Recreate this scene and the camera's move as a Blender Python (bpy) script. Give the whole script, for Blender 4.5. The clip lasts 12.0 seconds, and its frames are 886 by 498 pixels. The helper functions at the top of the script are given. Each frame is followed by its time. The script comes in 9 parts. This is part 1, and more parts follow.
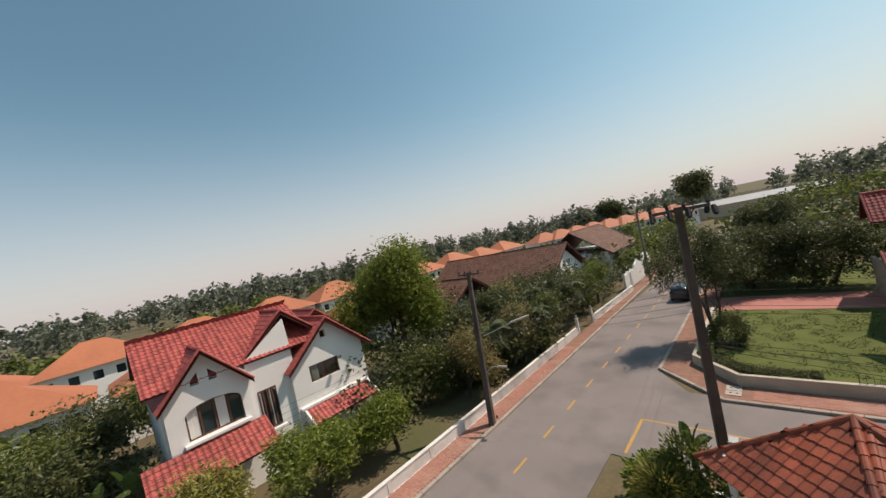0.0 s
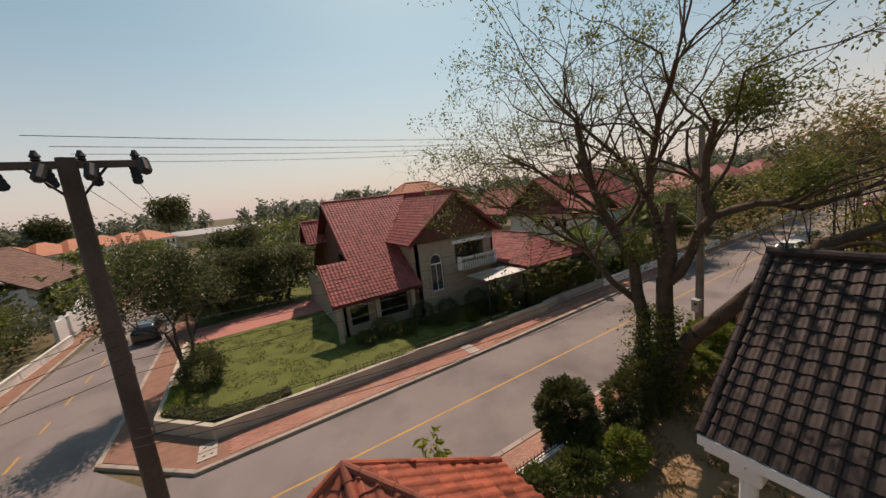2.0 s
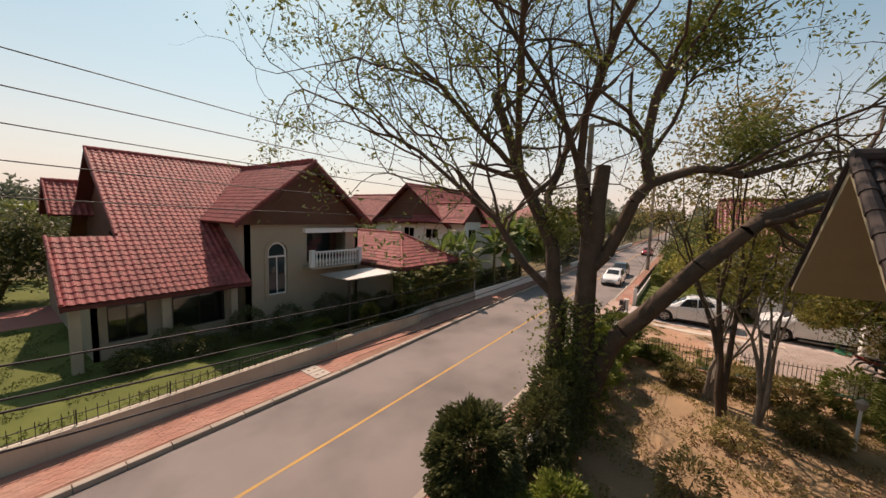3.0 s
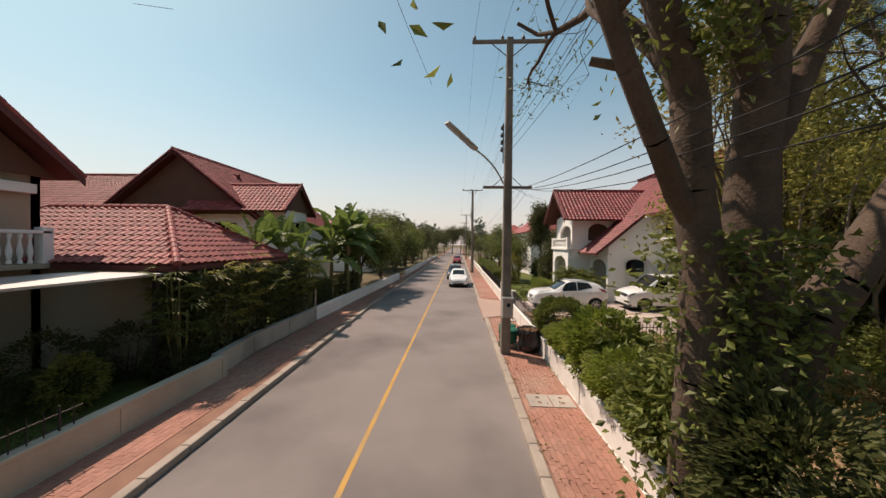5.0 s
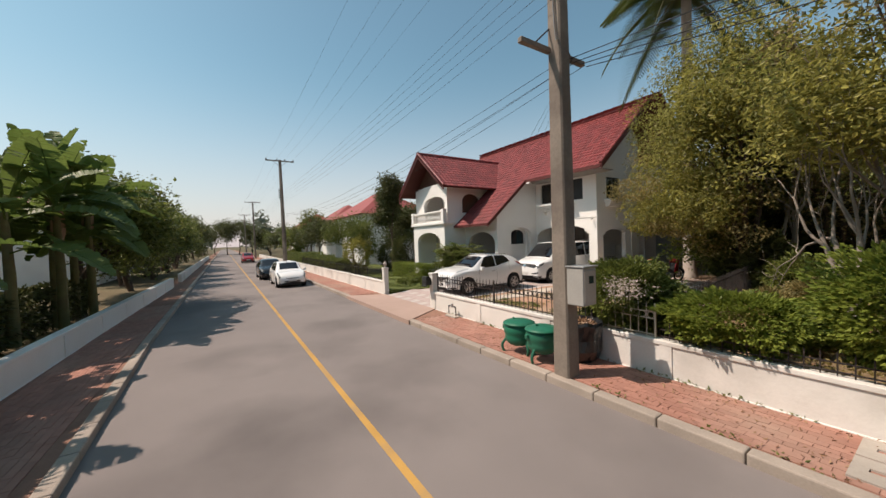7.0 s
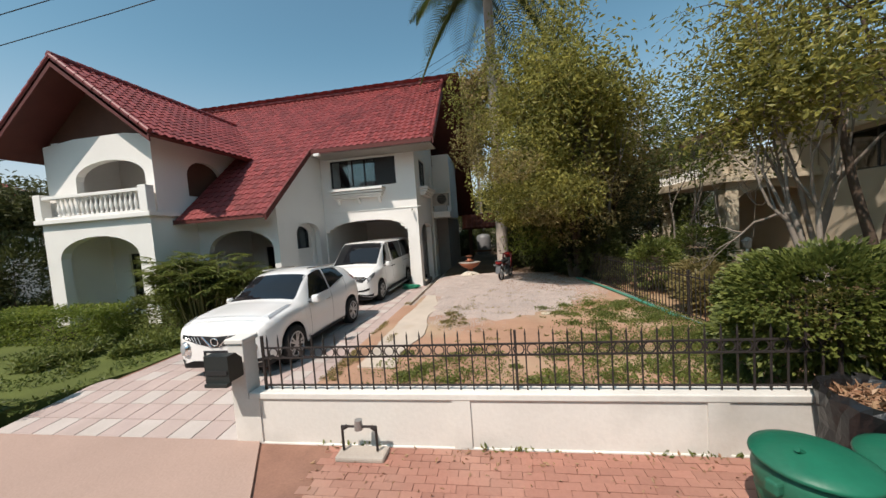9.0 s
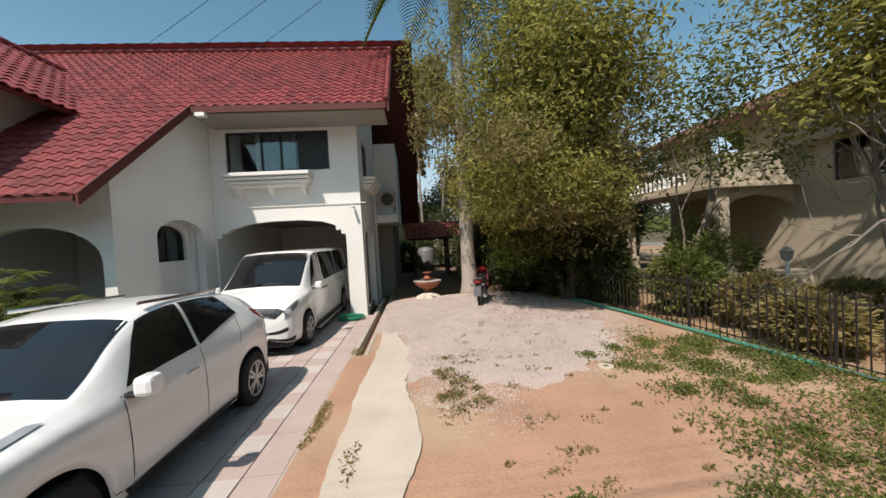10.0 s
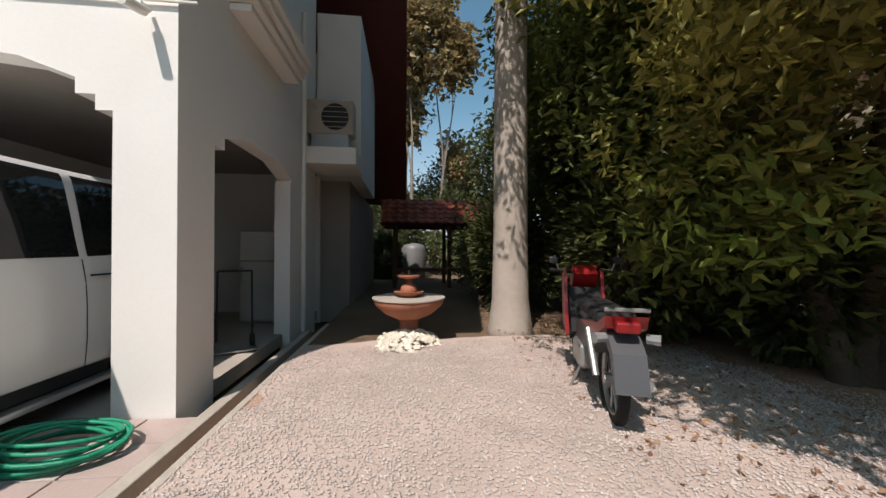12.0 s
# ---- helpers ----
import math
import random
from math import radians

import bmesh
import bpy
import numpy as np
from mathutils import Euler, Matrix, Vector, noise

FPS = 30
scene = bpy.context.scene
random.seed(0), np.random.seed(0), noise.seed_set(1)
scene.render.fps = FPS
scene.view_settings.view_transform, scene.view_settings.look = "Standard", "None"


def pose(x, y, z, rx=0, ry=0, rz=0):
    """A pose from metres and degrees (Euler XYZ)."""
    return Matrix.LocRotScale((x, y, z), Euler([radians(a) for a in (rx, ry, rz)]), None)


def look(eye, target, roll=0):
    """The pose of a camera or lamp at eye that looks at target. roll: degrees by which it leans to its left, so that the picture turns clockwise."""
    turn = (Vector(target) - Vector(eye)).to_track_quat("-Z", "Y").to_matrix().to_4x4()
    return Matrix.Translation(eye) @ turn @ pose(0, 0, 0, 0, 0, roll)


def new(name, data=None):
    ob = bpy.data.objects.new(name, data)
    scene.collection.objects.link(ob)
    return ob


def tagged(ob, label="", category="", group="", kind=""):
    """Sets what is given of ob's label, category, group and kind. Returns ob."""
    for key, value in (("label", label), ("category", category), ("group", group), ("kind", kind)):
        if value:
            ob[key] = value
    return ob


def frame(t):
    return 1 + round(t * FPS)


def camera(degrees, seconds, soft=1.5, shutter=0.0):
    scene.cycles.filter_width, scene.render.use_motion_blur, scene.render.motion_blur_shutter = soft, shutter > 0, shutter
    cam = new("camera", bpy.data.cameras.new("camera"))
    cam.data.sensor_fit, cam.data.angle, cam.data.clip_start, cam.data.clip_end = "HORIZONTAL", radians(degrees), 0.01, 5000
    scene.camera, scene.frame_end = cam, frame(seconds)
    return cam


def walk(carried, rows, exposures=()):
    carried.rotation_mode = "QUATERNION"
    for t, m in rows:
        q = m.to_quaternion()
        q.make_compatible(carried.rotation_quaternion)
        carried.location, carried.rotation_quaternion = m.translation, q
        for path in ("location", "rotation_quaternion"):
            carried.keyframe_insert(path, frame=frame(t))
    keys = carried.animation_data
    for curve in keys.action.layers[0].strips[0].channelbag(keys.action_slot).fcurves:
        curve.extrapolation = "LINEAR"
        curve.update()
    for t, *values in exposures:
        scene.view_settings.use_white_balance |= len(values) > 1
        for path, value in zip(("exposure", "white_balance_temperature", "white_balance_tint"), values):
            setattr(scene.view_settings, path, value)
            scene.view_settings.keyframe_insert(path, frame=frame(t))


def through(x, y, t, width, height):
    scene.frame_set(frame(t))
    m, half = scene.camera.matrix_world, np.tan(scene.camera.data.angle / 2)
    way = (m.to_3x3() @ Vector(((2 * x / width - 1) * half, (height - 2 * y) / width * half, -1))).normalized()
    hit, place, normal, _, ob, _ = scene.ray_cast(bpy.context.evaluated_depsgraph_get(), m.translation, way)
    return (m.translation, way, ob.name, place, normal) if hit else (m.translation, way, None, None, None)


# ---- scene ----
cam = camera(104.9, 12.0)
PATH = [
    (0, (0.194, 0.396, 11.969), (-1.198, 1.831, 11.948), -12.3),
    (0.5, (-1.152, 1.737, 11.949), (-1.982, 3.555, 11.884), -15.9),
    (1, (-1.712, 3.393, 11.846), (-1.855, 5.38, 11.673), -16.2),
    (1.5, (-1.291, 5.474, 11.201), (-0.77, 7.384, 10.918), -12.5),
    (2, (0.0, 7.308, 10.242), (0.997, 9.009, 9.912), -6.4),
    (2.5, (1.125, 9.656, 8.542), (2.474, 11.108, 8.275), -1.8),
    (3, (2.748, 11.73, 7.183), (4.365, 12.89, 6.985), 1.9),
    (3.5, (4.629, 13.535, 4.654), (6.399, 14.462, 4.566), 2.7),
    (3.7, (5.331, 14.268, 3.685), (7.142, 15.114, 3.63), 2.8),
    (5.3, (10.487, 19.14, 4.48), (12.485, 19.055, 4.435), 0.1),
    (5.5, (11.402, 19.704, 4.506), (13.392, 19.514, 4.453), -0.3),
    (6, (13.641, 20.821, 4.011), (15.592, 20.385, 3.958), -0.6),
    (6.5, (15.887, 21.696, 3.441), (17.737, 20.937, 3.387), -1.1),
    (7, (18.186, 22.138, 2.966), (19.867, 21.055, 2.907), -2.0),
    (7.2, (19.055, 22.233, 2.652), (20.645, 21.02, 2.615), -1.3),
    (8.8, (25.937, 19.771, 2.928), (26.414, 17.833, 2.804), -4.0),
    (9, (26.579, 19.112, 2.891), (26.887, 17.139, 2.769), -4.1),
    (9.5, (27.711, 17.294, 2.725), (27.719, 15.296, 2.629), -3.8),
    (10, (28.321, 15.06, 2.619), (28.163, 13.067, 2.564), -3.3),
    (10.5, (28.518, 12.904, 2.394), (28.261, 10.92, 2.382), -3.0),
    (11, (28.494, 10.839, 2.14), (28.188, 8.862, 2.141), -1.5),
    (11.5, (28.348, 8.891, 1.836), (28.039, 6.915, 1.848), -0.3),
    (12, (27.996, 7.03, 1.782), (27.78, 5.042, 1.79), 0.2),
]
UNIT = 0.87                     # metres in one unit of the plan
K = 1 / UNIT                    # plan units in one metre, for things built at their true size
walk(cam, [(t, look(Vector(eye) * UNIT, Vector(target) * UNIT, roll)) for t, eye, target, roll in PATH],
     [(0, -0.2, 6900, 19), (0.7, -0.3, 7000, 21), (1.5, -0.45, 7300, 24), (2.5, -0.15, 7900, 30), (3.5, 0.05, 7900, 29), (5.5, -0.05, 7200, 22),
      (7.0, 0.0, 6900, 19), (9.0, 0.0, 6400, 15), (9.5, -0.08, 6400, 15), (10.0, 0.05, 6400, 15), (11.0, 0.0, 6300, 15), (12.0, 0.0, 6250, 16)])

# ---------------------------------------------------------------- light
SUN = Vector((0.345, 0.60, 1.0)).normalized()
world = bpy.data.worlds.new("sky")
scene.world = world
world.use_nodes = True
wn = world.node_tree.nodes
sky = wn.new("ShaderNodeTexSky")
sky.sky_type = "NISHITA"
sky.sun_disc = False
sky.sun_elevation = math.asin(SUN.z)
sky.sun_rotation = math.atan2(SUN.x, SUN.y)
sky.air_density, sky.dust_density, sky.ozone_density = 1.0, 0.9, 1.3
wn["Background"].inputs["Strength"].default_value = 0.158
wl = world.node_tree.links
tint = wn.new("ShaderNodeMix")
tint.data_type, tint.blend_type = "RGBA", "MULTIPLY"
tint.inputs["Factor"].default_value = 1.0
tint.inputs[7].default_value = (0.78, 1.04, 0.86, 1)
wl.new(sky.outputs["Color"], tint.inputs[6])
# pinkish dry-season haze, thickest at the horizon all round
high = wn.new("ShaderNodeSeparateXYZ")
wl.new(wn.new("ShaderNodeTexCoord").outputs["Generated"], high.inputs[0])
thin = wn.new("ShaderNodeMapRange")
thin.interpolation_type = "SMOOTHERSTEP"
thin.inputs["From Min"].default_value, thin.inputs["From Max"].default_value = -0.22, 0.50
thin.inputs["To Min"].default_value, thin.inputs["To Max"].default_value = 1.0, 0.0
wl.new(high.outputs["Z"], thin.inputs["Value"])
haze = wn.new("ShaderNodeMix")
haze.data_type = "RGBA"
haze.inputs[7].default_value = (4.55, 4.1, 4.35, 1)
wl.new(thin.outputs["Result"], haze.inputs["Factor"])
wl.new(tint.outputs[2], haze.inputs[6])
wl.new(haze.outputs[2], wn["Background"].inputs["Color"])
sun_data = bpy.data.lights.new("sun", "SUN")
sun_data.energy, sun_data.angle, sun_data.color = 5.0, radians(0.55), (1.0, 0.91, 0.79)
sun = new("sun", sun_data)
sun.matrix_world = look((0, 0, 60), Vector((0, 0, 60)) - SUN)

# ---------------------------------------------------------------- materials
from mathutils.geometry import tessellate_polygon


def mat(name, color, rough=0.75, metal=0.0, vary=0.25, scale=2.5, fine=40.0, bump=0.15, dirt=None, dirt_amount=0.3, per="", spec=0.3, coat=0.0, soft=False):
    """A painted or natural surface: two scales of colour change, fine relief, optional dirt, and change from piece to piece."""
    m = bpy.data.materials.new(name)
    m.use_nodes = True
    n, l = m.node_tree.nodes, m.node_tree.links
    b = n["Principled BSDF"]
    b.inputs["Roughness"].default_value, b.inputs["Metallic"].default_value = rough, metal
    b.inputs["Specular IOR Level"].default_value = spec
    b.inputs["Coat Weight"].default_value = coat
    co = n.new("ShaderNodeNewGeometry").outputs["Position"]

    def noise_tex(s, detail=4.0):
        t = n.new("ShaderNodeTexNoise")
        t.inputs["Scale"].default_value, t.inputs["Detail"].default_value = s, detail
        l.new(co, t.inputs["Vector"])
        return t.outputs["Fac"]

    def mixed(fac, a, c):
        x = n.new("ShaderNodeMix")
        x.data_type = "RGBA"
        l.new(fac, x.inputs["Factor"])
        for sock, v in ((x.inputs[6], a), (x.inputs[7], c)):
            if isinstance(v, tuple):
                sock.default_value = (*v, 1)
            else:
                l.new(v, sock)
        return x.outputs[2]

    def ramp(fac, lo, hi):
        r = n.new("ShaderNodeMapRange")
        r.inputs["From Min"].default_value, r.inputs["From Max"].default_value = lo, hi
        l.new(fac, r.inputs["Value"])
        return r.outputs["Result"]

    dark = tuple(c * (1 - vary) for c in color)
    light = tuple(min(1.0, c * (1 + vary * 0.6)) for c in color)
    big, small = noise_tex(scale), noise_tex(fine, 6.0)
    out = mixed(ramp(big, 0.3, 0.7), dark, light)
    grain = mixed(ramp(small, 0.25, 0.75), tuple(c * (1 - vary * 0.8) for c in color), light)
    half = n.new("ShaderNodeMix")
    half.data_type = "RGBA"
    half.inputs["Factor"].default_value = 0.45
    l.new(out, half.inputs[6]), l.new(grain, half.inputs[7])
    out = half.outputs[2]
    if dirt:
        d = n.new("ShaderNodeMath")
        d.operation = "MULTIPLY"
        l.new(ramp(noise_tex(scale * 0.6, 8.0), 0.48, 0.72), d.inputs[0])
        d.inputs[1].default_value = dirt_amount
        out = mixed(d.outputs[0], out, dirt)
    if per:
        if per == "object":
            r = n.new("ShaderNodeObjectInfo").outputs["Random"]
        else:
            both = n.new("ShaderNodeMath")
            both.operation = "ADD"
            l.new(n.new("ShaderNodeNewGeometry").outputs["Random Per Island"], both.inputs[0])
            l.new(n.new("ShaderNodeObjectInfo").outputs["Random"], both.inputs[1])
            wrap = n.new("ShaderNodeMath")
            wrap.operation = "FRACT"
            l.new(both.outputs[0], wrap.inputs[0])
            r = wrap.outputs[0]
        h = n.new("ShaderNodeHueSaturation")
        v = n.new("ShaderNodeMapRange")
        v.inputs["To Min"].default_value, v.inputs["To Max"].default_value = (0.72, 1.22) if not soft else (0.88, 1.1)
        l.new(r, v.inputs["Value"]), l.new(v.outputs["Result"], h.inputs["Value"]), l.new(out, h.inputs["Color"])
        out = h.outputs["Color"]
    l.new(out, b.inputs["Base Color"])
    if bump:
        bp = n.new("ShaderNodeBump")
        bp.inputs["Strength"].default_value, bp.inputs["Distance"].default_value = bump, 0.02
        l.new(small, bp.inputs["Height"]), l.new(bp.outputs["Normal"], b.inputs["Normal"])
    return m


def leaf_mat(name, a, c, through=0.35):
    """Leaves: colour from leaf to leaf between a and c, some light coming through."""
    m = bpy.data.materials.new(name)
    m.use_nodes = True
    n, l = m.node_tree.nodes, m.node_tree.links
    b = n["Principled BSDF"]
    b.inputs["Roughness"].default_value, b.inputs["Specular IOR Level"].default_value = 0.5, 0.35
    r = n.new("ShaderNodeNewGeometry").outputs["Random Per Island"]
    co = n.new("ShaderNodeTexCoord").outputs["Object"]
    t = n.new("ShaderNodeTexNoise")
    t.inputs["Scale"].default_value = 0.8
    l.new(co, t.inputs["Vector"])
    add = n.new("ShaderNodeMath")
    add.operation = "MULTIPLY_ADD"
    l.new(r, add.inputs[0])
    add.inputs[1].default_value = 0.7
    off = n.new("ShaderNodeMapRange")
    off.inputs["From Min"].default_value, off.inputs["From Max"].default_value = 0.35, 0.65
    off.inputs["To Min"].default_value, off.inputs["To Max"].default_value = 0.0, 0.3
    l.new(t.outputs["Fac"], off.inputs["Value"]), l.new(off.outputs["Result"], add.inputs[2])
    x = n.new("ShaderNodeMix")
    x.data_type = "RGBA"
    x.inputs[6].default_value, x.inputs[7].default_value = (*a, 1), (*c, 1)
    l.new(add.outputs[0], x.inputs["Factor"])
    l.new(x.outputs[2], b.inputs["Base Color"])
    tr = n.new("ShaderNodeBsdfTranslucent")
    l.new(x.outputs[2], tr.inputs["Color"])
    s = n.new("ShaderNodeMixShader")
    s.inputs[0].default_value = through
    l.new(b.outputs[0], s.inputs[1]), l.new(tr.outputs[0], s.inputs[2])
    l.new(s.outputs[0], n["Material Output"].inputs["Surface"])
    return m


def glass_mat(name, tint=(0.03, 0.035, 0.04), rough=0.04):
    """Dark glass over a dim interior."""
    m = bpy.data.materials.new(name)
    m.use_nodes = True
    b = m.node_tree.nodes["Principled BSDF"]
    b.inputs["Base Color"].default_value = (*tint, 1)
    b.inputs["Roughness"].default_value, b.inputs["Specular IOR Level"].default_value = rough, 0.6
    return m


M = {}
M["asphalt"] = mat("asphalt", (0.215, 0.184, 0.172), 0.82, vary=0.16, scale=0.45, fine=90, bump=0.3, dirt=(0.105, 0.09, 0.085), dirt_amount=0.85)
M["yellow_line"] = mat("yellow road paint", (0.48, 0.27, 0.07), 0.75, vary=0.2, scale=2, fine=60, dirt=(0.25, 0.2, 0.15), dirt_amount=0.5)
M["kerb"] = mat("kerb concrete", (0.36, 0.30, 0.25), 0.85, vary=0.3, scale=1.5, per="object", soft=True, dirt=(0.15, 0.12, 0.1))
M["paver"] = mat("red brick paver", (0.36, 0.175, 0.13), 0.85, vary=0.2, scale=0.9, fine=25, dirt=(0.36, 0.26, 0.2), dirt_amount=0.6, per="island", bump=0.3, soft=True)
M["paver_bed"] = mat("paver joint sand", (0.26, 0.14, 0.10), 0.95, vary=0.3)
M["concrete"] = mat("concrete", (0.42, 0.37, 0.32), 0.85, vary=0.22, scale=1.2, dirt=(0.2, 0.17, 0.14))
M["white"] = mat("white house paint", (0.80, 0.78, 0.74), 0.7, vary=0.05, scale=0.8, fine=30, bump=0.06, dirt=(0.55, 0.52, 0.47), dirt_amount=0.22)
M["white_wall"] = mat("weathered white garden wall paint", (0.72, 0.69, 0.64), 0.8, vary=0.10, scale=1.2, fine=22, bump=0.15, dirt=(0.30, 0.27, 0.23), dirt_amount=0.55)
M["cream_wall"] = mat("cream garden wall paint", (0.50, 0.44, 0.35), 0.8, vary=0.14, scale=1.0, fine=22, bump=0.12, dirt=(0.26, 0.21, 0.17), dirt_amount=0.5)
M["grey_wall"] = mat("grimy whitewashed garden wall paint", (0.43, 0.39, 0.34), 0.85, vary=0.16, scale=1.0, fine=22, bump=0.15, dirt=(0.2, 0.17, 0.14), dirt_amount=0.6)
M["beige"] = mat("beige house paint", (0.38, 0.32, 0.24), 0.8, vary=0.10, scale=0.7, dirt=(0.27, 0.22, 0.16), dirt_amount=0.35)
M["cream"] = mat("cream house paint", (0.55, 0.47, 0.35), 0.75, vary=0.08, scale=0.7, dirt=(0.4, 0.33, 0.25), dirt_amount=0.25)
M["tile_red"] = mat("red glazed roof tile", (0.21, 0.038, 0.036), 0.55, vary=0.16, scale=0.6, fine=18, bump=0.05, per="island", spec=0.5)
M["tile_pink"] = mat("weathered pink red roof tile", (0.32, 0.082, 0.074), 0.65, vary=0.18, scale=0.6, fine=18, bump=0.05, per="island", spec=0.3)
M["tile_orange"] = mat("mossy orange clay tile", (0.34, 0.085, 0.045), 0.6, vary=0.3, scale=0.7, fine=18, bump=0.1, per="island", dirt=(0.09, 0.05, 0.04), dirt_amount=0.8)
# dark tile, its colour lowered further to carry the large tree's shade
M["tile_dark"] = mat("dark mossy clay tile with tree shade", (0.032, 0.021, 0.018), 0.65, vary=0.35, scale=1.2, fine=18, bump=0.15, per="island", dirt=(0.05, 0.035, 0.03), dirt_amount=0.7)
M["tile_bright"] = mat("bright red roof tile", (0.37, 0.08, 0.065), 0.55, vary=0.16, scale=0.6, fine=18, bump=0.05, per="island", spec=0.5)
M["tile_brown"] = mat("dull brown roof tile", (0.16, 0.075, 0.05), 0.7, vary=0.25, scale=0.6, fine=12, per="island")
M["steel_pale"] = mat("pale metal roof sheet", (0.40, 0.40, 0.39), 0.5, vary=0.15, scale=0.2, fine=3)
M["tile_far"] = mat("orange roof sheet", (0.42, 0.15, 0.075), 0.7, vary=0.2, scale=0.3, fine=3)
M["brown_wood"] = mat("dark brown timber cladding", (0.12, 0.055, 0.035), 0.7, vary=0.3, scale=1.2, fine=30, bump=0.2)
M["fascia"] = mat("dark red fascia paint", (0.11, 0.03, 0.025), 0.6, vary=0.2)
M["black_iron"] = mat("black painted iron", (0.035, 0.028, 0.026), 0.55, vary=0.3, fine=30)
M["grass"] = mat("lawn soil", (0.10, 0.12, 0.028), 0.95, vary=0.35, scale=0.8, fine=30, bump=0.4)
M["soil"] = mat("dry sandy soil", (0.40, 0.235, 0.155), 0.95, vary=0.32, scale=1.1, fine=35, bump=0.5, dirt=(0.42, 0.33, 0.22), dirt_amount=0.8)
M["land"] = mat("garden earth and scrub", (0.13, 0.10, 0.055), 0.95, vary=0.45, scale=0.25, fine=6, bump=0.5, dirt=(0.07, 0.09, 0.03), dirt_amount=0.8)
M["gravel_bed"] = mat("pale gravel bed", (0.47, 0.375, 0.325), 0.95, vary=0.25, scale=1.0, fine=90, bump=0.3)
M["bark"] = mat("dark rough bark", (0.10, 0.07, 0.05), 0.95, vary=0.45, scale=3, fine=25, bump=0.8)
M["bark_pale"] = mat("pale grey bark", (0.26, 0.22, 0.18), 0.9, vary=0.3, scale=2.5, fine=20, bump=0.4, dirt=(0.15, 0.12, 0.1), dirt_amount=0.4)
M["pole_dark"] = mat("dark stained concrete pole", (0.11, 0.085, 0.07), 0.9, vary=0.35, scale=1.5, fine=18, bump=0.3, dirt=(0.05, 0.04, 0.03), dirt_amount=0.6)
M["pole"] = mat("weathered grey concrete pole", (0.23, 0.19, 0.155), 0.9, vary=0.35, scale=1.5, fine=18, bump=0.3, dirt=(0.08, 0.06, 0.05), dirt_amount=0.6)
M["steel"] = mat("galvanised steel", (0.45, 0.45, 0.44), 0.45, metal=0.8, vary=0.15)
M["cable"] = mat("black cable sheath", (0.02, 0.02, 0.022), 0.6, bump=0)
M["leaf"] = leaf_mat("mid green leaves", (0.06, 0.085, 0.02), (0.23, 0.255, 0.06), 0.4)
M["leaf_dark"] = leaf_mat("dark green leaves", (0.042, 0.054, 0.019), (0.15, 0.16, 0.055), 0.35)
M["leaf_yellow"] = leaf_mat("yellow green leaves", (0.072, 0.080, 0.02), (0.50, 0.455, 0.115), 0.5)
M["leaf_olive"] = leaf_mat("olive dry leaves", (0.115, 0.105, 0.036), (0.45, 0.36, 0.15), 0.5)
M["leaf_teak"] = leaf_mat("yellowing brown teak leaves", (0.14, 0.13, 0.035), (0.42, 0.29, 0.15), 0.35)
M["leaf_bright"] = leaf_mat("bright green leaves", (0.085, 0.13, 0.02), (0.30, 0.34, 0.06), 0.45)


# ---------------------------------------------------------------- mesh helpers
def part(name, bm, material, parent=None, label="", smooth=False):
    """Links a bmesh, or a mesh, as one object, under parent where one is given."""
    if isinstance(bm, bmesh.types.BMesh):
        me = bpy.data.meshes.new(name)
        bm.normal_update()
        bm.to_mesh(me)
        bm.free()
    else:
        me = bm
    if material and not me.materials:
        me.materials.append(material)
    if smooth:
        me.shade_smooth()
    ob = new(name, me)
    if parent:
        ob.parent = parent
    if label:
        ob["label"] = label
    return ob


def thing(name, label, category, group="", at=(0, 0, 0), turn=0.0, kind=""):
    e = new(name)
    e.empty_display_size = 0.3
    e.matrix_basis = pose(*at, 0, 0, turn)
    return tagged(e, label, category, group, kind)


def mesh_of(name, verts, faces, material=None, smooth=False):
    me = bpy.data.meshes.new(name)
    me.from_pydata([tuple(map(float, v)) for v in verts], [], [tuple(map(int, f)) for f in faces])
    if material:
        me.materials.append(material)
    if smooth:
        me.shade_smooth()
    return me


def arrays_mesh(name, verts, faces, material=None, smooth=False):
    """A mesh from numpy arrays; all faces have the same number of corners."""
    me = bpy.data.meshes.new(name)
    nv, nf, k = len(verts), len(faces), faces.shape[1]
    me.vertices.add(nv)
    me.vertices.foreach_set("co", np.asarray(verts, np.float32).ravel())
    me.loops.add(nf * k)
    me.loops.foreach_set("vertex_index", np.asarray(faces, np.int32).ravel())
    me.polygons.add(nf)
    me.polygons.foreach_set("loop_start", np.arange(nf, dtype=np.int32) * k)
    me.update(calc_edges=True)
    me.validate()
    if material:
        me.materials.append(material)
    if smooth:
        me.shade_smooth()
    else:
        me.shade_flat()
    return me


def add_box(bm, x0, x1, y0, y1, z0, z1, bevel=0.0):
    r = bmesh.ops.create_cube(bm, size=1.0, matrix=Matrix.Translation(((x0 + x1) / 2, (y0 + y1) / 2, (z0 + z1) / 2)) @ Matrix.Diagonal((abs(x1 - x0), abs(y1 - y0), abs(z1 - z0), 1)))
    if bevel:
        es = {e for v in r["verts"] for e in v.link_edges}
        bmesh.ops.bevel(bm, geom=list(es), offset=bevel, segments=2, profile=0.5, affect="EDGES")


def box(x0, x1, y0, y1, z0, z1, bevel=0.0):
    bm = bmesh.new()
    add_box(bm, x0, x1, y0, y1, z0, z1, bevel)
    return bm


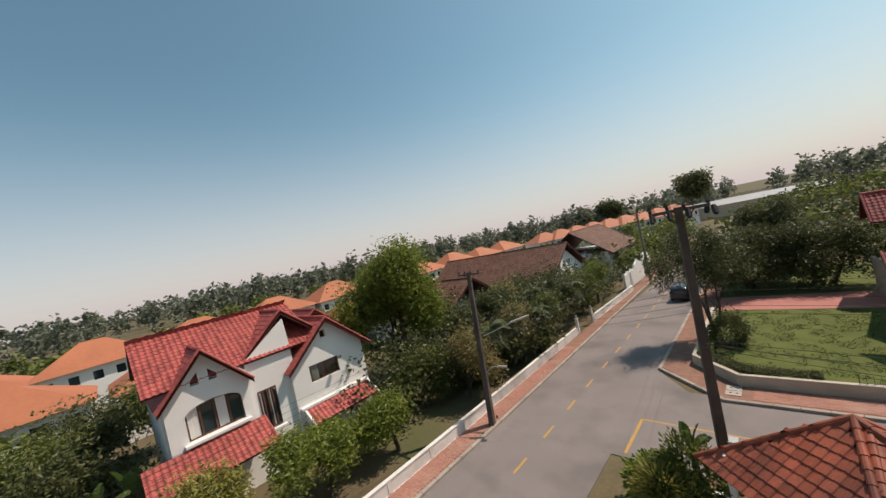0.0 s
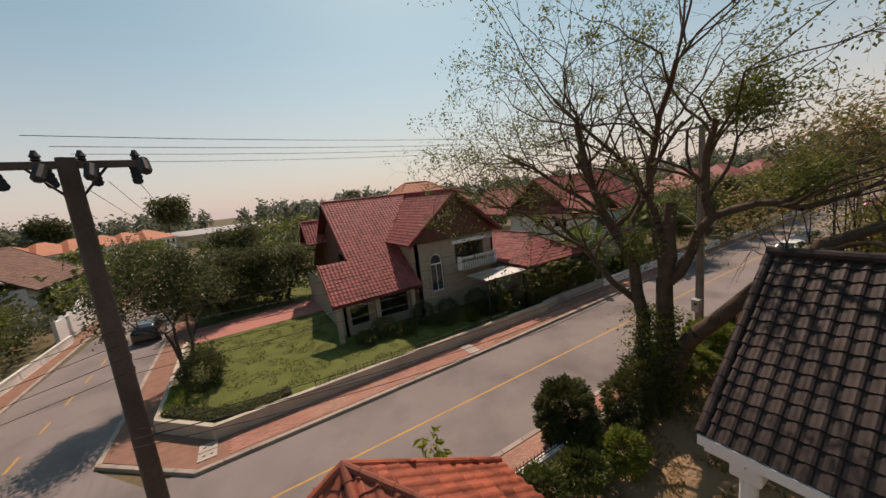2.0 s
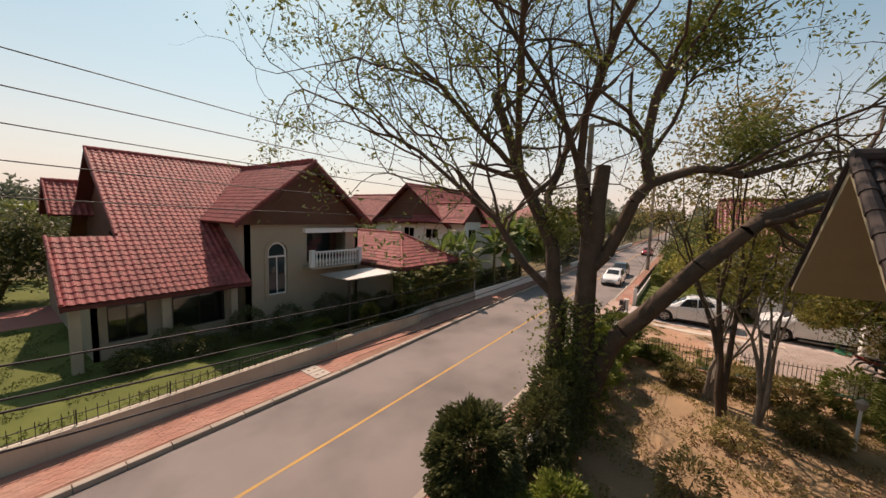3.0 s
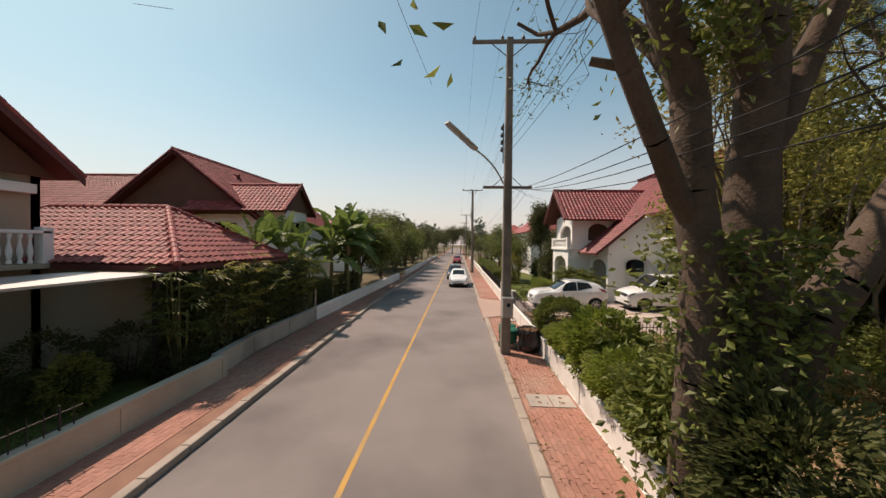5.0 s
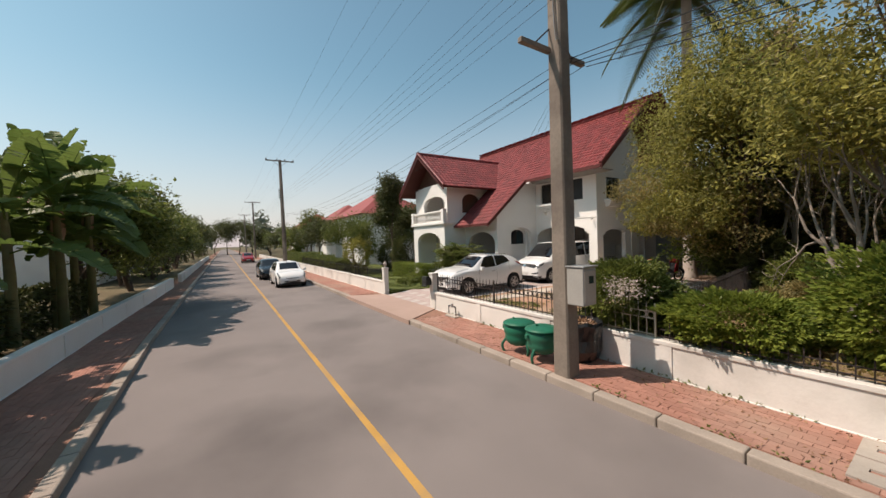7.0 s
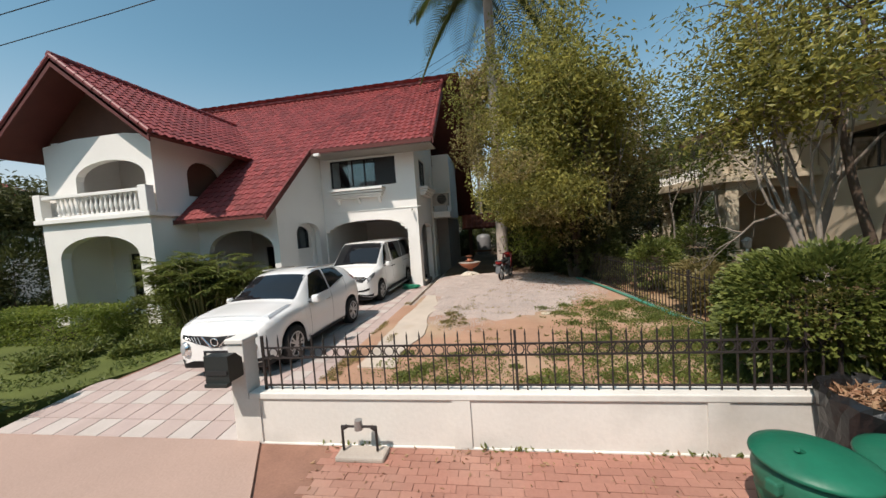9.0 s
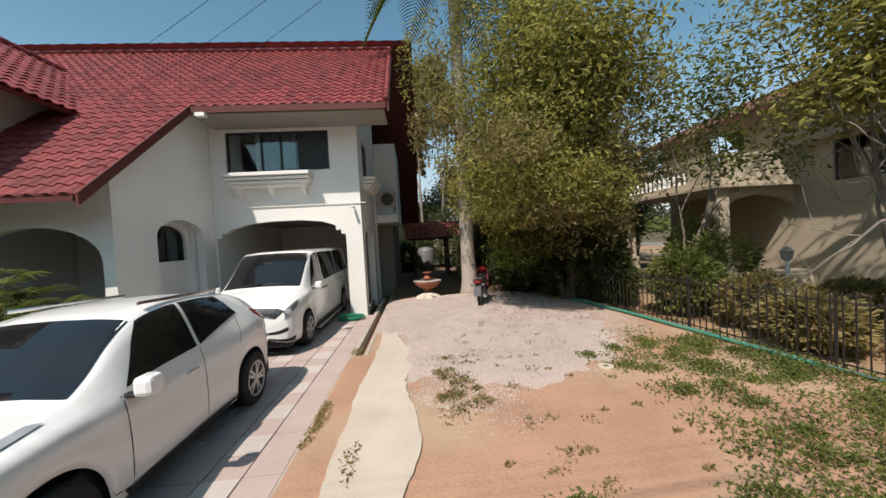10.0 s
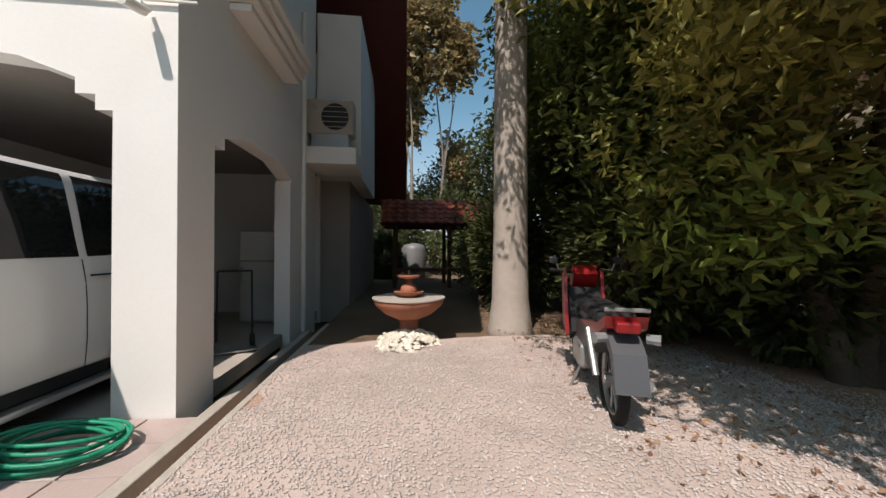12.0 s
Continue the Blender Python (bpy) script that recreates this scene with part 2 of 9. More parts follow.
def add_tube(bm, a, b, r0, r1=None, sides=8, caps=True):
    a, b = Vector(a), Vector(b)
    r1 = r0 if r1 is None else r1
    m = Matrix.Translation((a + b) / 2) @ (b - a).to_track_quat("Z", "Y").to_matrix().to_4x4()
    bmesh.ops.create_cone(bm, cap_ends=caps, segments=sides, radius1=r0, radius2=r1, depth=(b - a).length, matrix=m)


def tube(a, b, r0, r1=None, sides=8):
    bm = bmesh.new()
    add_tube(bm, a, b, r0, r1, sides)
    return bm


def lathe(profile, sides=24):
    """A turned shape from (radius, height) pairs."""
    verts, faces = [], []
    for r, z in profile:
        for i in range(sides):
            t = 2 * math.pi * i / sides
            verts.append((r * math.cos(t), r * math.sin(t), z))
    for j in range(len(profile) - 1):
        for i in range(sides):
            k = (i + 1) % sides
            faces.append((j * sides + i, j * sides + k, (j + 1) * sides + k, (j + 1) * sides + i))
    faces.append(tuple(range(sides))[::-1])
    faces.append(tuple((len(profile) - 1) * sides + i for i in range(sides)))
    return mesh_of("turned", verts, faces, smooth=False)


def panel(outer, holes, thick, place):
    """A flat slab with holes. outer, holes: lists of (u, v); place(u, v, w) gives the point, w from 0 to thick."""
    loops = [list(outer)] + [list(h) for h in holes]
    flat = [p for lp in loops for p in lp]
    tris = tessellate_polygon([[Vector((u, v, 0)) for u, v in lp] for lp in loops])
    bm = bmesh.new()
    front = [bm.verts.new(place(u, v, 0)) for u, v in flat]
    back = [bm.verts.new(place(u, v, thick)) for u, v in flat]
    for a, b, c in tris:
        bm.faces.new((front[a], front[b], front[c]))
        bm.faces.new((back[c], back[b], back[a]))
    s = 0
    for lp in loops:
        n = len(lp)
        for i in range(n):
            j = (i + 1) % n
            bm.faces.new((front[s + i], front[s + j], back[s + j], back[s + i]))
        s += n
    bmesh.ops.recalc_face_normals(bm, faces=bm.faces)
    return bm


def arch_points(u0, u1, v_spring, v_top, n=12):
    """Points of a flattened arch from (u1, v_spring) over the top to (u0, v_spring)."""
    c, r = (u0 + u1) / 2, (u1 - u0) / 2
    return [(c + r * math.cos(math.pi * i / n), v_spring + (v_top - v_spring) * math.sin(math.pi * i / n)) for i in range(n + 1)]


def arch_hole(u0, u1, v0, v_spring, v_top, n=12):
    return [(u0, v0), (u1, v0)] + arch_points(u0, u1, v_spring, v_top, n)


def rect(u0, u1, v0, v1):
    return [(u0, v0), (u1, v0), (u1, v1), (u0, v1)]


def inside(poly, u, v):
    c, n = False, len(poly)
    for i in range(n):
        (a, b), (p, q) = poly[i], poly[i - 1]
        if (b > v) != (q > v) and u < (p - a) * (v - b) / (q - b) + a:
            c = not c
    return c


def slab(name, poly, z0, z1, material, parent=None):
    """A flat piece of ground with straight sides from plan points."""
    bm = panel(poly, [], z1 - z0, lambda u, v, w: (u, v, z1 - w))
    return part(name, bm, material, parent)


# ---------------------------------------------------------------- roofs
TILE_PIECES = {}


def tile_piece(w, h, material):
    """One interlocking roof tile: a rolled section with a thick lower edge, lying in u, v, height."""
    key = (round(w, 3), round(h, 3), material.name)
    if key not in TILE_PIECES:
        prof = [(-0.5, 0.012), (-0.3, 0.0), (-0.1, 0.006), (0.08, 0.040), (0.25, 0.052), (0.42, 0.038), (0.5, 0.012)]
        verts = []
        for v, lift in ((0.0, 0.030), (h * 1.06, 0.0)):
            verts += [(u * w, v, z + lift) for u, z in prof]
        verts += [(u * w, 0.0, z - 0.002) for u, z in prof]
        k = len(prof)
        faces = [(i, i + 1, k + i + 1, k + i) for i in range(k - 1)] + [(2 * k + i, 2 * k + i + 1, i + 1, i) for i in range(k - 1)]
        TILE_PIECES[key] = (np.array(verts), np.array(faces), mesh_of("roof_tile", verts, faces, material))
    return TILE_PIECES[key]


def roof_slope(parent, origin, along, up, poly, material, singles=0, near=None, w=0.30, h=0.34, deck=None):
    """A tiled slope. poly in (u, v) metres along the eave and up the slope. The tiles nearest to near are objects of their own."""
    o, a, u = Vector(origin), Vector(along).normalized(), Vector(up).normalized()
    nrm = a.cross(u).normalized()
    flip = nrm.z < 0
    if flip:
        nrm = -nrm
    if not nrm.z > 0:
        nrm = -nrm
    body = part("roof_deck", panel(poly, [], 0.10, lambda p, q, t: o + a * p + u * q - nrm * (t + 0.012)), deck or M["fascia"], parent)
    verts, faces, piece = tile_piece(w, h, material)
    us, vs = [p for p, _ in poly], [q for _, q in poly]
    cells = []
    v = min(vs)
    while v < max(vs) - h * 0.3:
        p = min(us) + w / 2
        while p < max(us):
            if inside(poly, p, v + h * 0.5):
                cells.append((p, v))
            p += w
        v += h
    centre = Vector(near) if near else o
    cells.sort(key=lambda c: (o + a * c[0] + u * c[1] - centre).length_squared)
    turn = Matrix((a, u, nrm)).transposed().to_4x4()
    for p, q in cells[:singles]:
        ob = new("roof_tile", piece)
        ob.parent = parent
        ob.matrix_basis = Matrix.Translation(o + a * p + u * q + nrm * random.uniform(0, 0.006)) @ turn
    rest = cells[singles:]
    if rest:
        at = np.array([o + a * p + u * q for p, q in rest])
        at += np.outer(np.random.rand(len(rest)) * 0.006, np.array(nrm))
        base = verts @ np.array([a, u, nrm])
        allv = (at[:, None, :] + base[None]).reshape(-1, 3)
        allf = (np.arange(len(rest))[:, None, None] * len(verts) + faces[None]).reshape(-1, 4)
        ob = part("roof_tiles", arrays_mesh("roof_tiles", allv, allf, material), None, parent)
        ob["kind"] = "stuff"
    return body


def ridge_caps(parent, a, b, material, r=0.11):
    """A row of half-round cap tiles along a ridge or hip, as one mesh."""
    a, b = Vector(a), Vector(b)
    n = max(1, round((b - a).length / 0.38))
    bm = bmesh.new()
    d = (b - a) / n
    q = d.to_track_quat("Z", "Y").to_matrix().to_4x4()
    for i in range(n):
        c = a + d * (i + 0.5) + Vector((0, 0, 0.03))
        bmesh.ops.create_cone(bm, cap_ends=True, segments=10, radius1=r * 1.12, radius2=r * 0.94, depth=d.length * 1.05, matrix=Matrix.Translation(c) @ q)
    return part("ridge_tiles", bm, material, parent)


# ---------------------------------------------------------------- plants
def leaf_cloud(name, points, size, material, parent=None, slim=0.45, droop=0.3, seed=0, up=0.3):
    """Many small folded leaves at the given points."""
    rng = np.random.default_rng(seed)
    n = len(points)
    d = rng.normal(size=(n, 3))
    d[:, 2] = d[:, 2] * 0.6 - droop
    d /= np.linalg.norm(d, axis=1)[:, None]
    s = rng.normal(size=(n, 3))
    s[:, 2] *= 0.5
    s -= (s * d).sum(1)[:, None] * d
    s /= np.linalg.norm(s, axis=1)[:, None]
    nr = np.cross(d, s)
    length = size * rng.uniform(0.6, 1.35, n)[:, None]
    wide = length * slim
    p = np.asarray(points)
    mid = p + d * length * 0.5
    v = np.stack([p, mid + s * wide * 0.5 + nr * wide * 0.18, p + d * length - nr * length * 0.12, mid - s * wide * 0.5 + nr * wide * 0.18], 1).reshape(-1, 3)
    f = np.arange(n * 4).reshape(-1, 4)
    t = np.concatenate([f[:, [0, 1, 2]], f[:, [0, 2, 3]]])
    ob = part(name, arrays_mesh(name, v, t, material), None, parent)
    return ob


def limb_tubes(segments, sides=6):
    """Tapered tubes for (a, b, ra, rb) segments, as arrays."""
    vs, fs, base = [], [], 0
    ang = 2 * np.pi * np.arange(sides) / sides
    for a, b, ra, rb in segments:
        a, b = np.array(a, float), np.array(b, float)
        d = b - a
        ln = np.linalg.norm(d)
        if ln < 1e-6:
            continue
        d /= ln
        x = np.cross(d, [0.3, 0.9, 0.1] if abs(d[2]) > 0.8 else [0, 0, 1.0])
        x /= np.linalg.norm(x)
        y = np.cross(d, x)
        ring = np.cos(ang)[:, None] * x + np.sin(ang)[:, None] * y
        vs += [a + ring * ra, b + ring * rb]
        i = np.arange(sides)
        j = (i + 1) % sides
        fs.append(base + np.stack([i, j, sides + j, sides + i], 1))
        base += 2 * sides
    return np.concatenate(vs), np.concatenate(fs)


def grow(rng, start, direction, length, radius, depth, segs, tips, spread=0.55, lift=0.15, forks=(2, 3), shrink=0.72, wiggle=0.18):
    """Branches: adds (a, b, ra, rb) to segs and (point, level) to tips."""
    p, d = np.array(start, float), np.array(direction, float)
    d /= np.linalg.norm(d)
    n = 4
    r = radius
    for i in range(n):
        d = d + rng.normal(size=3) * wiggle + np.array([0, 0, lift * 0.25])
        d /= np.linalg.norm(d)
        q = p + d * length / n
        rn = r * (0.88 if depth else 0.7)
        segs.append((p, q, r, rn))
        if depth <= 1:
            tips.append((q, depth))
        p, r = q, rn
    if depth == 0:
        return
    for k in range(rng.integers(forks[0], forks[1] + 1)):
        nd = d + rng.normal(size=3) * spread
        nd[2] += lift
        grow(rng, p, nd, length * shrink * rng.uniform(0.8, 1.15), r * 0.74, depth - 1, segs, tips, spread, lift, forks, shrink, wiggle)


def tree(label, at, height, spread, trunk_r, leaves, size, leaf, bark, seed, category="tree", depth=4, stems=1, trunk=0.3, group="", blob=0.5, slim=0.45, droop=0.3, lean=(0, 0), name="tree", skirt=0.15):
    """A tree: tapered trunk, forking limbs and a crown of single leaves round the twigs."""
    rng = np.random.default_rng(seed)
    e = thing(name, label, category, group, at)
    segs, tips = [], []
    for s in range(stems):
        d = np.array([lean[0] + rng.normal() * 0.12 * (stems > 1) * 2, lean[1] + rng.normal() * 0.12 * (stems > 1) * 2, 1.0])
        grow(rng, (rng.normal() * 0.12 * (stems > 1), rng.normal() * 0.12 * (stems > 1), -0.1), d, height * trunk, trunk_r, depth, segs, tips)
    # bring the crown to its height and spread
    ends = np.array([t[0] for t in tips])
    sz = height * 0.97 / max(ends[:, 2].max(), 0.1)
    sxy = spread / max(np.percentile(np.hypot(ends[:, 0], ends[:, 1]), 96), 0.1)
    k = np.array([sxy, sxy, sz])
    segs = [(a * k, b * k, ra, rb) for a, b, ra, rb in segs]
    ends = ends * k
    v, f = limb_tubes(segs)
    part("trunk", arrays_mesh("trunk", v, f, bark, True), None, e)
    pick = ends[rng.integers(0, len(ends), leaves)]
    pts = pick + np.clip(rng.normal(size=(leaves, 3)), -1.6, 1.6) * blob * np.array([1, 1, 0.8])
    pts = pts[pts[:, 2] > skirt + rng.uniform(0, 0.5, leaves) * (skirt > 0.5)]
    leaf_cloud("crown", pts, size, leaf, e, slim, droop, seed)
    return e


def bush(label, at, size3, leaves, size, leaf, seed, category="bush", group="", name="bush", boxy=False, slim=0.5, turn=0.0):
    """A dense shrub or clipped hedge: stems and a shell of leaves with an uneven skin."""
    rng = np.random.default_rng(seed)
    e = thing(name, label, category, group, at, turn)
    sx, sy, sz = size3
    if boxy:
        p = rng.uniform(-1, 1, (leaves, 3))
        axis = rng.integers(0, 3, leaves)
        p[np.arange(leaves), axis] = np.sign(p[np.arange(leaves), axis]) * rng.uniform(0.75, 1.02, leaves)
        p[:, 2] = np.abs(p[:, 2]) * 2 - 1
    else:
        p = rng.normal(size=(leaves, 3))
        p /= np.linalg.norm(p, axis=1)[:, None]
        lump = np.array([noise.noise(Vector(q) * 2.2 + Vector((seed, 0, 0))) for q in p])
        fine = np.array([noise.noise(Vector(q) * 5.5 + Vector((0, seed, 0))) for q in p])
        p *= (rng.uniform(0.5, 1.0, leaves) ** 0.5 * (1 + 0.36 * lump + 0.22 * fine))[:, None]
    pts = p * np.array([sx / 2, sy / 2, sz / 2]) + np.array([0, 0, sz / 2])
    pts[:, 2] = np.maximum(pts[:, 2], 0.02)
    segs = []
    for i in range(7):
        q = pts[rng.integers(0, leaves)] * 0.8
        segs.append((np.array([rng.normal() * 0.08 * sx, rng.normal() * 0.08 * sy, -0.05]), q, 0.025, 0.008))
    v, f = limb_tubes(segs, 5)
    part("woody_base", arrays_mesh("woody_base", v, f, M["bark"], True), None, e)
    leaf_cloud("foliage", pts, size, leaf, e, slim, 0.1, seed)
    return e

# ---------------------------------------------------------------- ground, roads, pavements
ROAD_N, ROAD_S, MID = 24.15, 16.75, 20.3           # edges and middle of the main road, which runs along x
SIDE_W, SIDE_E = -14.05, -7.25                   # edges of the side road, which runs along y

slab("ground", rect(-1500, 1500, -1500, 1500), -0.6, -0.04, M["land"])
tagged(bpy.data.objects["ground"], "dry scrubby earth between gardens and fields", "ground", kind="structure")


def structure(ob, label, category):
    return tagged(ob, label, category, kind="structure")


structure(slab("road_main", rect(SIDE_E - 0.5, 420, ROAD_S, ROAD_N), -0.3, 0.0, M["asphalt"]), "worn grey asphalt street", "road")
structure(slab("road_side", [(SIDE_W + 0.0, -160), (SIDE_E + 0.0, -160), (SIDE_E, 40), (SIDE_E + 6.0, 190), (SIDE_W + 6.0, 190), (SIDE_W, 40)], -0.3, -0.003, M["asphalt"]), "worn grey asphalt side street", "road")
structure(slab("road_corner", [(SIDE_E - 0.02, 24.14), (-5.0, 24.14), (SIDE_E - 0.02, 27.0)], -0.3, -0.001, M["asphalt"]), "worn grey asphalt at the junction", "road")

line = structure(new("road_marking"), "faded yellow painted road lines", "road marking")


def stripe(x0, x1, y0, y1):
    part("line", box(x0, x1, y0, y1, -0.02, 0.004), M["yellow_line"], line)


stripe(-6.7, 300, MID - 0.055, MID + 0.055)
stripe(-6.75, -6.6, ROAD_S + 0.3, MID)
for i in range(-8, 30):
    y = 16.6 + 3.25 * i
    stripe(-10.95, -10.82, y, y + 1.3)


def pavement(name, poly, label, z=0.12):
    return structure(slab(name, poly, -0.3, z, M["paver_bed"]), label, "pavement")


pav_s = pavement("pavement_south", rect(-5.5, 300, 15.05, ROAD_S - 0.22), "red brick pavement strewn with dry leaves")
pav_n = pavement("pavement_north", [(-3.2, 23.72), (12, 23.85), (32, ROAD_N + 0.22), (300, ROAD_N + 0.22), (300, 25.6), (32, 25.9), (22, 26.1), (18, 25.5), (-2.2, 25.5), (-5.2, 28.3), (-5.2, 60), (-7.0, 60), (-7.0, 27.2)], "red brick pavement under a low wall")
pav_w = pavement("pavement_west", rect(-15.6, SIDE_W - 0.22, -40, 120), "red brick pavement beside a white wall")


def kerb_run(name, pts, label, z=0.15, w=0.22):
    """A row of separate kerb stones along a line of plan points."""
    e = structure(new(name), label, "kerb")
    for (x0, y0), (x1, y1) in zip(pts, pts[1:]):
        a, b = Vector((x0, y0, 0)), Vector((x1, y1, 0))
        n = min(70, max(1, round((b - a).length / 1.0)))
        s = (b - a).length / n
        me = bpy.data.meshes.new("kerb_stone")
        bm = box(0, s - 0.012, 0, w, -0.3, z, 0.025)
        bm.to_mesh(me)
        bm.free()
        me.materials.append(M["kerb"])
        for i in range(n):
            ob = new("kerb_stone", me)
            ob.parent = e
            ob.matrix_basis = Matrix.Translation(a + (b - a) * i / n) @ Matrix.Rotation(math.atan2(y1 - y0, x1 - x0), 4, "Z")
    return e


kerb_run("kerb_south", [(68, ROAD_S), (-5.5, ROAD_S)], "weathered concrete kerb stones")
kerb_run("kerb_south", [(300, ROAD_S), (68, ROAD_S)], "weathered concrete kerb stones")
kerb_run("kerb_corner", [(-7.2, 27.0), (-3.3, 23.5), (12, 23.63), (32, ROAD_N), (66, ROAD_N), (300, ROAD_N)], "weathered concrete kerb stones")
kerb_run("kerb_corner_side", [(-7.25, 80), (-7.2, 27.0)], "weathered concrete kerb stones")
kerb_run("kerb_west", [(SIDE_W, -20), (SIDE_W, 50), (SIDE_W, 110)], "weathered concrete kerb stones")


# ---------------------------------------------------------------- garden walls
def garden_wall(name, label, pts, z0, z1, thick, material, cap=True, post_every=3.0, panel_in=0.02):
    """A low plastered wall along plan points: plinth, body, coping and shallow pilasters."""
    e = tagged(new(name), label, "garden wall")
    for (x0, y0), (x1, y1) in zip(pts, pts[1:]):
        a, b = Vector((x0, y0, 0)), Vector((x1, y1, 0))
        L = (b - a).length
        m = Matrix.Translation(a) @ Matrix.Rotation(math.atan2(y1 - y0, x1 - x0), 4, "Z")
        bits = [("wall_body", box(0, L, -thick / 2, thick / 2, z0, z1))]
        if cap:
            bits.append(("coping", box(-0.03, L + 0.03, -thick / 2 - 0.03, thick / 2 + 0.03, z1, z1 + 0.09, 0.015)))
            bits.append(("plinth", box(0, L, -thick / 2 - 0.02, thick / 2 + 0.02, z0, z0 + 0.14, 0.01)))
        n = max(1, round(L / post_every))
        if cap and L < 80:
            for i in range(n + 1):
                bits.append(("pilaster", box(L * i / n - 0.11, L * i / n + 0.11, -thick / 2 - 0.022, thick / 2 + 0.022, z0 + 0.14, z1)))
        for nm, bm in bits:
            bm.transform(m)
            part(nm, bm, material, e)
    return e


garden_wall("garden_wall", "weathered white plastered garden wall along the pavement", [(30.0, 14.95), (-4.5, 14.95)], 0.0, 0.75, 0.18, M["white_wall"], post_every=3.0)
garden_wall("garden_wall", "weathered white plastered garden wall along the pavement", [(110, 14.95), (35.1, 14.95)], 0.0, 0.75, 0.18, M["white_wall"])
garden_wall("garden_wall", "cream plastered boundary wall with a pale coping", [(-2.6, 25.55), (19.5, 25.6)], 0.0, 0.72, 0.2, M["cream_wall"])
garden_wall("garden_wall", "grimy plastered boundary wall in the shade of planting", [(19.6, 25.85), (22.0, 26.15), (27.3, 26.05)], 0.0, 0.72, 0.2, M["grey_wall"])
garden_wall("garden_wall", "whitewashed boundary wall below banana plants", [(27.45, 26.05), (31.5, 25.95), (49.5, 25.4)], 0.0, 0.72, 0.2, M["white"])
wp = thing("wall_post", "slender pale steel post at a joint in a garden wall", "post", at=(27.38, 26.0, 0.1))
part("shaft", tube((0, 0, 0), (0, 0, 1.7), 0.045, 0.04, 10), M["steel"], wp)
garden_wall("garden_wall", "whitewashed boundary wall in the shade of planting", [(54.0, 25.3), (120, 25.3)], 0.0, 0.72, 0.2, M["white_wall"])
garden_wall("garden_wall", "cream plastered boundary wall round the corner", [(-5.1, 40.0), (-5.1, 28.2), (-2.6, 25.55)], 0.0, 0.72, 0.2, M["cream_wall"])
garden_wall("garden_wall", "white plastered boundary wall beside the side street", [(-15.7, 0), (-15.7, 33.5)], 0.0, 0.75, 0.18, M["white_wall"])
garden_wall("garden_wall", "white plastered boundary wall beside the side street", [(-15.6, 38.0), (-15.2, 52)], 0.0, 0.75, 0.18, M["white_wall"])

# ---------------------------------------------------------------- house with the carport
def front(y, thick=0.25):
    """Places (x, z) of a wall that faces +y, with its outer face at y."""
    return lambda u, v, w: (u, y - w, v)


def side(x, s=1):
    """Places (y, z) of a wall whose outer face is at x; s: +1 when the wall's body lies towards +x."""
    return lambda u, v, w: (x + s * w, u, v)


hc = thing("house", "white two-storey villa with red tiled roof, carport and balcony wing", "house")
Z0 = 0.3
M["curtain"] = mat("pale curtain cloth", (0.72, 0.68, 0.64), 0.9, vary=0.12, bump=0.1)
M["glass"] = glass_mat("dark window glass", (0.02, 0.035, 0.04))
M["frame_dark"] = mat("black for frames and room shade", (0.03, 0.03, 0.03), 0.5, vary=0.2, bump=0)
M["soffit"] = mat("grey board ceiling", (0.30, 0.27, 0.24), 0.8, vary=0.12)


def clear_glass(name):
    """Window glass that lets one see the curtains behind, with a sky reflection."""
    m = bpy.data.materials.new(name)
    m.use_nodes = True
    n, l = m.node_tree.nodes, m.node_tree.links
    g = n.new("ShaderNodeBsdfGlossy")
    g.inputs["Roughness"].default_value = 0.02
    t = n.new("ShaderNodeBsdfTransparent")
    t.inputs["Color"].default_value = (0.80, 0.86, 0.87, 1)
    x = n.new("ShaderNodeMixShader")
    f = n.new("ShaderNodeFresnel")
    f.inputs["IOR"].default_value = 1.75
    l.new(f.outputs[0], x.inputs[0]), l.new(t.outputs[0], x.inputs[1]), l.new(g.outputs[0], x.inputs[2])
    l.new(x.outputs[0], n["Material Output"].inputs["Surface"])
    return m


M["pane"] = clear_glass("window pane")


def curtain_mesh(u0, u1, v0, v1, place, folds=9):
    """A hanging curtain with soft folds; place(u, v, w)."""
    n = folds * 6
    verts, faces = [], []
    for i in range(n + 1):
        u = u0 + (u1 - u0) * i / n
        w = 0.035 * math.sin(i / 6 * 2 * math.pi) + 0.012 * math.sin(i * 1.7)
        verts += [place(u, v0, w), place(u, v1, w * 0.6)]
    faces = [(2 * i, 2 * i + 2, 2 * i + 3, 2 * i + 1) for i in range(n)]
    return mesh_of("curtain", verts, faces, M["curtain"], True)


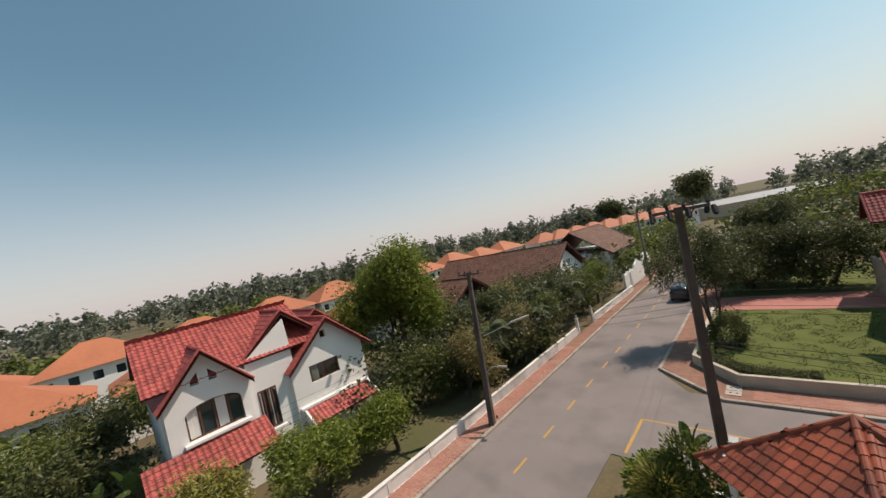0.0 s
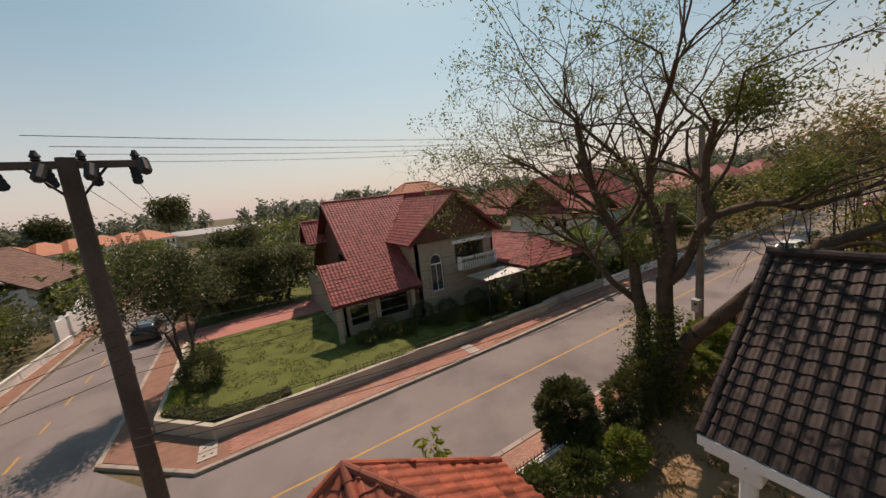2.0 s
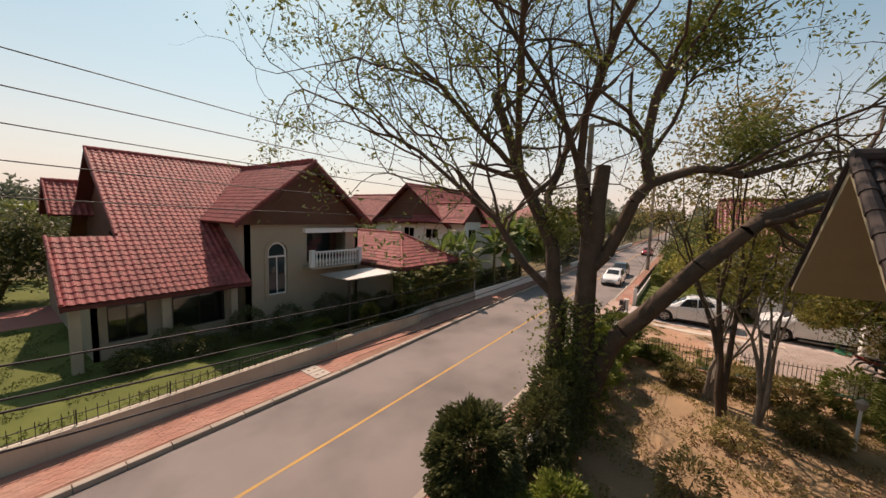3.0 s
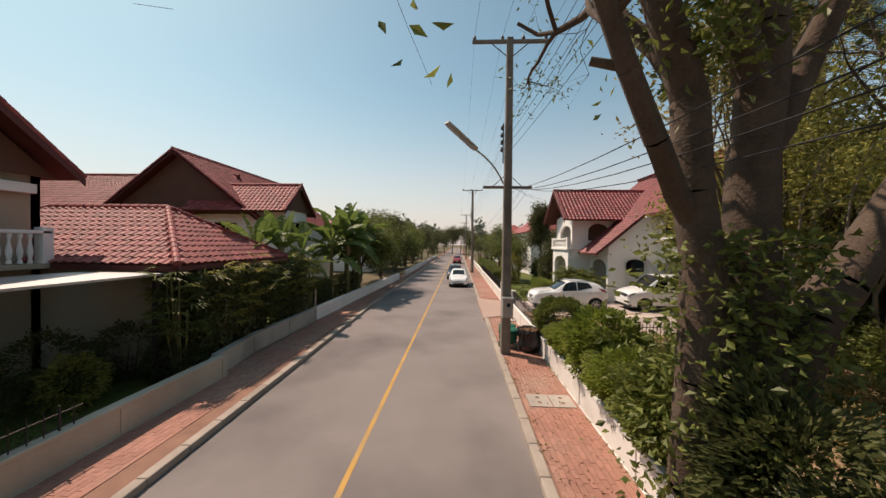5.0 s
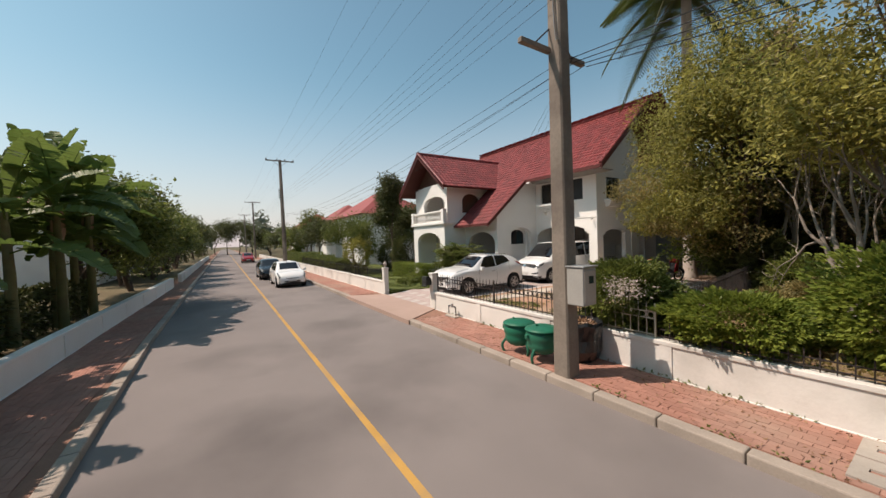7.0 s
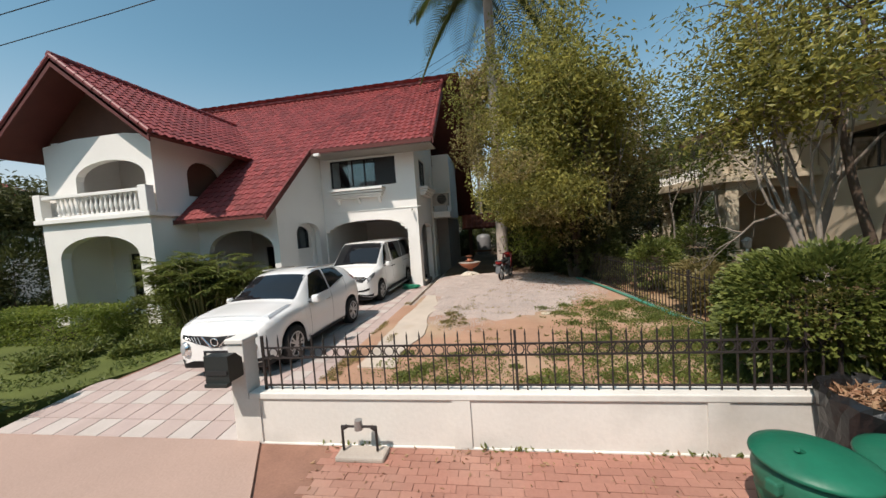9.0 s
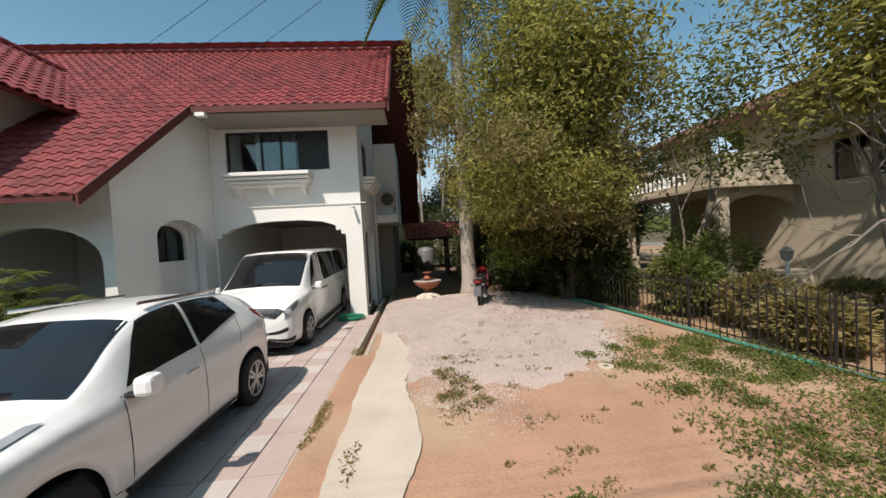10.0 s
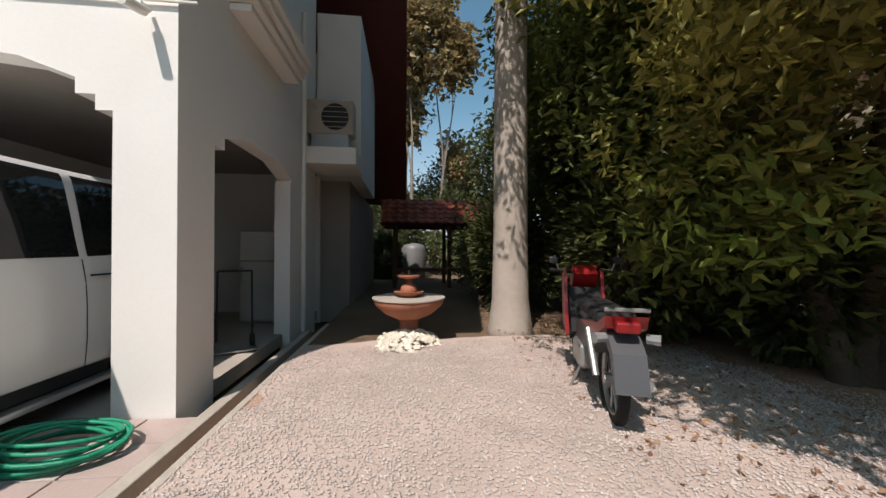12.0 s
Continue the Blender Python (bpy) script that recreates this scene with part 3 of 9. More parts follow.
def window(parent, u0, u1, v0, v1, place, mullions=(), bars=(), curtains=(), dark=True, frame_mat=None, fw=0.06, name="window"):
    """A framed window set in a wall opening: frame, panes, curtains and a black sheet behind for the room's shade.
    place(u, v, w), w into the wall.
    """
    fm = frame_mat or M["frame_dark"]
    cuts = [u0] + list(mullions) + [u1]
    holes = [rect(a + fw * (0.5 if i else 1), b - fw * (0.5 if i < len(cuts) - 2 else 1), v0 + fw, v1 - fw) for i, (a, b) in enumerate(zip(cuts, cuts[1:]))]
    w = part(name, panel(rect(u0, u1, v0, v1), holes, 0.06, lambda u, v, t: place(u, v, t + 0.08)), fm, parent)
    for a, b in zip(cuts, cuts[1:]):
        p = part("pane", panel(rect(a + 0.01, b - 0.01, v0 + 0.01, v1 - 0.01), [], 0.006, lambda u, v, t: place(u, v, t + 0.105)), M["pane"], w)
        p.visible_shadow = False
    for a, b in curtains:
        part("curtain", curtain_mesh(a, b, v0, v1, lambda u, v, t: place(u, v, 0.16 + t)), None, w)
    # near-black sheet standing in for the shade of the room
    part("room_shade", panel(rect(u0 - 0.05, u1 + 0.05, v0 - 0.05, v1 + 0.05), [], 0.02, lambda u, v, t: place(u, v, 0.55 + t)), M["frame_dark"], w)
    return w


# carport front with its wide stepped arch, and the window above
part("wall", panel([(30.03, Z0 - .4), (30.56, Z0 - .4), (30.56, 3.0), (30.7, 3.0), (30.7, 3.14), (30.86, 3.14), (30.86, 3.28),
     (31.3, 3.44), (32.0, 3.52), (32.9, 3.52), (33.6, 3.46), (34.1, 3.32), (34.25, 3.2), (34.4, 3.2), (34.4, 3.05), (34.55, 3.05), (34.55, Z0 - .4), (34.597, Z0 - .4), (34.597, 6.85), (30.03, 6.85)],
     [rect(30.93, 34.12, 5.1, 6.38)], 0.25, front(3.75)), M["white"], hc)
part("wall", panel([(-0.9, Z0 - .4), (0.5, Z0 - .4), (0.5, 2.9), (0.68, 2.9), (0.68, 3.03), (1.3, 3.2), (2.4, 3.2), (2.95, 3.03), (2.95, 2.9), (3.15, 2.9), (3.15, Z0 - .4), (3.497, Z0 - .4), (3.497, 7.0), (0.1, 9.9), (-0.9, 9.0)],
     [rect(1.25, 2.75, 5.05, 6.35)], 0.25, side(30.033, 1)), M["white"], hc)
window(hc, 30.93, 34.12, 5.1, 6.38, front(3.75), (33.05, 32.45, 31.95), curtains=((32.0, 32.42), (32.48, 33.25), (33.72, 34.05), (31.0, 31.2)))
window(hc, 1.25, 2.75, 5.05, 6.35, side(30.033, 1), (2.0,))
sill = part("window_sill", box(31.45, 34.05, 3.76, 4.32, 4.88, 4.99, 0.015), M["white"], hc)
for k, (dz, dy) in enumerate(((0.11, 0.07), (0.22, 0.15), (0.31, 0.24))):
    part("moulding", box(31.45 + dy * 0.6, 34.05 - dy * 0.6, 3.76, 4.32 - dy, 4.88 - dz, 4.88 - dz + 0.085, 0.012), M["white"], sill)
for x in (31.75, 32.75, 33.75):
    part("bracket", panel([(3.755, 4.57), (4.02, 4.57), (3.92, 4.42), (3.755, 4.3)], [], 0.12, lambda u, v, w, x=x: (x + w - 0.06, u, v)), M["white"], sill)
sill2 = part("window_sill", box(29.58, 30.03, 1.0, 3.0, 4.86, 4.97, 0.015), M["white"], hc)
for k, (dz, dy) in enumerate(((0.11, 0.06), (0.22, 0.13), (0.31, 0.2))):
    part("moulding", box(29.58 + dy, 30.03, 1.0 + dy * 0.6, 3.0 - dy * 0.6, 4.86 - dz, 4.86 - dz + 0.085, 0.012), M["white"], sill2)
part("conduit", tube((29.85, 3.78, 3.98), (34.5, 3.78, 3.98), 0.014, sides=6), M["white"], hc)
part("gutter_pipe", tube((29.98, 0.15, 0.2), (29.98, 0.15, 6.4), 0.045, sides=8), M["white"], hc)
# carport inside
part("wall", box(30.1, 46, -8, -1.6, 0, 6.6), M["white"], hc)
part("wall", box(34.6, 34.8, -1.6, 3.45, 0, 3.6), M["white"], hc)
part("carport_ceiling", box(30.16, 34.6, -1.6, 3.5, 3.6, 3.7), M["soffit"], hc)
part("floor_slab", box(30.16, 34.55, -1.6, 3.7, 0.1, 0.296), M["concrete"], hc)
part("pillar", box(30.035, 30.3, 0.25, 0.75, 0.1, 3.0), M["white"], hc)
# projecting bay with ledge on the side of the house
part("bay", box(29.05, 30.03, -4.5, -1.0, 3.5, 7.2), M["white"], hc)
part("ledge", box(29.0, 30.03, -1.0, 0.06, 3.5, 3.84, 0.012), M["white"], hc)
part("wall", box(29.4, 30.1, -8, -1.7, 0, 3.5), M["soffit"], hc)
# wall of the stair hall beside the carport
part("wall", panel([(3.755, 0), (7.397, 0), (7.397, 4.3), (5.0, 6.55), (3.755, 6.75)], [arch_hole(4.35, 6.2, 0.6, 3.1, 3.55)], 0.22, side(34.6, 1)), M["white"], hc)
part("wall", panel(rect(4.0, 6.6, 0.3, 3.7), [arch_hole(4.62, 5.95, 2.45, 3.05, 3.42)], 0.08, side(34.95, 1)), M["white"], hc)
part("window", panel(arch_hole(4.55, 6.02, 2.4, 3.05, 3.5), [rect(4.68, 5.25, 2.5, 3.3), rect(5.32, 5.9, 2.5, 3.3)], 0.04, side(35.05, 1)), M["frame_dark"], hc)
part("glass", panel(rect(4.5, 6.1, 2.4, 3.5), [], 0.01, side(35.1, 1)), M["glass"], hc)
part("vent_block", panel(rect(4.5, 4.95, 0.9, 1.25), [rect(4.54 + 0.1 * i, 4.62 + 0.1 * i, 0.95, 1.2) for i in range(4)], 0.03, side(34.9, 1)), M["concrete"], hc)
part("wall", panel([(34.603, 0), (34.85, 0), (34.85, 2.6)] + [(36.22 - 1.37 * math.cos(math.pi * i / 10), 2.6 + 0.75 * math.sin(math.pi * i / 10)) for i in range(1, 10)] + [(37.6, 2.6), (37.6, 0), (37.997, 0), (37.997, 4.4), (34.603, 4.4)], [], 0.22, front(7.4)), M["white"], hc)
part("wall", panel(rect(34.85, 37.99, 0, 4.3), [rect(35.3, 37.3, 0.4, 2.6)], 0.2, front(4.5)), M["white"], hc)
window(hc, 35.3, 37.3, 0.4, 2.6, front(4.5), (36.3,), curtains=((35.4, 36.0), (36.7, 37.2)))
# balcony wing
part("wall", panel([(38.0, 0), (38.6, 0), (38.6, 2.75)] + [(40.25 - 1.65 * math.cos(math.pi * i / 12), 2.75 + 0.72 * math.sin(math.pi * i / 12)) for i in range(1, 12)] + [(41.9, 2.75), (41.9, 0), (42.5, 0), (42.5, 4.0), (38.0, 4.0)], [], 0.3, front(9.2)), M["white"], hc)
part("wall", panel([(38.0, 4.16), (38.35, 4.16), (38.35, 5.5)] + [(39.8 - 1.45 * math.cos(math.pi * i / 12), 5.5 + 0.6 * math.sin(math.pi * i / 12)) for i in range(1, 12)] + [(41.25, 5.5), (41.25, 4.16), (42.5, 4.16), (42.5, 6.8), (41.1, 6.95), (39.0, 6.95), (38.0, 6.8)], [], 0.25, front(8.9)), M["white"], hc)
part("wall", panel([(2, 0), (8.897, 0), (8.897, 4.0), (2, 4.0)], [], 0.25, side(38.003, 1)), M["white"], hc)
part("wall", panel([(2, 4.16), (8.647, 4.16), (8.647, 7.0), (2, 7.0)], [arch_hole(5.9, 7.6, 4.8, 5.6, 6.2)], 0.25, side(38.003, 1)), M["white"], hc)
part("glass", panel(rect(5.8, 7.7, 4.75, 6.25), [], 0.02, side(38.2, 1)), M["brown_wood"], hc)
part("wall", panel([(2, 0), (8.897, 0), (8.897, 4.0), (2, 4.0)], [], 0.25, side(42.497, -1)), M["white"], hc)
part("wall", panel([(2, 4.16), (8.647, 4.16), (8.647, 7.0), (2, 7.0)], [], 0.25, side(42.497, -1)), M["white"], hc)
part("wall", panel(rect(38.26, 42.24, 0, 3.99), [rect(39.0, 41.4, 0.4, 2.75)], 0.2, front(7.3)), M["white"], hc)
part("wall", panel(rect(38.26, 42.24, 4.17, 7.0), [rect(38.9, 40.2, 4.4, 6.1)], 0.2, front(6.6)), M["white"], hc)
window(hc, 39.0, 41.4, 0.4, 2.75, front(7.3), (40.2,), curtains=((39.1, 39.8), (40.5, 41.3)))
window(hc, 38.9, 40.2, 4.4, 6.1, front(6.6), (39.5,))
part("balcony_floor", box(37.85, 42.65, 6.5, 9.35, 4.0, 4.16, 0.02), M["white"], hc)
rail = part("balcony_rail", box(37.9, 42.6, 9.08, 9.3, 4.86, 4.97, 0.015), M["white"], hc)
part("rail_base", box(37.9, 42.6, 9.1, 9.28, 4.162, 4.24, 0.01), M["white"], rail)
bal = lathe([(0.05, 0), (0.05, 0.05), (0.03, 0.08), (0.055, 0.2), (0.06, 0.27), (0.03, 0.42), (0.025, 0.5), (0.05, 0.56), (0.05, 0.62)], 10)
bal.materials.append(M["white"])
for i in range(17):
    ob = new("baluster", bal)
    ob.parent, ob.location = rail, (38.5 + i * 0.2, 9.19, 4.24)
for x in (38.07, 42.42):
    part("rail_post", box(x - 0.16, x + 0.16, 9.04, 9.33, 4.162, 5.05, 0.015), M["white"], rail)
# roofs
SL = 0.85
LEN = math.hypot(1, SL)
up_c = Vector((0, -1, SL))
# main front slope with its lower part over the verandah
v_eave, v_top = (8.4 - 5.05) * LEN, (8.4 - 0.1) * LEN
roof_slope(hc, (28.9, 8.4, 10.85 - SL * 8.3), (1, 0, 0), up_c, [(0, v_eave), (5.45, v_eave), (5.45, 0), (9.1, 0), (9.1, v_eave + 0.4), (11.3, 6.4 * LEN), (16, 6.4 * LEN), (16, v_top), (0, v_top)], M["tile_red"], singles=300, near=(31, 5, 6.7))
roof_slope(hc, (28.0, -8.2, 10.9 - SL * 8.3), (1, 0, 0), (0, 1, SL), rect(0, 16.9, 0, v_top), M["tile_red"], w=0.6, h=0.7)
ridge_caps(hc, (28.9, 0.1, 10.92), (44.9, 0.1, 10.92), M["tile_red"])
ridge_caps(hc, (28.93, 5.05, 6.72), (28.93, 0.1, 10.92), M["tile_red"], 0.075)
part("fascia", box(28.95, 34.3, 5.02, 5.06, 6.50, 6.68), M["fascia"], hc)
part("fascia", box(34.4, 38.0, 8.37, 8.41, 3.7, 3.86), M["fascia"], hc)
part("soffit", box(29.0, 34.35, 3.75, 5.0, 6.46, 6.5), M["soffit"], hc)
part("rafter_end", box(33.9, 34.15, 4.95, 5.12, 6.40, 6.5), M["white"], hc)
part("barge_board", panel([(5.05, 6.45), (5.05, 6.7), (8.42, 3.84), (8.42, 3.6)], [], 0.05, side(34.3, 1)), M["fascia"], hc)
part("barge_board", panel([(5.05, 6.42), (5.05, 6.68), (0.1, 10.88), (0.1, 10.6)], [], 0.05, side(28.86, 1)), M["fascia"], hc)
# wing gable
gs = 0.83
gl = math.hypot(1, gs)
roof_slope(hc, (36.9, 9.9, 9.2 - gs * 3.3), (0, -1, 0), (1, 0, gs), [(0, 0), (5.0, 0), (8.0, 3.3 * gl), (0, 3.3 * gl)], M["tile_red"])
roof_slope(hc, (43.5, 9.9, 9.2 - gs * 3.3), (0, -1, 0), (-1, 0, gs), rect(0, 8, 0, 3.3 * gl), M["tile_red"], w=0.6, h=0.7)
ridge_caps(hc, (40.2, 9.9, 9.23), (40.2, 2.0, 9.23), M["tile_red"])
ridge_caps(hc, (36.9, 9.86, 6.5), (40.2, 9.86, 9.23), M["tile_red"], 0.075)
ridge_caps(hc, (43.5, 9.86, 6.5), (40.2, 9.86, 9.23), M["tile_red"], 0.075)
part("gable_board", panel([(37.3, 6.75), (43.1, 6.75), (40.2, 9.05)], [], 0.1, front(8.6)), M["brown_wood"], hc)
part("barge_board", panel([(36.9, 6.2), (36.9, 6.42), (40.2, 9.15), (43.5, 6.42), (43.5, 6.2), (40.2, 8.9)], [], 0.05, front(9.9)), M["fascia"], hc)

# ---------------------------------------------------------------- roof forms
def hip(parent, apex, corners, material, singles=0, w=0.30, h=0.34):
    """A hipped roof: one tiled triangle for each pair of neighbouring corners, and caps along the hips."""
    ap = Vector(apex)
    for i, c in enumerate(corners):
        a, b = Vector(c), Vector(corners[(i + 1) % len(corners)])
        along = (b - a)
        n = along.cross(ap - a)
        if n.z < 0:
            a, b, along = b, a, -along
        x = along.normalized()
        t = (ap - a).dot(x)
        foot = a + x * t
        up = ap - foot
        roof_slope(parent, a, x, up, [(0, 0), (along.length, 0), (t, up.length)], material, singles, w=w, h=h)
        ridge_caps(parent, c, apex, material, 0.09)


def hip_ridge(parent, r0, r1, x0, x1, y0, y1, z, material, w=0.30, h=0.34):
    """A hipped roof with a ridge along x from r0 to r1."""
    r0, r1 = Vector(r0), Vector(r1)
    dy = r0.y - y0
    L = math.hypot(dy, r0.z - z)
    roof_slope(parent, (x0, y0, z), (1, 0, 0), (0, dy, r0.z - z), [(0, 0), (x1 - x0, 0), (r1.x - x0, L), (r0.x - x0, L)], material, w=w, h=h)
    dy2 = y1 - r0.y
    L2 = math.hypot(dy2, r0.z - z)
    roof_slope(parent, (x0, y1, z), (1, 0, 0), (0, -dy2, r0.z - z), [(0, 0), (x1 - x0, 0), (r1.x - x0, L2), (r0.x - x0, L2)], material, w=w, h=h)
    for px, rx in ((x0, r0.x), (x1, r1.x)):
        d = abs(rx - px)
        L3 = math.hypot(d, r0.z - z)
        roof_slope(parent, (px, y0, z), (0, 1, 0), (rx - px, 0, r0.z - z), [(0, 0), (y1 - y0, 0), (r0.y - y0, L3)], material, w=w, h=h)
    ridge_caps(parent, r0, r1, material)
    for px, rr in ((x0, r0), (x1, r1)):
        for py in (y0, y1):
            ridge_caps(parent, (px, py, z), rr, material, 0.09)




def gable_x(parent, x0, x1, yc, half, z_eave, z_top, material, w=0.30, h=0.34, board=True, singles=0, inset=0.5):
    """A gable roof with its ridge along x at yc; x1 is the front, and the gable's board faces it."""
    s = (z_top - z_eave) / half
    k = math.hypot(1, s)
    d = 1 if x1 > x0 else -1
    L = abs(x1 - x0)
    for sg in (-1, 1):
        roof_slope(parent, (x1, yc + sg * half, z_eave), (-d, 0, 0), (0, -sg, s), rect(0, L, 0, half * k), material, singles, (x1, yc, z_top), w, h)
        ridge_caps(parent, (x1 - d * 0.04, yc + sg * half, z_eave + 0.03), (x1 - d * 0.04, yc, z_top + 0.03), material, 0.075)
        part("barge_board", panel([(yc + sg * half, z_eave - 0.22), (yc + sg * half, z_eave), (yc, z_top), (yc, z_top - 0.24)], [], 0.05, lambda u, v, w_: (x1 - d * w_, u, v)), M["fascia"], parent)
    ridge_caps(parent, (x1, yc, z_top + 0.02), (x0, yc, z_top + 0.02), material)
    if board:
        q = half * 0.86
        part("gable_board", panel([(yc - q, z_top - s * half * 0.93), (yc + q, z_top - s * half * 0.93), (yc, z_top - 0.25)], [], 0.1, lambda u, v, w_: (x1 - d * (inset + w_), u, v)), M["brown_wood"], parent)


def gable_y(parent, y0, y1, xc, half, z_eave, z_top, material, w=0.30, h=0.34, board=True, inset=0.5):
    """A gable roof with its ridge along y at xc; y1 is the front."""
    s = (z_top - z_eave) / half
    k = math.hypot(1, s)
    d = 1 if y1 > y0 else -1
    L = abs(y1 - y0)
    for sg in (-1, 1):
        roof_slope(parent, (xc + sg * half, y1, z_eave), (0, -d, 0), (-sg, 0, s), rect(0, L, 0, half * k), material, 0, None, w, h)
        ridge_caps(parent, (xc + sg * half, y1 - d * 0.04, z_eave + 0.03), (xc, y1 - d * 0.04, z_top + 0.03), material, 0.075)
        part("barge_board", panel([(xc + sg * half, z_eave - 0.22), (xc + sg * half, z_eave), (xc, z_top), (xc, z_top - 0.24)], [], 0.05, lambda u, v, w_: (u, y1 - d * w_, v)), M["fascia"], parent)
    ridge_caps(parent, (xc, y1, z_top + 0.02), (xc, y0, z_top + 0.02), material)
    if board:
        q = half * 0.86
        part("gable_board", panel([(xc - q, z_top - s * half * 0.93), (xc + q, z_top - s * half * 0.93), (xc, z_top - 0.25)], [], 0.1, lambda u, v, w_: (u, y1 - d * (inset + w_), v)), M["brown_wood"], parent)


def south(y):
    """Places (x, z) of a wall that faces -y, with its outer face at y."""
    return lambda u, v, w: (u, y + w, v)


def west(x):
    return lambda u, v, w: (x + w, u, v)


def east(x):
    return lambda u, v, w: (x - w, u, v)


# ---------------------------------------------------------------- house across the main road
hb = thing("house", "cream villa with steep pink-red tiled gables, porch and balcony", "house")
sb = (10.4 - 3.1) / (40.8 - 31.35)
lb = math.hypot(1, sb)
roof_slope(hb, (4.6, 31.35, 3.1), (1, 0, 0), (0, 1, sb), [(0, 0), (7.2, 0), (7.2, 5.2 * lb), (10.9, 9.2 * lb), (18.4, 9.2 * lb), (18.4, 9.45 * lb), (2.3, 9.45 * lb), (2.3, 3.3 * lb), (0, 3.3 * lb)], M["tile_pink"], singles=300, near=(9, 32, 4))
roof_slope(hb, (6.9, 50.2, 3.1), (1, 0, 0), (0, -1, sb), rect(0, 16, 0, 9.45 * lb), M["tile_pink"], w=0.6, h=0.7)
ridge_caps(hb, (6.9, 40.8, 10.42), (23, 40.8, 10.42), M["tile_pink"])
ridge_caps(hb, (6.93, 34.65, 5.68), (6.93, 40.8, 10.42), M["tile_pink"], 0.075)
ridge_caps(hb, (4.63, 31.35, 3.14), (4.63, 34.6, 5.66), M["tile_pink"], 0.075)
part("barge_board", panel([(31.3, 2.85), (31.3, 3.08), (34.65, 5.62), (34.65, 5.4)], [], 0.05, west(4.58)), M["fascia"], hb)
part("barge_board", panel([(34.6, 5.3), (34.6, 5.6), (40.8, 10.38), (40.8, 10.1)], [], 0.05, west(6.88)), M["fascia"], hb)
part("fascia", box(4.6, 11.8, 31.33, 31.37, 2.88, 3.06), M["fascia"], hb)
sg = (10.2 - 6.4) / (15.55 - 10.85)
lg = math.hypot(1, sg)
roof_slope(hb, (10.85, 30.9, 6.4), (0, 1, 0), (1, 0, sg), [(0, 0), (4.6, 0), (9.5, 4.7 * lg), (0, 4.7 * lg)], M["tile_pink"])
roof_slope(hb, (20.25, 30.9, 6.4), (0, 1, 0), (-1, 0, sg), rect(0, 9.5, 0, 4.7 * lg), M["tile_pink"], w=0.6, h=0.7)
ridge_caps(hb, (15.55, 30.9, 10.23), (15.55, 40.5, 10.23), M["tile_pink"])
for x, s in ((10.85, 1), (20.25, -1)):
    part("barge_board", panel([(x, 6.15), (x, 6.38), (15.55, 10.2), (15.55, 9.9)], [], 0.05, south(30.88)), M["fascia"], hb)
    ridge_caps(hb, (x, 30.93, 6.43), (15.55, 30.93, 10.23), M["tile_pink"], 0.075)
part("gable_board", panel([(11.2, 6.3), (19.9, 6.3), (15.55, 9.85)], [], 0.1, south(31.5)), M["brown_wood"], hb)
part("wall", panel(rect(11.75, 19.7, 0.1, 6.5), [arch_hole(12.95, 14.15, 2.0, 4.6, 5.25), rect(15.5, 18.6, 3.75, 5.75)], 0.25, south(31.8)), M["beige"], hb)
part("wall", panel(rect(31.8, 40, 0.1, 6.5), [], 0.25, west(11.75)), M["beige"], hb)
part("wall", panel(rect(31.8, 40, 0.1, 6.5), [], 0.25, east(19.697)), M["beige"], hb)
aw = part("window", panel(arch_hole(12.97, 14.13, 2.02, 4.6, 5.23), [rect(13.04, 13.52, 2.1, 4.3), rect(13.58, 14.06, 2.1, 4.3), arch_hole(13.06, 14.04, 4.4, 4.6, 5.12)], 0.06, south(31.9)), M["white"], hb)
part("pane", panel(rect(12.9, 14.2, 2.0, 5.3), [], 0.01, south(31.93)), M["glass"], aw)
part("moulding", panel(arch_hole(12.75, 14.35, 1.8, 4.6, 5.45), [arch_hole(12.95, 14.15, 2.0, 4.6, 5.25)], 0.05, south(31.75)), M["beige"], hb)
part("wall", panel(rect(15.3, 18.8, 3.4, 6.0), [rect(15.7, 18.3, 3.7, 5.6)], 0.15, south(33.2)), M["brown_wood"], hb)
part("glass", panel(rect(15.6, 18.4, 3.6, 5.7), [], 0.02, south(33.3)), M["glass"], hb)
part("balcony_floor", box(15.2, 19.2, 30.7, 33.2, 3.45, 3.6, 0.02), M["beige"], hb)
part("balcony_lintel", box(15.2, 19.4, 31.5, 31.8, 5.75, 6.05, 0.02), M["white"], hb)
for x in (15.3, 19.1):
    part("pillar", box(x - 0.14, x + 0.14, 30.75, 31.05, 3.6, 4.7, 0.015), M["white"], hb)
rb = part("balcony_rail", box(15.2, 19.2, 30.75, 30.95, 4.5, 4.6, 0.015), M["white"], hb)
for i in range(14):
    o = new("baluster", bal)
    o.parent, o.location = rb, (15.6 + i * 0.24, 30.85, 3.62)
    o.scale = (1.2, 1.2, 1.4)
part("wall", panel(rect(5.6, 11.4, 0.1, 3.4), [rect(6.1, 7.5, 0.9, 2.6), rect(8.5, 10.9, 0.9, 2.6)], 0.2, south(32.6)), M["beige"], hb)
for a, b in ((6.1, 7.5), (8.5, 10.9)):
    window(hb, a, b, 0.9, 2.6, south(32.6), ((a + b) / 2,))
for x in (5.0, 8.0, 11.0):
    part("pillar", box(x - 0.17, x + 0.17, 31.6, 31.94, 0.1, 3.1, 0.015), M["beige"], hb)
part("wall", panel([(32.6, 0.1), (46.5, 0.1), (46.5, 3.2), (41.0, 3.4), (34.9, 3.3), (32.6, 3.3)], [], 0.2, west(5.6)), M["beige"], hb)
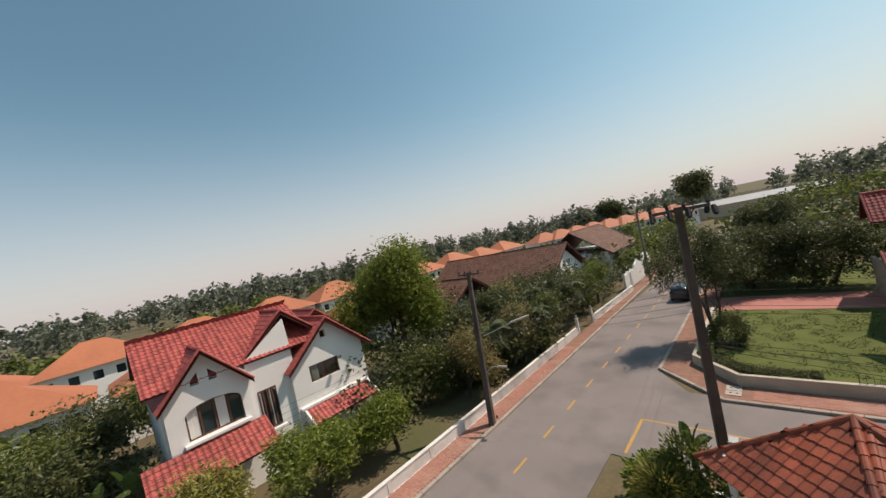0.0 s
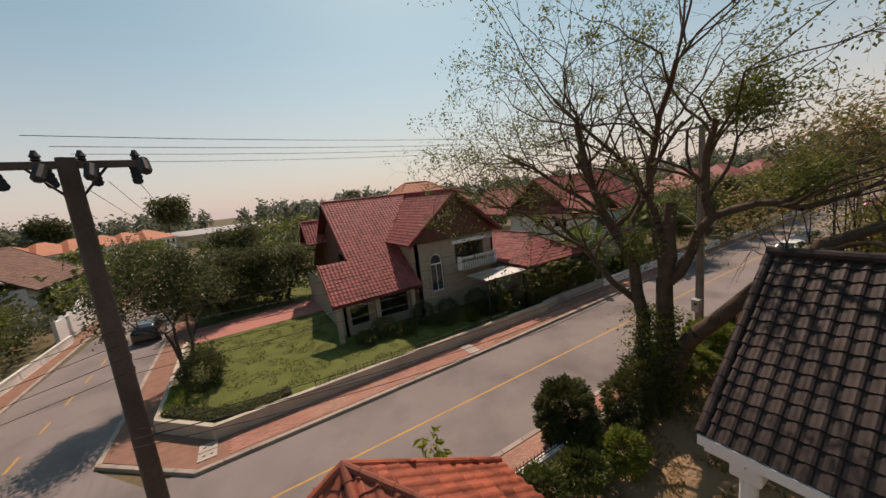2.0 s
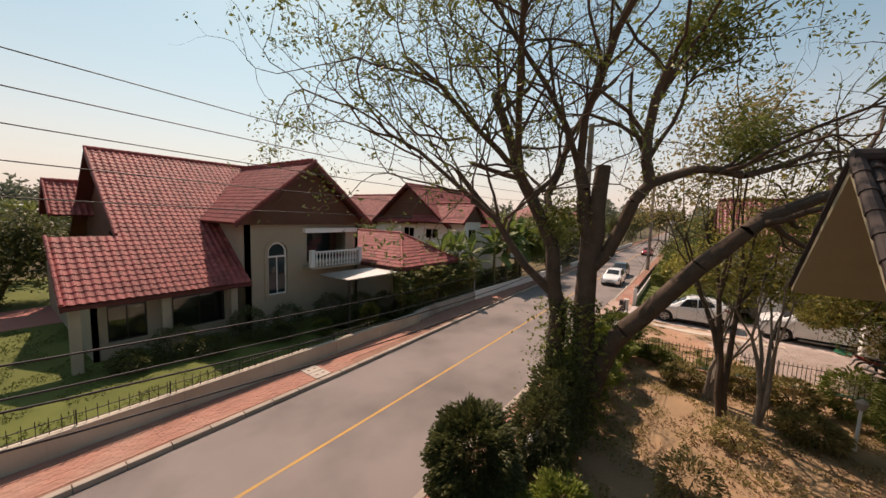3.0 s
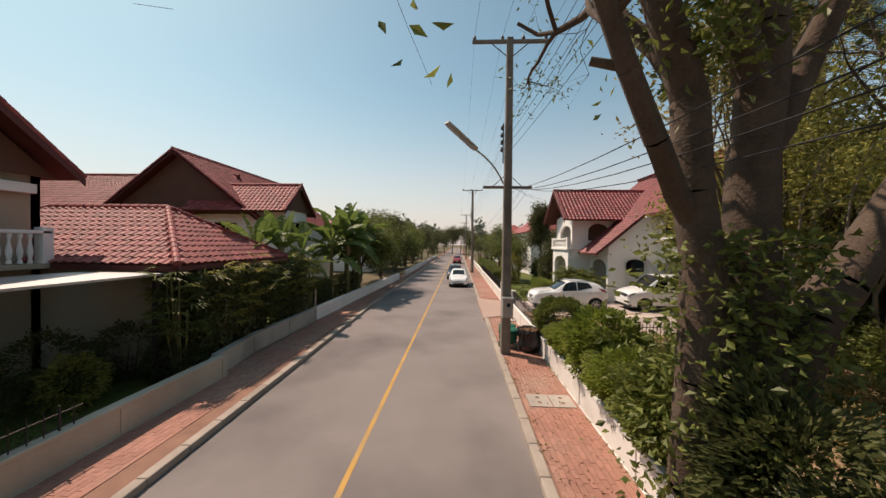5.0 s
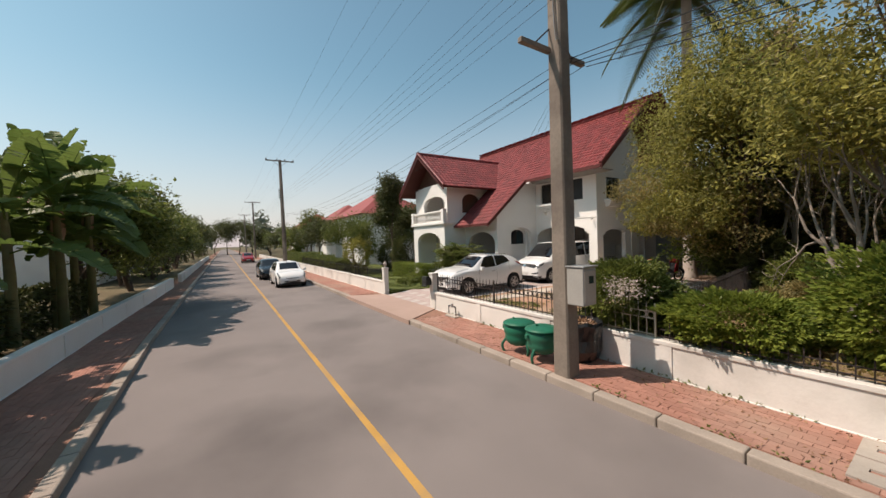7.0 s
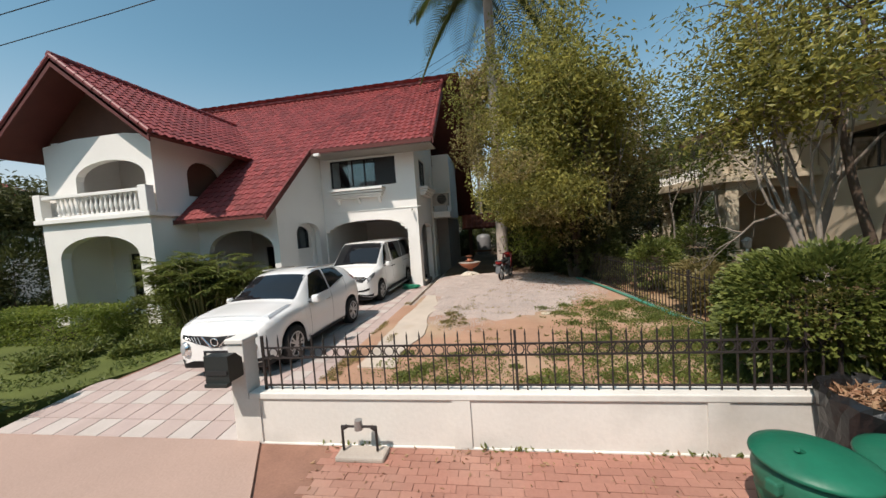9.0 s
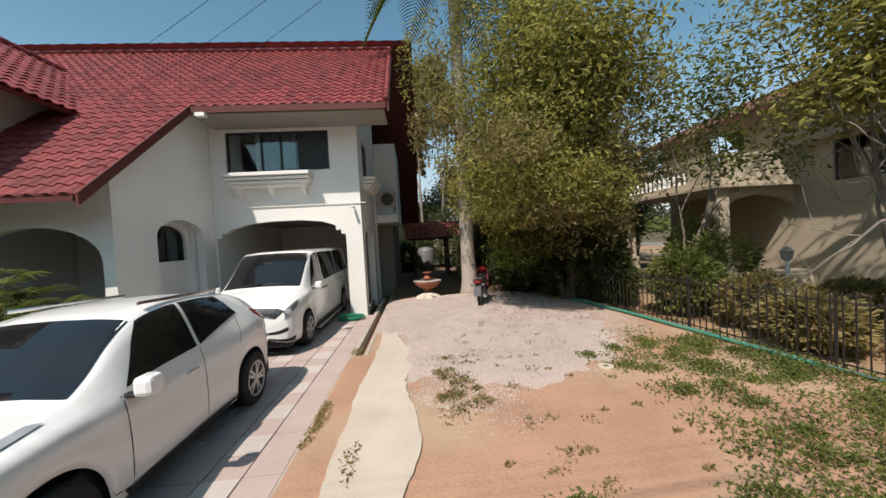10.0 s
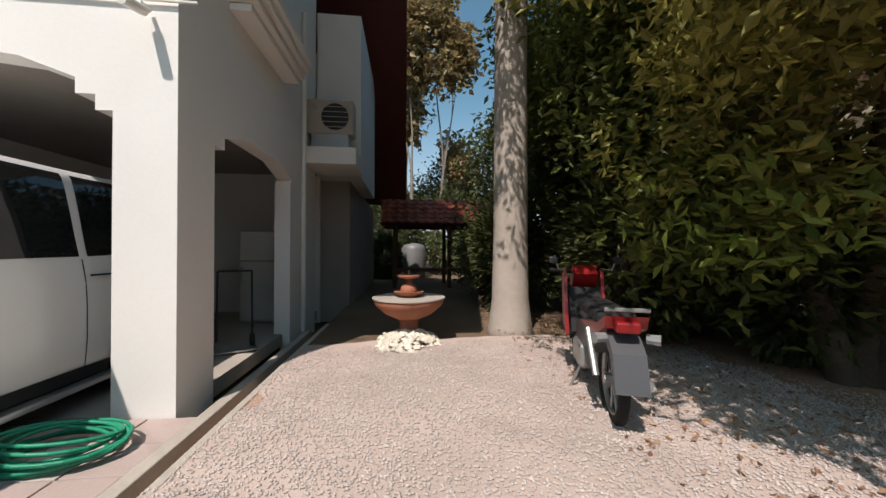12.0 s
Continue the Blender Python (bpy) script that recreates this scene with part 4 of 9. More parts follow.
part("wall", panel([(35, 3.2), (46.5, 3.2), (46.5, 5.8), (40.8, 9.9), (35, 5.6)], [rect(38, 40, 4.0, 5.6)], 0.3, west(7.6)), M["brown_wood"], hb)
window(hb, 38, 40, 4.0, 5.6, west(7.6), (39,))
# rear gable to the west
gable_x(hb, 12, 5.6, 46.0, 2.2, 6.4, 8.6, M["tile_pink"], board=True)
# hip roof of the garage, ridge along y
def hip_ridge_y(parent, xr, ya, yb, zr, x0, x1, y0, y1, z, material, w=0.30, h=0.34, singles=0):
    for px in (x0, x1):
        d = abs(xr - px)
        L = math.hypot(d, zr - z)
        roof_slope(parent, (px, y0, z), (0, 1, 0), (xr - px, 0, zr - z), [(0, 0), (y1 - y0, 0), (yb - y0, L), (ya - y0, L)], material, singles, (px, y0, z), w, h)
    for py, yy in ((y0, ya), (y1, yb)):
        d = abs(yy - py)
        L = math.hypot(d, zr - z)
        roof_slope(parent, (x0, py, z), (1, 0, 0), (0, yy - py, zr - z), [(0, 0), (x1 - x0, 0), (xr - x0, L)], material, singles, (x0, py, z), w, h)
        for px in (x0, x1):
            ridge_caps(parent, (px, py, z), (xr, yy, zr), material, 0.10)
    ridge_caps(parent, (xr, ya, zr), (xr, yb, zr), material)


hip_ridge_y(hb, 22.5, 30.0, 35.0, 5.65, 19.1, 25.7, 26.69, 38.0, 3.62, M["tile_pink"], singles=90)
part("wall", box(19.7, 25.1, 27.4, 37.5, 0.1, 3.5), M["beige"], hb)
part("fascia", box(19.1, 25.7, 26.67, 26.71, 3.42, 3.58), M["fascia"], hb)
part("fascia", box(19.08, 19.12, 26.71, 38.0, 3.42, 3.58), M["fascia"], hb)
part("lean_to_roof", box(15.0, 19.05, 27.0, 29.6, 3.32, 3.38), M["steel"], hb)
for x in (15.2, 18.85):
    part("lean_to_post", box(x - 0.05, x + 0.05, 27.1, 27.2, 0.1, 3.32), M["black_iron"], hb)

# ---------------------------------------------------------------- next house along
h2 = thing("house", "white villa with maroon tiled gables behind banana plants", "house")
gable_x(h2, 46, 31.4, 37.6, 5.9, 5.9, 10.5, M["tile_pink"], inset=0.6)
gable_y(h2, 37, 29.7, 33.6, 2.4, 6.4, 8.45, M["tile_pink"], inset=0.3)
gable_y(h2, 36, 52, 36.0, 4.5, 6.2, 9.6, M["tile_pink"])
part("wall", panel([(32.2, 0), (43, 0), (43, 6.6), (32.2, 6.6)], [rect(33.6, 35.4, 4.6, 5.7), rect(37, 38.6, 4.6, 5.7)], 0.25, west(32.2)), M["white"], h2)
window(h2, 33.6, 35.4, 4.6, 5.7, west(32.2), (34.5,), frame_mat=M["white"])
window(h2, 37, 38.6, 4.6, 5.7, west(32.2), (37.8,), frame_mat=M["white"])
part("wall", box(32.46, 45.5, 32.2, 42.9, 0, 6.0), M["white"], h2)
part("wall", panel([(32.0, 0), (35.2, 0), (35.2, 6.8), (33.6, 8.0), (32.0, 6.8)], [rect(32.8, 34.4, 4.5, 5.8)], 0.2, south(30.1)), M["white"], h2)
window(h2, 32.8, 34.4, 4.5, 5.8, south(30.1), (33.6,), frame_mat=M["white"])
part("wall", box(32.05, 32.25, 30.3, 32.2, 0, 6.6), M["white"], h2)
part("wall", box(34.95, 35.15, 30.3, 32.2, 0, 6.6), M["white"], h2)
h3 = thing("house", "distant villa with pale orange hipped roof", "house")
hip_ridge(h3, (24, 58, 12.2), (28, 58, 12.2), 19, 33, 52.5, 63.5, 8.6, M["tile_far"], 0.6, 0.7)
part("wall", box(20, 32, 53.5, 62.5, 0, 8.6), M["cream"], h3)

# ---------------------------------------------------------------- house below the start of the flight
hd = thing("house", "cream villa with dark mossy tiled roof and side balcony", "house")
sd = 0.9
ld = math.hypot(1, sd)
M["khaki"] = mat("khaki painted boarding", (0.30, 0.26, 0.17), 0.8, vary=0.1)
roof_slope(hd, (6.7, 10.0, 5.22), (0, -1, 0), (1, 0, sd), rect(0, 14, 0, 3.2 * ld), M["tile_dark"], singles=300, near=(8, 9, 6), deck=M["khaki"], w=0.25, h=0.29)
roof_slope(hd, (12.15, 10.0, 6.0), (0, -1, 0), (-1, 0, sd), rect(0, 2.9, 0, 2.28 * ld), M["tile_dark"], deck=M["khaki"])
roof_slope(hd, (15.0, 7.6, 6.95), (0, -1, 0), (-1, 0, 0.42), rect(0, 12, 0, 5.1 * math.hypot(1, 0.42)), M["tile_brown"], w=0.4, h=0.45)
ridge_caps(hd, (9.88, 10, 8.12), (9.88, -4, 8.12), M["tile_dark"])
ridge_caps(hd, (6.7, 9.96, 5.25), (9.88, 9.96, 8.12), M["tile_dark"], 0.08)
ridge_caps(hd, (12.15, 9.96, 6.03), (9.88, 9.96, 8.12), M["tile_dark"], 0.08)
part("wall", panel([(7.4, 0), (13.6, 0), (13.6, 5.55), (9.9, 7.85), (7.4, 5.6)], [rect(9.0, 11.2, 3.9, 5.4)], 0.25, front(6.9)), M["cream"], hd)
window(hd, 9.0, 11.2, 3.9, 5.4, front(6.9), (10.1,))
part("wall", box(7.4, 13.3, -3.5, 6.6, 0, 5.5), M["cream"], hd)
part("fascia", box(6.66, 6.7, -4, 10, 5.02, 5.22), M["white"], hd)
part("corner_board", box(6.7, 7.4, 9.3, 9.9, 4.92, 5.02), M["white"], hd)
for x in (7.3,):
    c = part("porch_column", tube((x, 9.4, 0.2), (x, 9.4, 4.4 if x < 9 else 5.6), 0.17, 0.14, 14), M["white"], hd)
    part("capital", box(x - 0.24, x + 0.24, 9.16, 9.64, 4.4 if x < 9 else 5.6, 4.92 if x < 9 else 6.1, 0.03), M["white"], c)
part("wall", panel(rect(-3.5, 6.65, 0, 5.5), [rect(0.5, 2.4, 4.5, 5.4), rect(4.2, 6.2, 3.9, 5.3)], 0.25, east(13.6)), M["cream"], hd)
window(hd, 0.5, 2.4, 4.5, 5.4, east(13.6), (1.45,))
window(hd, 4.2, 6.2, 3.9, 5.3, east(13.6), (5.2,))
part("balcony_floor", box(13.6, 17.0, -3.0, 3.2, 4.12, 4.34, 0.02), M["cream"], hd)
part("cornice", box(13.6, 17.12, -3.1, 3.32, 3.94, 4.12, 0.02), M["cream"], hd)
rd = part("balcony_rail", box(16.72, 17.0, -3.0, 3.2, 5.1, 5.24, 0.02), M["cream"], hd)
for i in range(15):
    o = new("baluster", bal)
    o.parent, o.location = rd, (16.86, -2.7 + i * 0.3, 4.34)
    o.scale = (1.3, 1.3, 1.22)
part("parapet", box(16.74, 16.98, 1.75, 3.0, 4.34, 5.1, 0.01), M["cream"], rd)
part("return_rail", box(13.6, 16.7, 2.95, 3.2, 5.1, 5.24, 0.02), M["cream"], rd)
part("parapet", box(13.65, 16.7, 2.98, 3.17, 4.34, 5.1, 0.01), M["cream"], rd)
for y in (-2.7, 2.85):
    pl = part("pillar", box(16.45, 16.95, y - 0.25, y + 0.25, 0.2, 3.94, 0.03), M["cream"], hd)
    part("pedestal", box(16.35, 17.05, y - 0.35, y + 0.35, 0.2, 1.1, 0.03), M["cream"], pl)
part("porch_arch", panel([(13.6, 3.94), (13.6, 3.2), (14.0, 3.5), (15.1, 3.7), (16.1, 3.5), (16.45, 3.2), (16.45, 3.94)], [], 0.25, front(2.95)), M["cream"], hd)
part("porch_step", box(13.9, 16.6, 3.2, 3.9, 0.2, 0.75, 0.02), M["cream"], hd)
part("wall", panel(rect(-3.5, 7.05, 5.4, 7.3), [rect(-0.5, 1.4, 5.5, 6.7)], 0.25, east(14.0)), M["cream"], hd)
part("fascia", box(14.98, 15.02, -4.4, 7.6, 6.75, 6.95), M["brown_wood"], hd)
gl2 = thing("garden_lamp", "white garden lamp on a slender post beside dry shrubs", "garden lamp", at=(18.66, 6.9, 0.2))
part("post", tube((0, 0, 0), (0, 0, 1.35), 0.05, 0.04, 10), M["white"], gl2)
part("lantern", lathe([(0.05, 1.35), (0.11, 1.4), (0.13, 1.58), (0.16, 1.6), (0.03, 1.72)], 10), M["concrete"], gl2)
sala = thing("garden_pavilion", "garden pavilion with mossy orange clay tile roof", "pavilion")
hip(sala, (0.92, 13.84, 5.03), [(-2.9, 13.6, 3.0), (0.9, 9.9, 3.05), (4.9, 9.7, 3.05), (4.75, 13.7, 3.1), (0.9, 15.4, 3.05)], M["tile_orange"], 60)
for x, y in ((-2.0, 13.5), (1, 10.6), (4.2, 10.4), (4.0, 13.4), (1.0, 14.6)):
    part("post", box(x - 0.1, x + 0.1, y - 0.1, y + 0.1, 0, 3.4, 0.01), M["white"], sala)

# ---------------------------------------------------------------- house west of the side street
ha = thing("house", "white villa with bright red tiled gables and arched windows", "house")
FX = -24.3
gable_x(ha, -31, -23.7, 11.5, 3.2, 5.75, 8.7, M["tile_bright"], board=False)
gable_x(ha, -29, -23.7, 3.95, 2.35, 6.45, 9.1, M["tile_bright"], board=False)
gable_x(ha, -31, -24.6, 8.9, 2.9, 7.4, 9.97, M["tile_bright"], board=False)
sa = 0.62
roof_slope(ha, (-24.3, 1.2, 7.4), (0, 1, 0), (-1, 0, sa), rect(0, 9.5, 0, 4.5 * math.hypot(1, sa)), M["tile_bright"])
roof_slope(ha, (-33.3, 1.2, 7.4), (0, 1, 0), (1, 0, sa), rect(0, 9.5, 0, 4.5 * math.hypot(1, sa)), M["tile_bright"], w=0.6, h=0.7)
ridge_caps(ha, (-28.8, 1.2, 10.22), (-28.8, 10.7, 10.22), M["tile_bright"])
gable_x(ha, -36, -29, 13.2, 2.6, 6.6, 8.9, M["tile_bright"], board=False)
part("wall", panel([(1.9, 0), (6.1, 0), (6.1, 7.0), (3.95, 8.9), (1.9, 6.7)], [arch_hole(2.75, 5.6, 4.25, 5.6, 6.15), [(3.3, 7.2), (3.7, 7.2), (3.7, 7.9), (3.3, 7.5)], [(4.2, 7.2), (4.6, 7.2), (4.6, 7.5), (4.2, 7.9)]], 0.25, east(FX)), M["white"], ha)
part("wall", panel([(6.1, 0), (9.0, 0), (9.0, 7.5), (8.9, 9.4), (6.1, 7.4)], [arch_hole(6.5, 7.6, 2.85, 4.8, 5.35)], 0.25, east(FX - 0.2)), M["white"], ha)
part("wall", panel([(8.6, 0), (14.2, 0), (14.2, 6.1), (11.5, 8.5), (8.6, 5.9)], [rect(9.85, 12.05, 4.5, 5.65), rect(11.1, 11.5, 7.3, 7.8)], 0.25, east(FX + 0.05)), M["white"], ha)
part("wall", box(-34, -24.8, 1.8, 14.0, 0, 6.2), M["white"], ha)
for a, b, lo, hi in ((2.75, 5.6, 4.25, 6.15), (6.5, 7.6, 2.85, 5.35)):
    w = part("window", panel(rect(a, b, lo, hi), [rect(a + (b - a) * k / 4 + 0.05, a + (b - a) * (k + 1) / 4 - 0.05, lo + 0.08, hi - 0.1) for k in range(4)], 0.06, east(FX - 0.16)), M["brown_wood"], ha)
    part("pane", panel(rect(a, b, lo, hi), [], 0.01, east(FX - 0.23)), M["glass"], w)
    for k in range(4):
        if (k + int(a)) % 2 == 0:
            part("curtain", curtain_mesh(a + (b - a) * k / 4 + 0.1, a + (b - a) * (k + 1) / 4 - 0.1, lo, hi, lambda u, v, t: (FX - 0.215 + t * 0.1, u, v), 4), None, w)
window(ha, 9.85, 12.05, 4.5, 5.65, east(FX + 0.05), (10.95,), frame_mat=M["brown_wood"], curtains=((10.0, 10.5),))
part("window_sill", box(FX, FX + 0.3, 2.5, 5.85, 4.05, 4.22, 0.02), M["white"], ha)
part("window_sill", box(FX, FX + 0.25, 6.35, 7.75, 2.68, 2.84, 0.02), M["white"], ha)
part("string_course", box(FX + 0.05, FX + 0.35, 8.7, 13.9, 3.0, 3.2, 0.02), M["white"], ha)
roof_slope(ha, (FX + 2.2, 0.6, 2.75), (0, 1, 0), (-1, 0, 0.55), rect(0, 5.9, 0, 2.45), M["tile_bright"])
roof_slope(ha, (FX + 1.5, 9.0, 2.25), (0, 1, 0), (-1, 0, 0.6), rect(0, 4.9, 0, 1.6), M["tile_bright"])
part("awning_side", panel([(FX, 2.3), (FX + 1.6, 2.1), (FX + 1.6, 2.3), (FX, 3.2)], [], 0.12, lambda u, v, w: (u, 13.9 + w, v)), M["white"], ha)
part("awning_side", panel([(FX, 2.3), (FX + 1.6, 2.1), (FX + 1.6, 2.3), (FX, 3.2)], [], 0.12, lambda u, v, w: (u, 8.88 + w, v)), M["white"], ha)
garage = thing("garage", "flat-roofed grey outbuilding beside a villa", "outbuilding")
part("wall", box(-26, -20, -9.5, -2.8, 0, 2.9), M["concrete"], garage)
part("roof", box(-26.3, -19.7, -9.8, -2.5, 2.9, 3.05), M["steel"], garage)

# ---------------------------------------------------------------- houses up the side street and far off
h4 = thing("house", "villa with long dark brown tiled roof and white gable", "house")
gable_x(h4, -48, -22.5, 50.5, 6.2, 4.2, 8.4, M["tile_brown"], 0.5, 0.5, board=False)
part("wall", panel([(45.5, 0), (55.5, 0), (55.5, 4.4), (50.5, 7.6), (45.5, 4.4)], [rect(49.4, 50.2, 4.6, 5.8), rect(50.8, 51.6, 4.6, 5.8)], 0.3, east(-23.2)), M["white"], h4)
part("wall", box(-47, -23.6, 45.6, 55.4, 0, 4.6), M["white"], h4)
h5 = thing("house", "villa with brown tiled roof among trees", "house")
gable_y(h5, 62, 78, -27, 7.0, 4.5, 9.2, M["tile_brown"], 0.5, 0.5, board=False)
part("wall", box(-33, -21, 62.5, 77.5, 0, 4.8), M["white"], h5)
h6 = thing("house", "low villa with brown tiled roof behind garden trees", "house")
gable_x(h6, -46, -27.5, 33.0, 5.5, 4.0, 7.2, M["tile_brown"], 0.5, 0.5, board=False)
part("wall", box(-45, -28.5, 28.5, 37.5, 0, 4.4), M["white"], h6)
ww = thing("wavy_wall", "tall white wall with scrolled top beside the side street", "garden wall")
pts = [(0, 0)] + [(14, 0)] + [(14 - 14 * i / 40, 2.2 + 1.5 * (i < 14) * math.sin(math.pi * min(i / 13, 1)) ** 0.6 + 0.9 * (14 <= i < 26) * abs(math.sin(math.pi * (i - 14) / 12)) + 0.3 * (i % 5 == 0)) for i in range(41)]
part("wall_body", panel(pts, [arch_hole(9.5, 13.0, 0, 1.9, 2.9)], 0.3, lambda u, v, w: (-16.4 + w + u * 0.02, 52.5 + u, v)), M["white"], ww)


def far_house(x, y, w, d, z, ridge, turn, label, roofm="tile_far"):
    e = thing("house", label, "house", "row of distant villas", (x, y, 0), turn)
    part("wall", panel(rect(-w / 2, w / 2, 0, z), [rect(-w / 2 + w * (k + 0.5) / 5 - 0.5, -w / 2 + w * (k + 0.5) / 5 + 0.5, z - 1.9, z - 0.7) for k in range(5)], d, lambda u, v, t: (u, -d / 2 + t, v)), M["white"], e)
    for k in range(5):
        wx = -w / 2 + w * (k + 0.5) / 5
        part("window", box(wx - 0.5, wx + 0.5, -d / 2 + 0.12, -d / 2 + 0.16, z - 1.9, z - 0.7), M["glass"], e)
    o = 0.6
    bm = bmesh.new()
    q = min(d / 2, w / 2 - 0.5)
    c = [bm.verts.new(p) for p in ((-w / 2 - o, -d / 2 - o, z), (w / 2 + o, -d / 2 - o, z), (w / 2 + o, d / 2 + o, z), (-w / 2 - o, d / 2 + o, z), (-w / 2 + q, 0, ridge), (w / 2 - q, 0, ridge))]
    for f in ((0, 1, 5, 4), (1, 2, 5), (2, 3, 4, 5), (3, 0, 4), (3, 2, 1, 0)):
        bm.faces.new([c[i] for i in f])
    part("roof", bm, M[roofm], e)
    return e


for i in range(11):
    far_house(-74 + 0.6 * i, -26 + i * 12.6, 11.6, 9, 6.0, 8.8 + 0.3 * (i % 3), 90, "distant white villa with orange hipped roof")
for i in range(9):
    far_house(-58 + 4.2 * i, 112 + i * 4.0, 11, 9, 5.8, 8.8, 60, "distant white villa with orange hipped roof")
for i in range(5):
    far_house(-50 - 3 * (i % 2), -20 + i * 13.0, 11, 9, 4.6, 7.6, 90, "white villa with orange hipped roof")
for i, (x, y, w, d, z) in enumerate(((-8, 175, 44, 16, 5.5),)):
    e = thing("warehouse", "long low warehouse with pale metal roof", "warehouse", "distant warehouses", (x, y, 0), 8)
    part("wall", box(-w / 2, w / 2, -d / 2, d / 2, 0, z - 1), M["cream"], e)
    part("roof", panel([(-d / 2 - 1, z - 1), (0, z + 0.8), (d / 2 + 1, z - 1)], [], w + 2, lambda u, v, t: (t - w / 2 - 1, u, v)), M["steel_pale"], e)
for i, (x, y, t) in enumerate(((66, 36, 0), (84, 38, 0), (62, 4, 180), (80, 3, 180), (100, 4, 180), (104, 38, 0), (56, -14, 180), (36, -30, 180))):
    far_house(x, y, 12, 9, 6.2, 9.6, t, "white villa with red hipped roof down the street", "tile_pink")


# ---------------------------------------------------------------- yard of the white villa
YZ, DZ = 0.42, 0.29
M["drive_pink"] = mat("pink concrete paver", (0.44, 0.345, 0.315), 0.85, vary=0.12, dirt=(0.36, 0.29, 0.25), dirt_amount=0.4)
M["drive_pale"] = mat("pale greenish concrete paver", (0.49, 0.43, 0.395), 0.85, vary=0.12, dirt=(0.40, 0.35, 0.31), dirt_amount=0.4)
M["gravel"] = mat("pale crushed gravel", (0.50, 0.43, 0.395), 0.95, vary=0.3, fine=60, bump=0.1, per="island", soft=True)
M["pink_slab"] = mat("pinkish worn concrete apron", (0.40, 0.28, 0.23), 0.85, vary=0.16, scale=0.7, fine=35, bump=0.2, dirt=(0.28, 0.20, 0.16), dirt_amount=0.4)
M["terracotta"] = mat("terracotta", (0.36, 0.14, 0.08), 0.75, vary=0.25, scale=4, dirt=(0.2, 0.1, 0.07))
M["green_plastic"] = mat("dark green painted rubber", (0.012, 0.13, 0.075), 0.45, vary=0.18, scale=4, fine=25, bump=0.12, dirt=(0.05, 0.12, 0.08), dirt_amount=0.4)
M["hose"] = mat("green garden hose", (0.02, 0.25, 0.14), 0.4, vary=0.15)
M["black_plastic"] = mat("black plastic film", (0.012, 0.012, 0.013), 0.28, vary=0.2, fine=14, bump=0.5, spec=0.6)
M["dry_leaf"] = leaf_mat("dry fallen leaves", (0.20, 0.09, 0.05), (0.40, 0.26, 0.15), 0.1)
M["rubber"] = mat("black rubber", (0.02, 0.02, 0.02), 0.8, vary=0.2)

structure(slab("yard_ground", [(29.45, 2.0), (29.45, 8.2), (29.74, 8.2), (29.74, 14.86), (21.7, 14.86), (23.0, 3.4), (23.1, 2.0)], -0.3, YZ - 0.015, M["soil"]), "bare sandy soil with weeds", "ground")
# a darker brown than the soil of the front yard
structure(slab("yard_back", rect(12, 29.45, -30, 2.0), -0.3, YZ - 0.02, mat("dark brown soil", (0.17, 0.115, 0.075), 0.95, vary=0.35, scale=0.8, fine=25, bump=0.4, dirt=(0.09, 0.07, 0.05))), "dry shaded soil behind the villa", "ground")
structure(slab("villa_lawn", [(34.45, 7.4), (60, 7.4), (60, 14.86), (35.2, 14.86), (34.45, 13.0)], -0.3, 0.30, M["grass"]), "mown lawn beside the drive", "lawn")
structure(slab("drive_bed", rect(29.82, 34.45, 3.76, 13.4), -0.3, DZ - 0.02, M["paver_bed"]), "paved drive", "drive")
bm = bmesh.new()
vs = [bm.verts.new(p) for p in ((29.82, 15.06, 0.125), (34.7, 15.06, 0.125), (34.5, 13.4, DZ - 0.02), (29.82, 13.4, DZ - 0.02), (29.82, 15.06, -0.2), (34.7, 15.06, -0.2), (34.5, 13.4, -0.2), (29.82, 13.4, -0.2))]
for f in ((0, 1, 2, 3), (7, 6, 5, 4), (0, 4, 5, 1), (1, 5, 6, 2), (2, 6, 7, 3), (3, 7, 4, 0)):
    bm.faces.new([vs[i] for i in f])
bmesh.ops.recalc_face_normals(bm, faces=bm.faces)
structure(part("drive_ramp", bm, M["drive_pink"]), "sloping paved mouth of the drive", "drive")
structure(slab("apron", [(29.95, 15.05), (35.0, 15.05), (36.0, ROAD_S + 0.05), (28.85, ROAD_S + 0.05)], -0.2, 0.155, M["pink_slab"]), "pinkish concrete apron at the gate", "pavement")
# pavers of the drive, two colours in a chequer
drv = bpy.data.objects["drive_bed"]
sq = 0.405
pm = []
for k in ("drive_pink", "drive_pale"):
    me = bpy.data.meshes.new("paver")
    b = box(-sq / 2 + 0.006, sq / 2 - 0.006, -sq / 2 + 0.006, sq / 2 - 0.006, -0.05, 0.018, 0.006)
    b.to_mesh(me)
    b.free()
    me.materials.append(M[k])
    pm.append(me)
for i in range(11):
    for j in range(24):
        ob = new("paver", pm[(i % 2) * (j % 2)])
        ob.parent = drv
        ob.location = (30.04 + i * (sq + 0.003), 3.96 + j * sq, DZ - 0.018 + random.uniform(-0.002, 0.003))
slope = math.atan2(DZ - 0.02 - 0.125, 15.06 - 13.4)
rmp = bpy.data.objects["drive_ramp"]
for i in range(12):
    for j in range(4):
        ob = new("paver", pm[(i % 2) * (j % 2)])
        ob.parent = rmp
        yy = 13.62 + j * sq
        ob.matrix_basis = Matrix.Translation((30.04 + i * (sq + 0.003), yy, DZ - 0.016 - (yy - 13.4) * math.tan(slope))) @ Matrix.Rotation(-slope, 4, "X")
strip = []
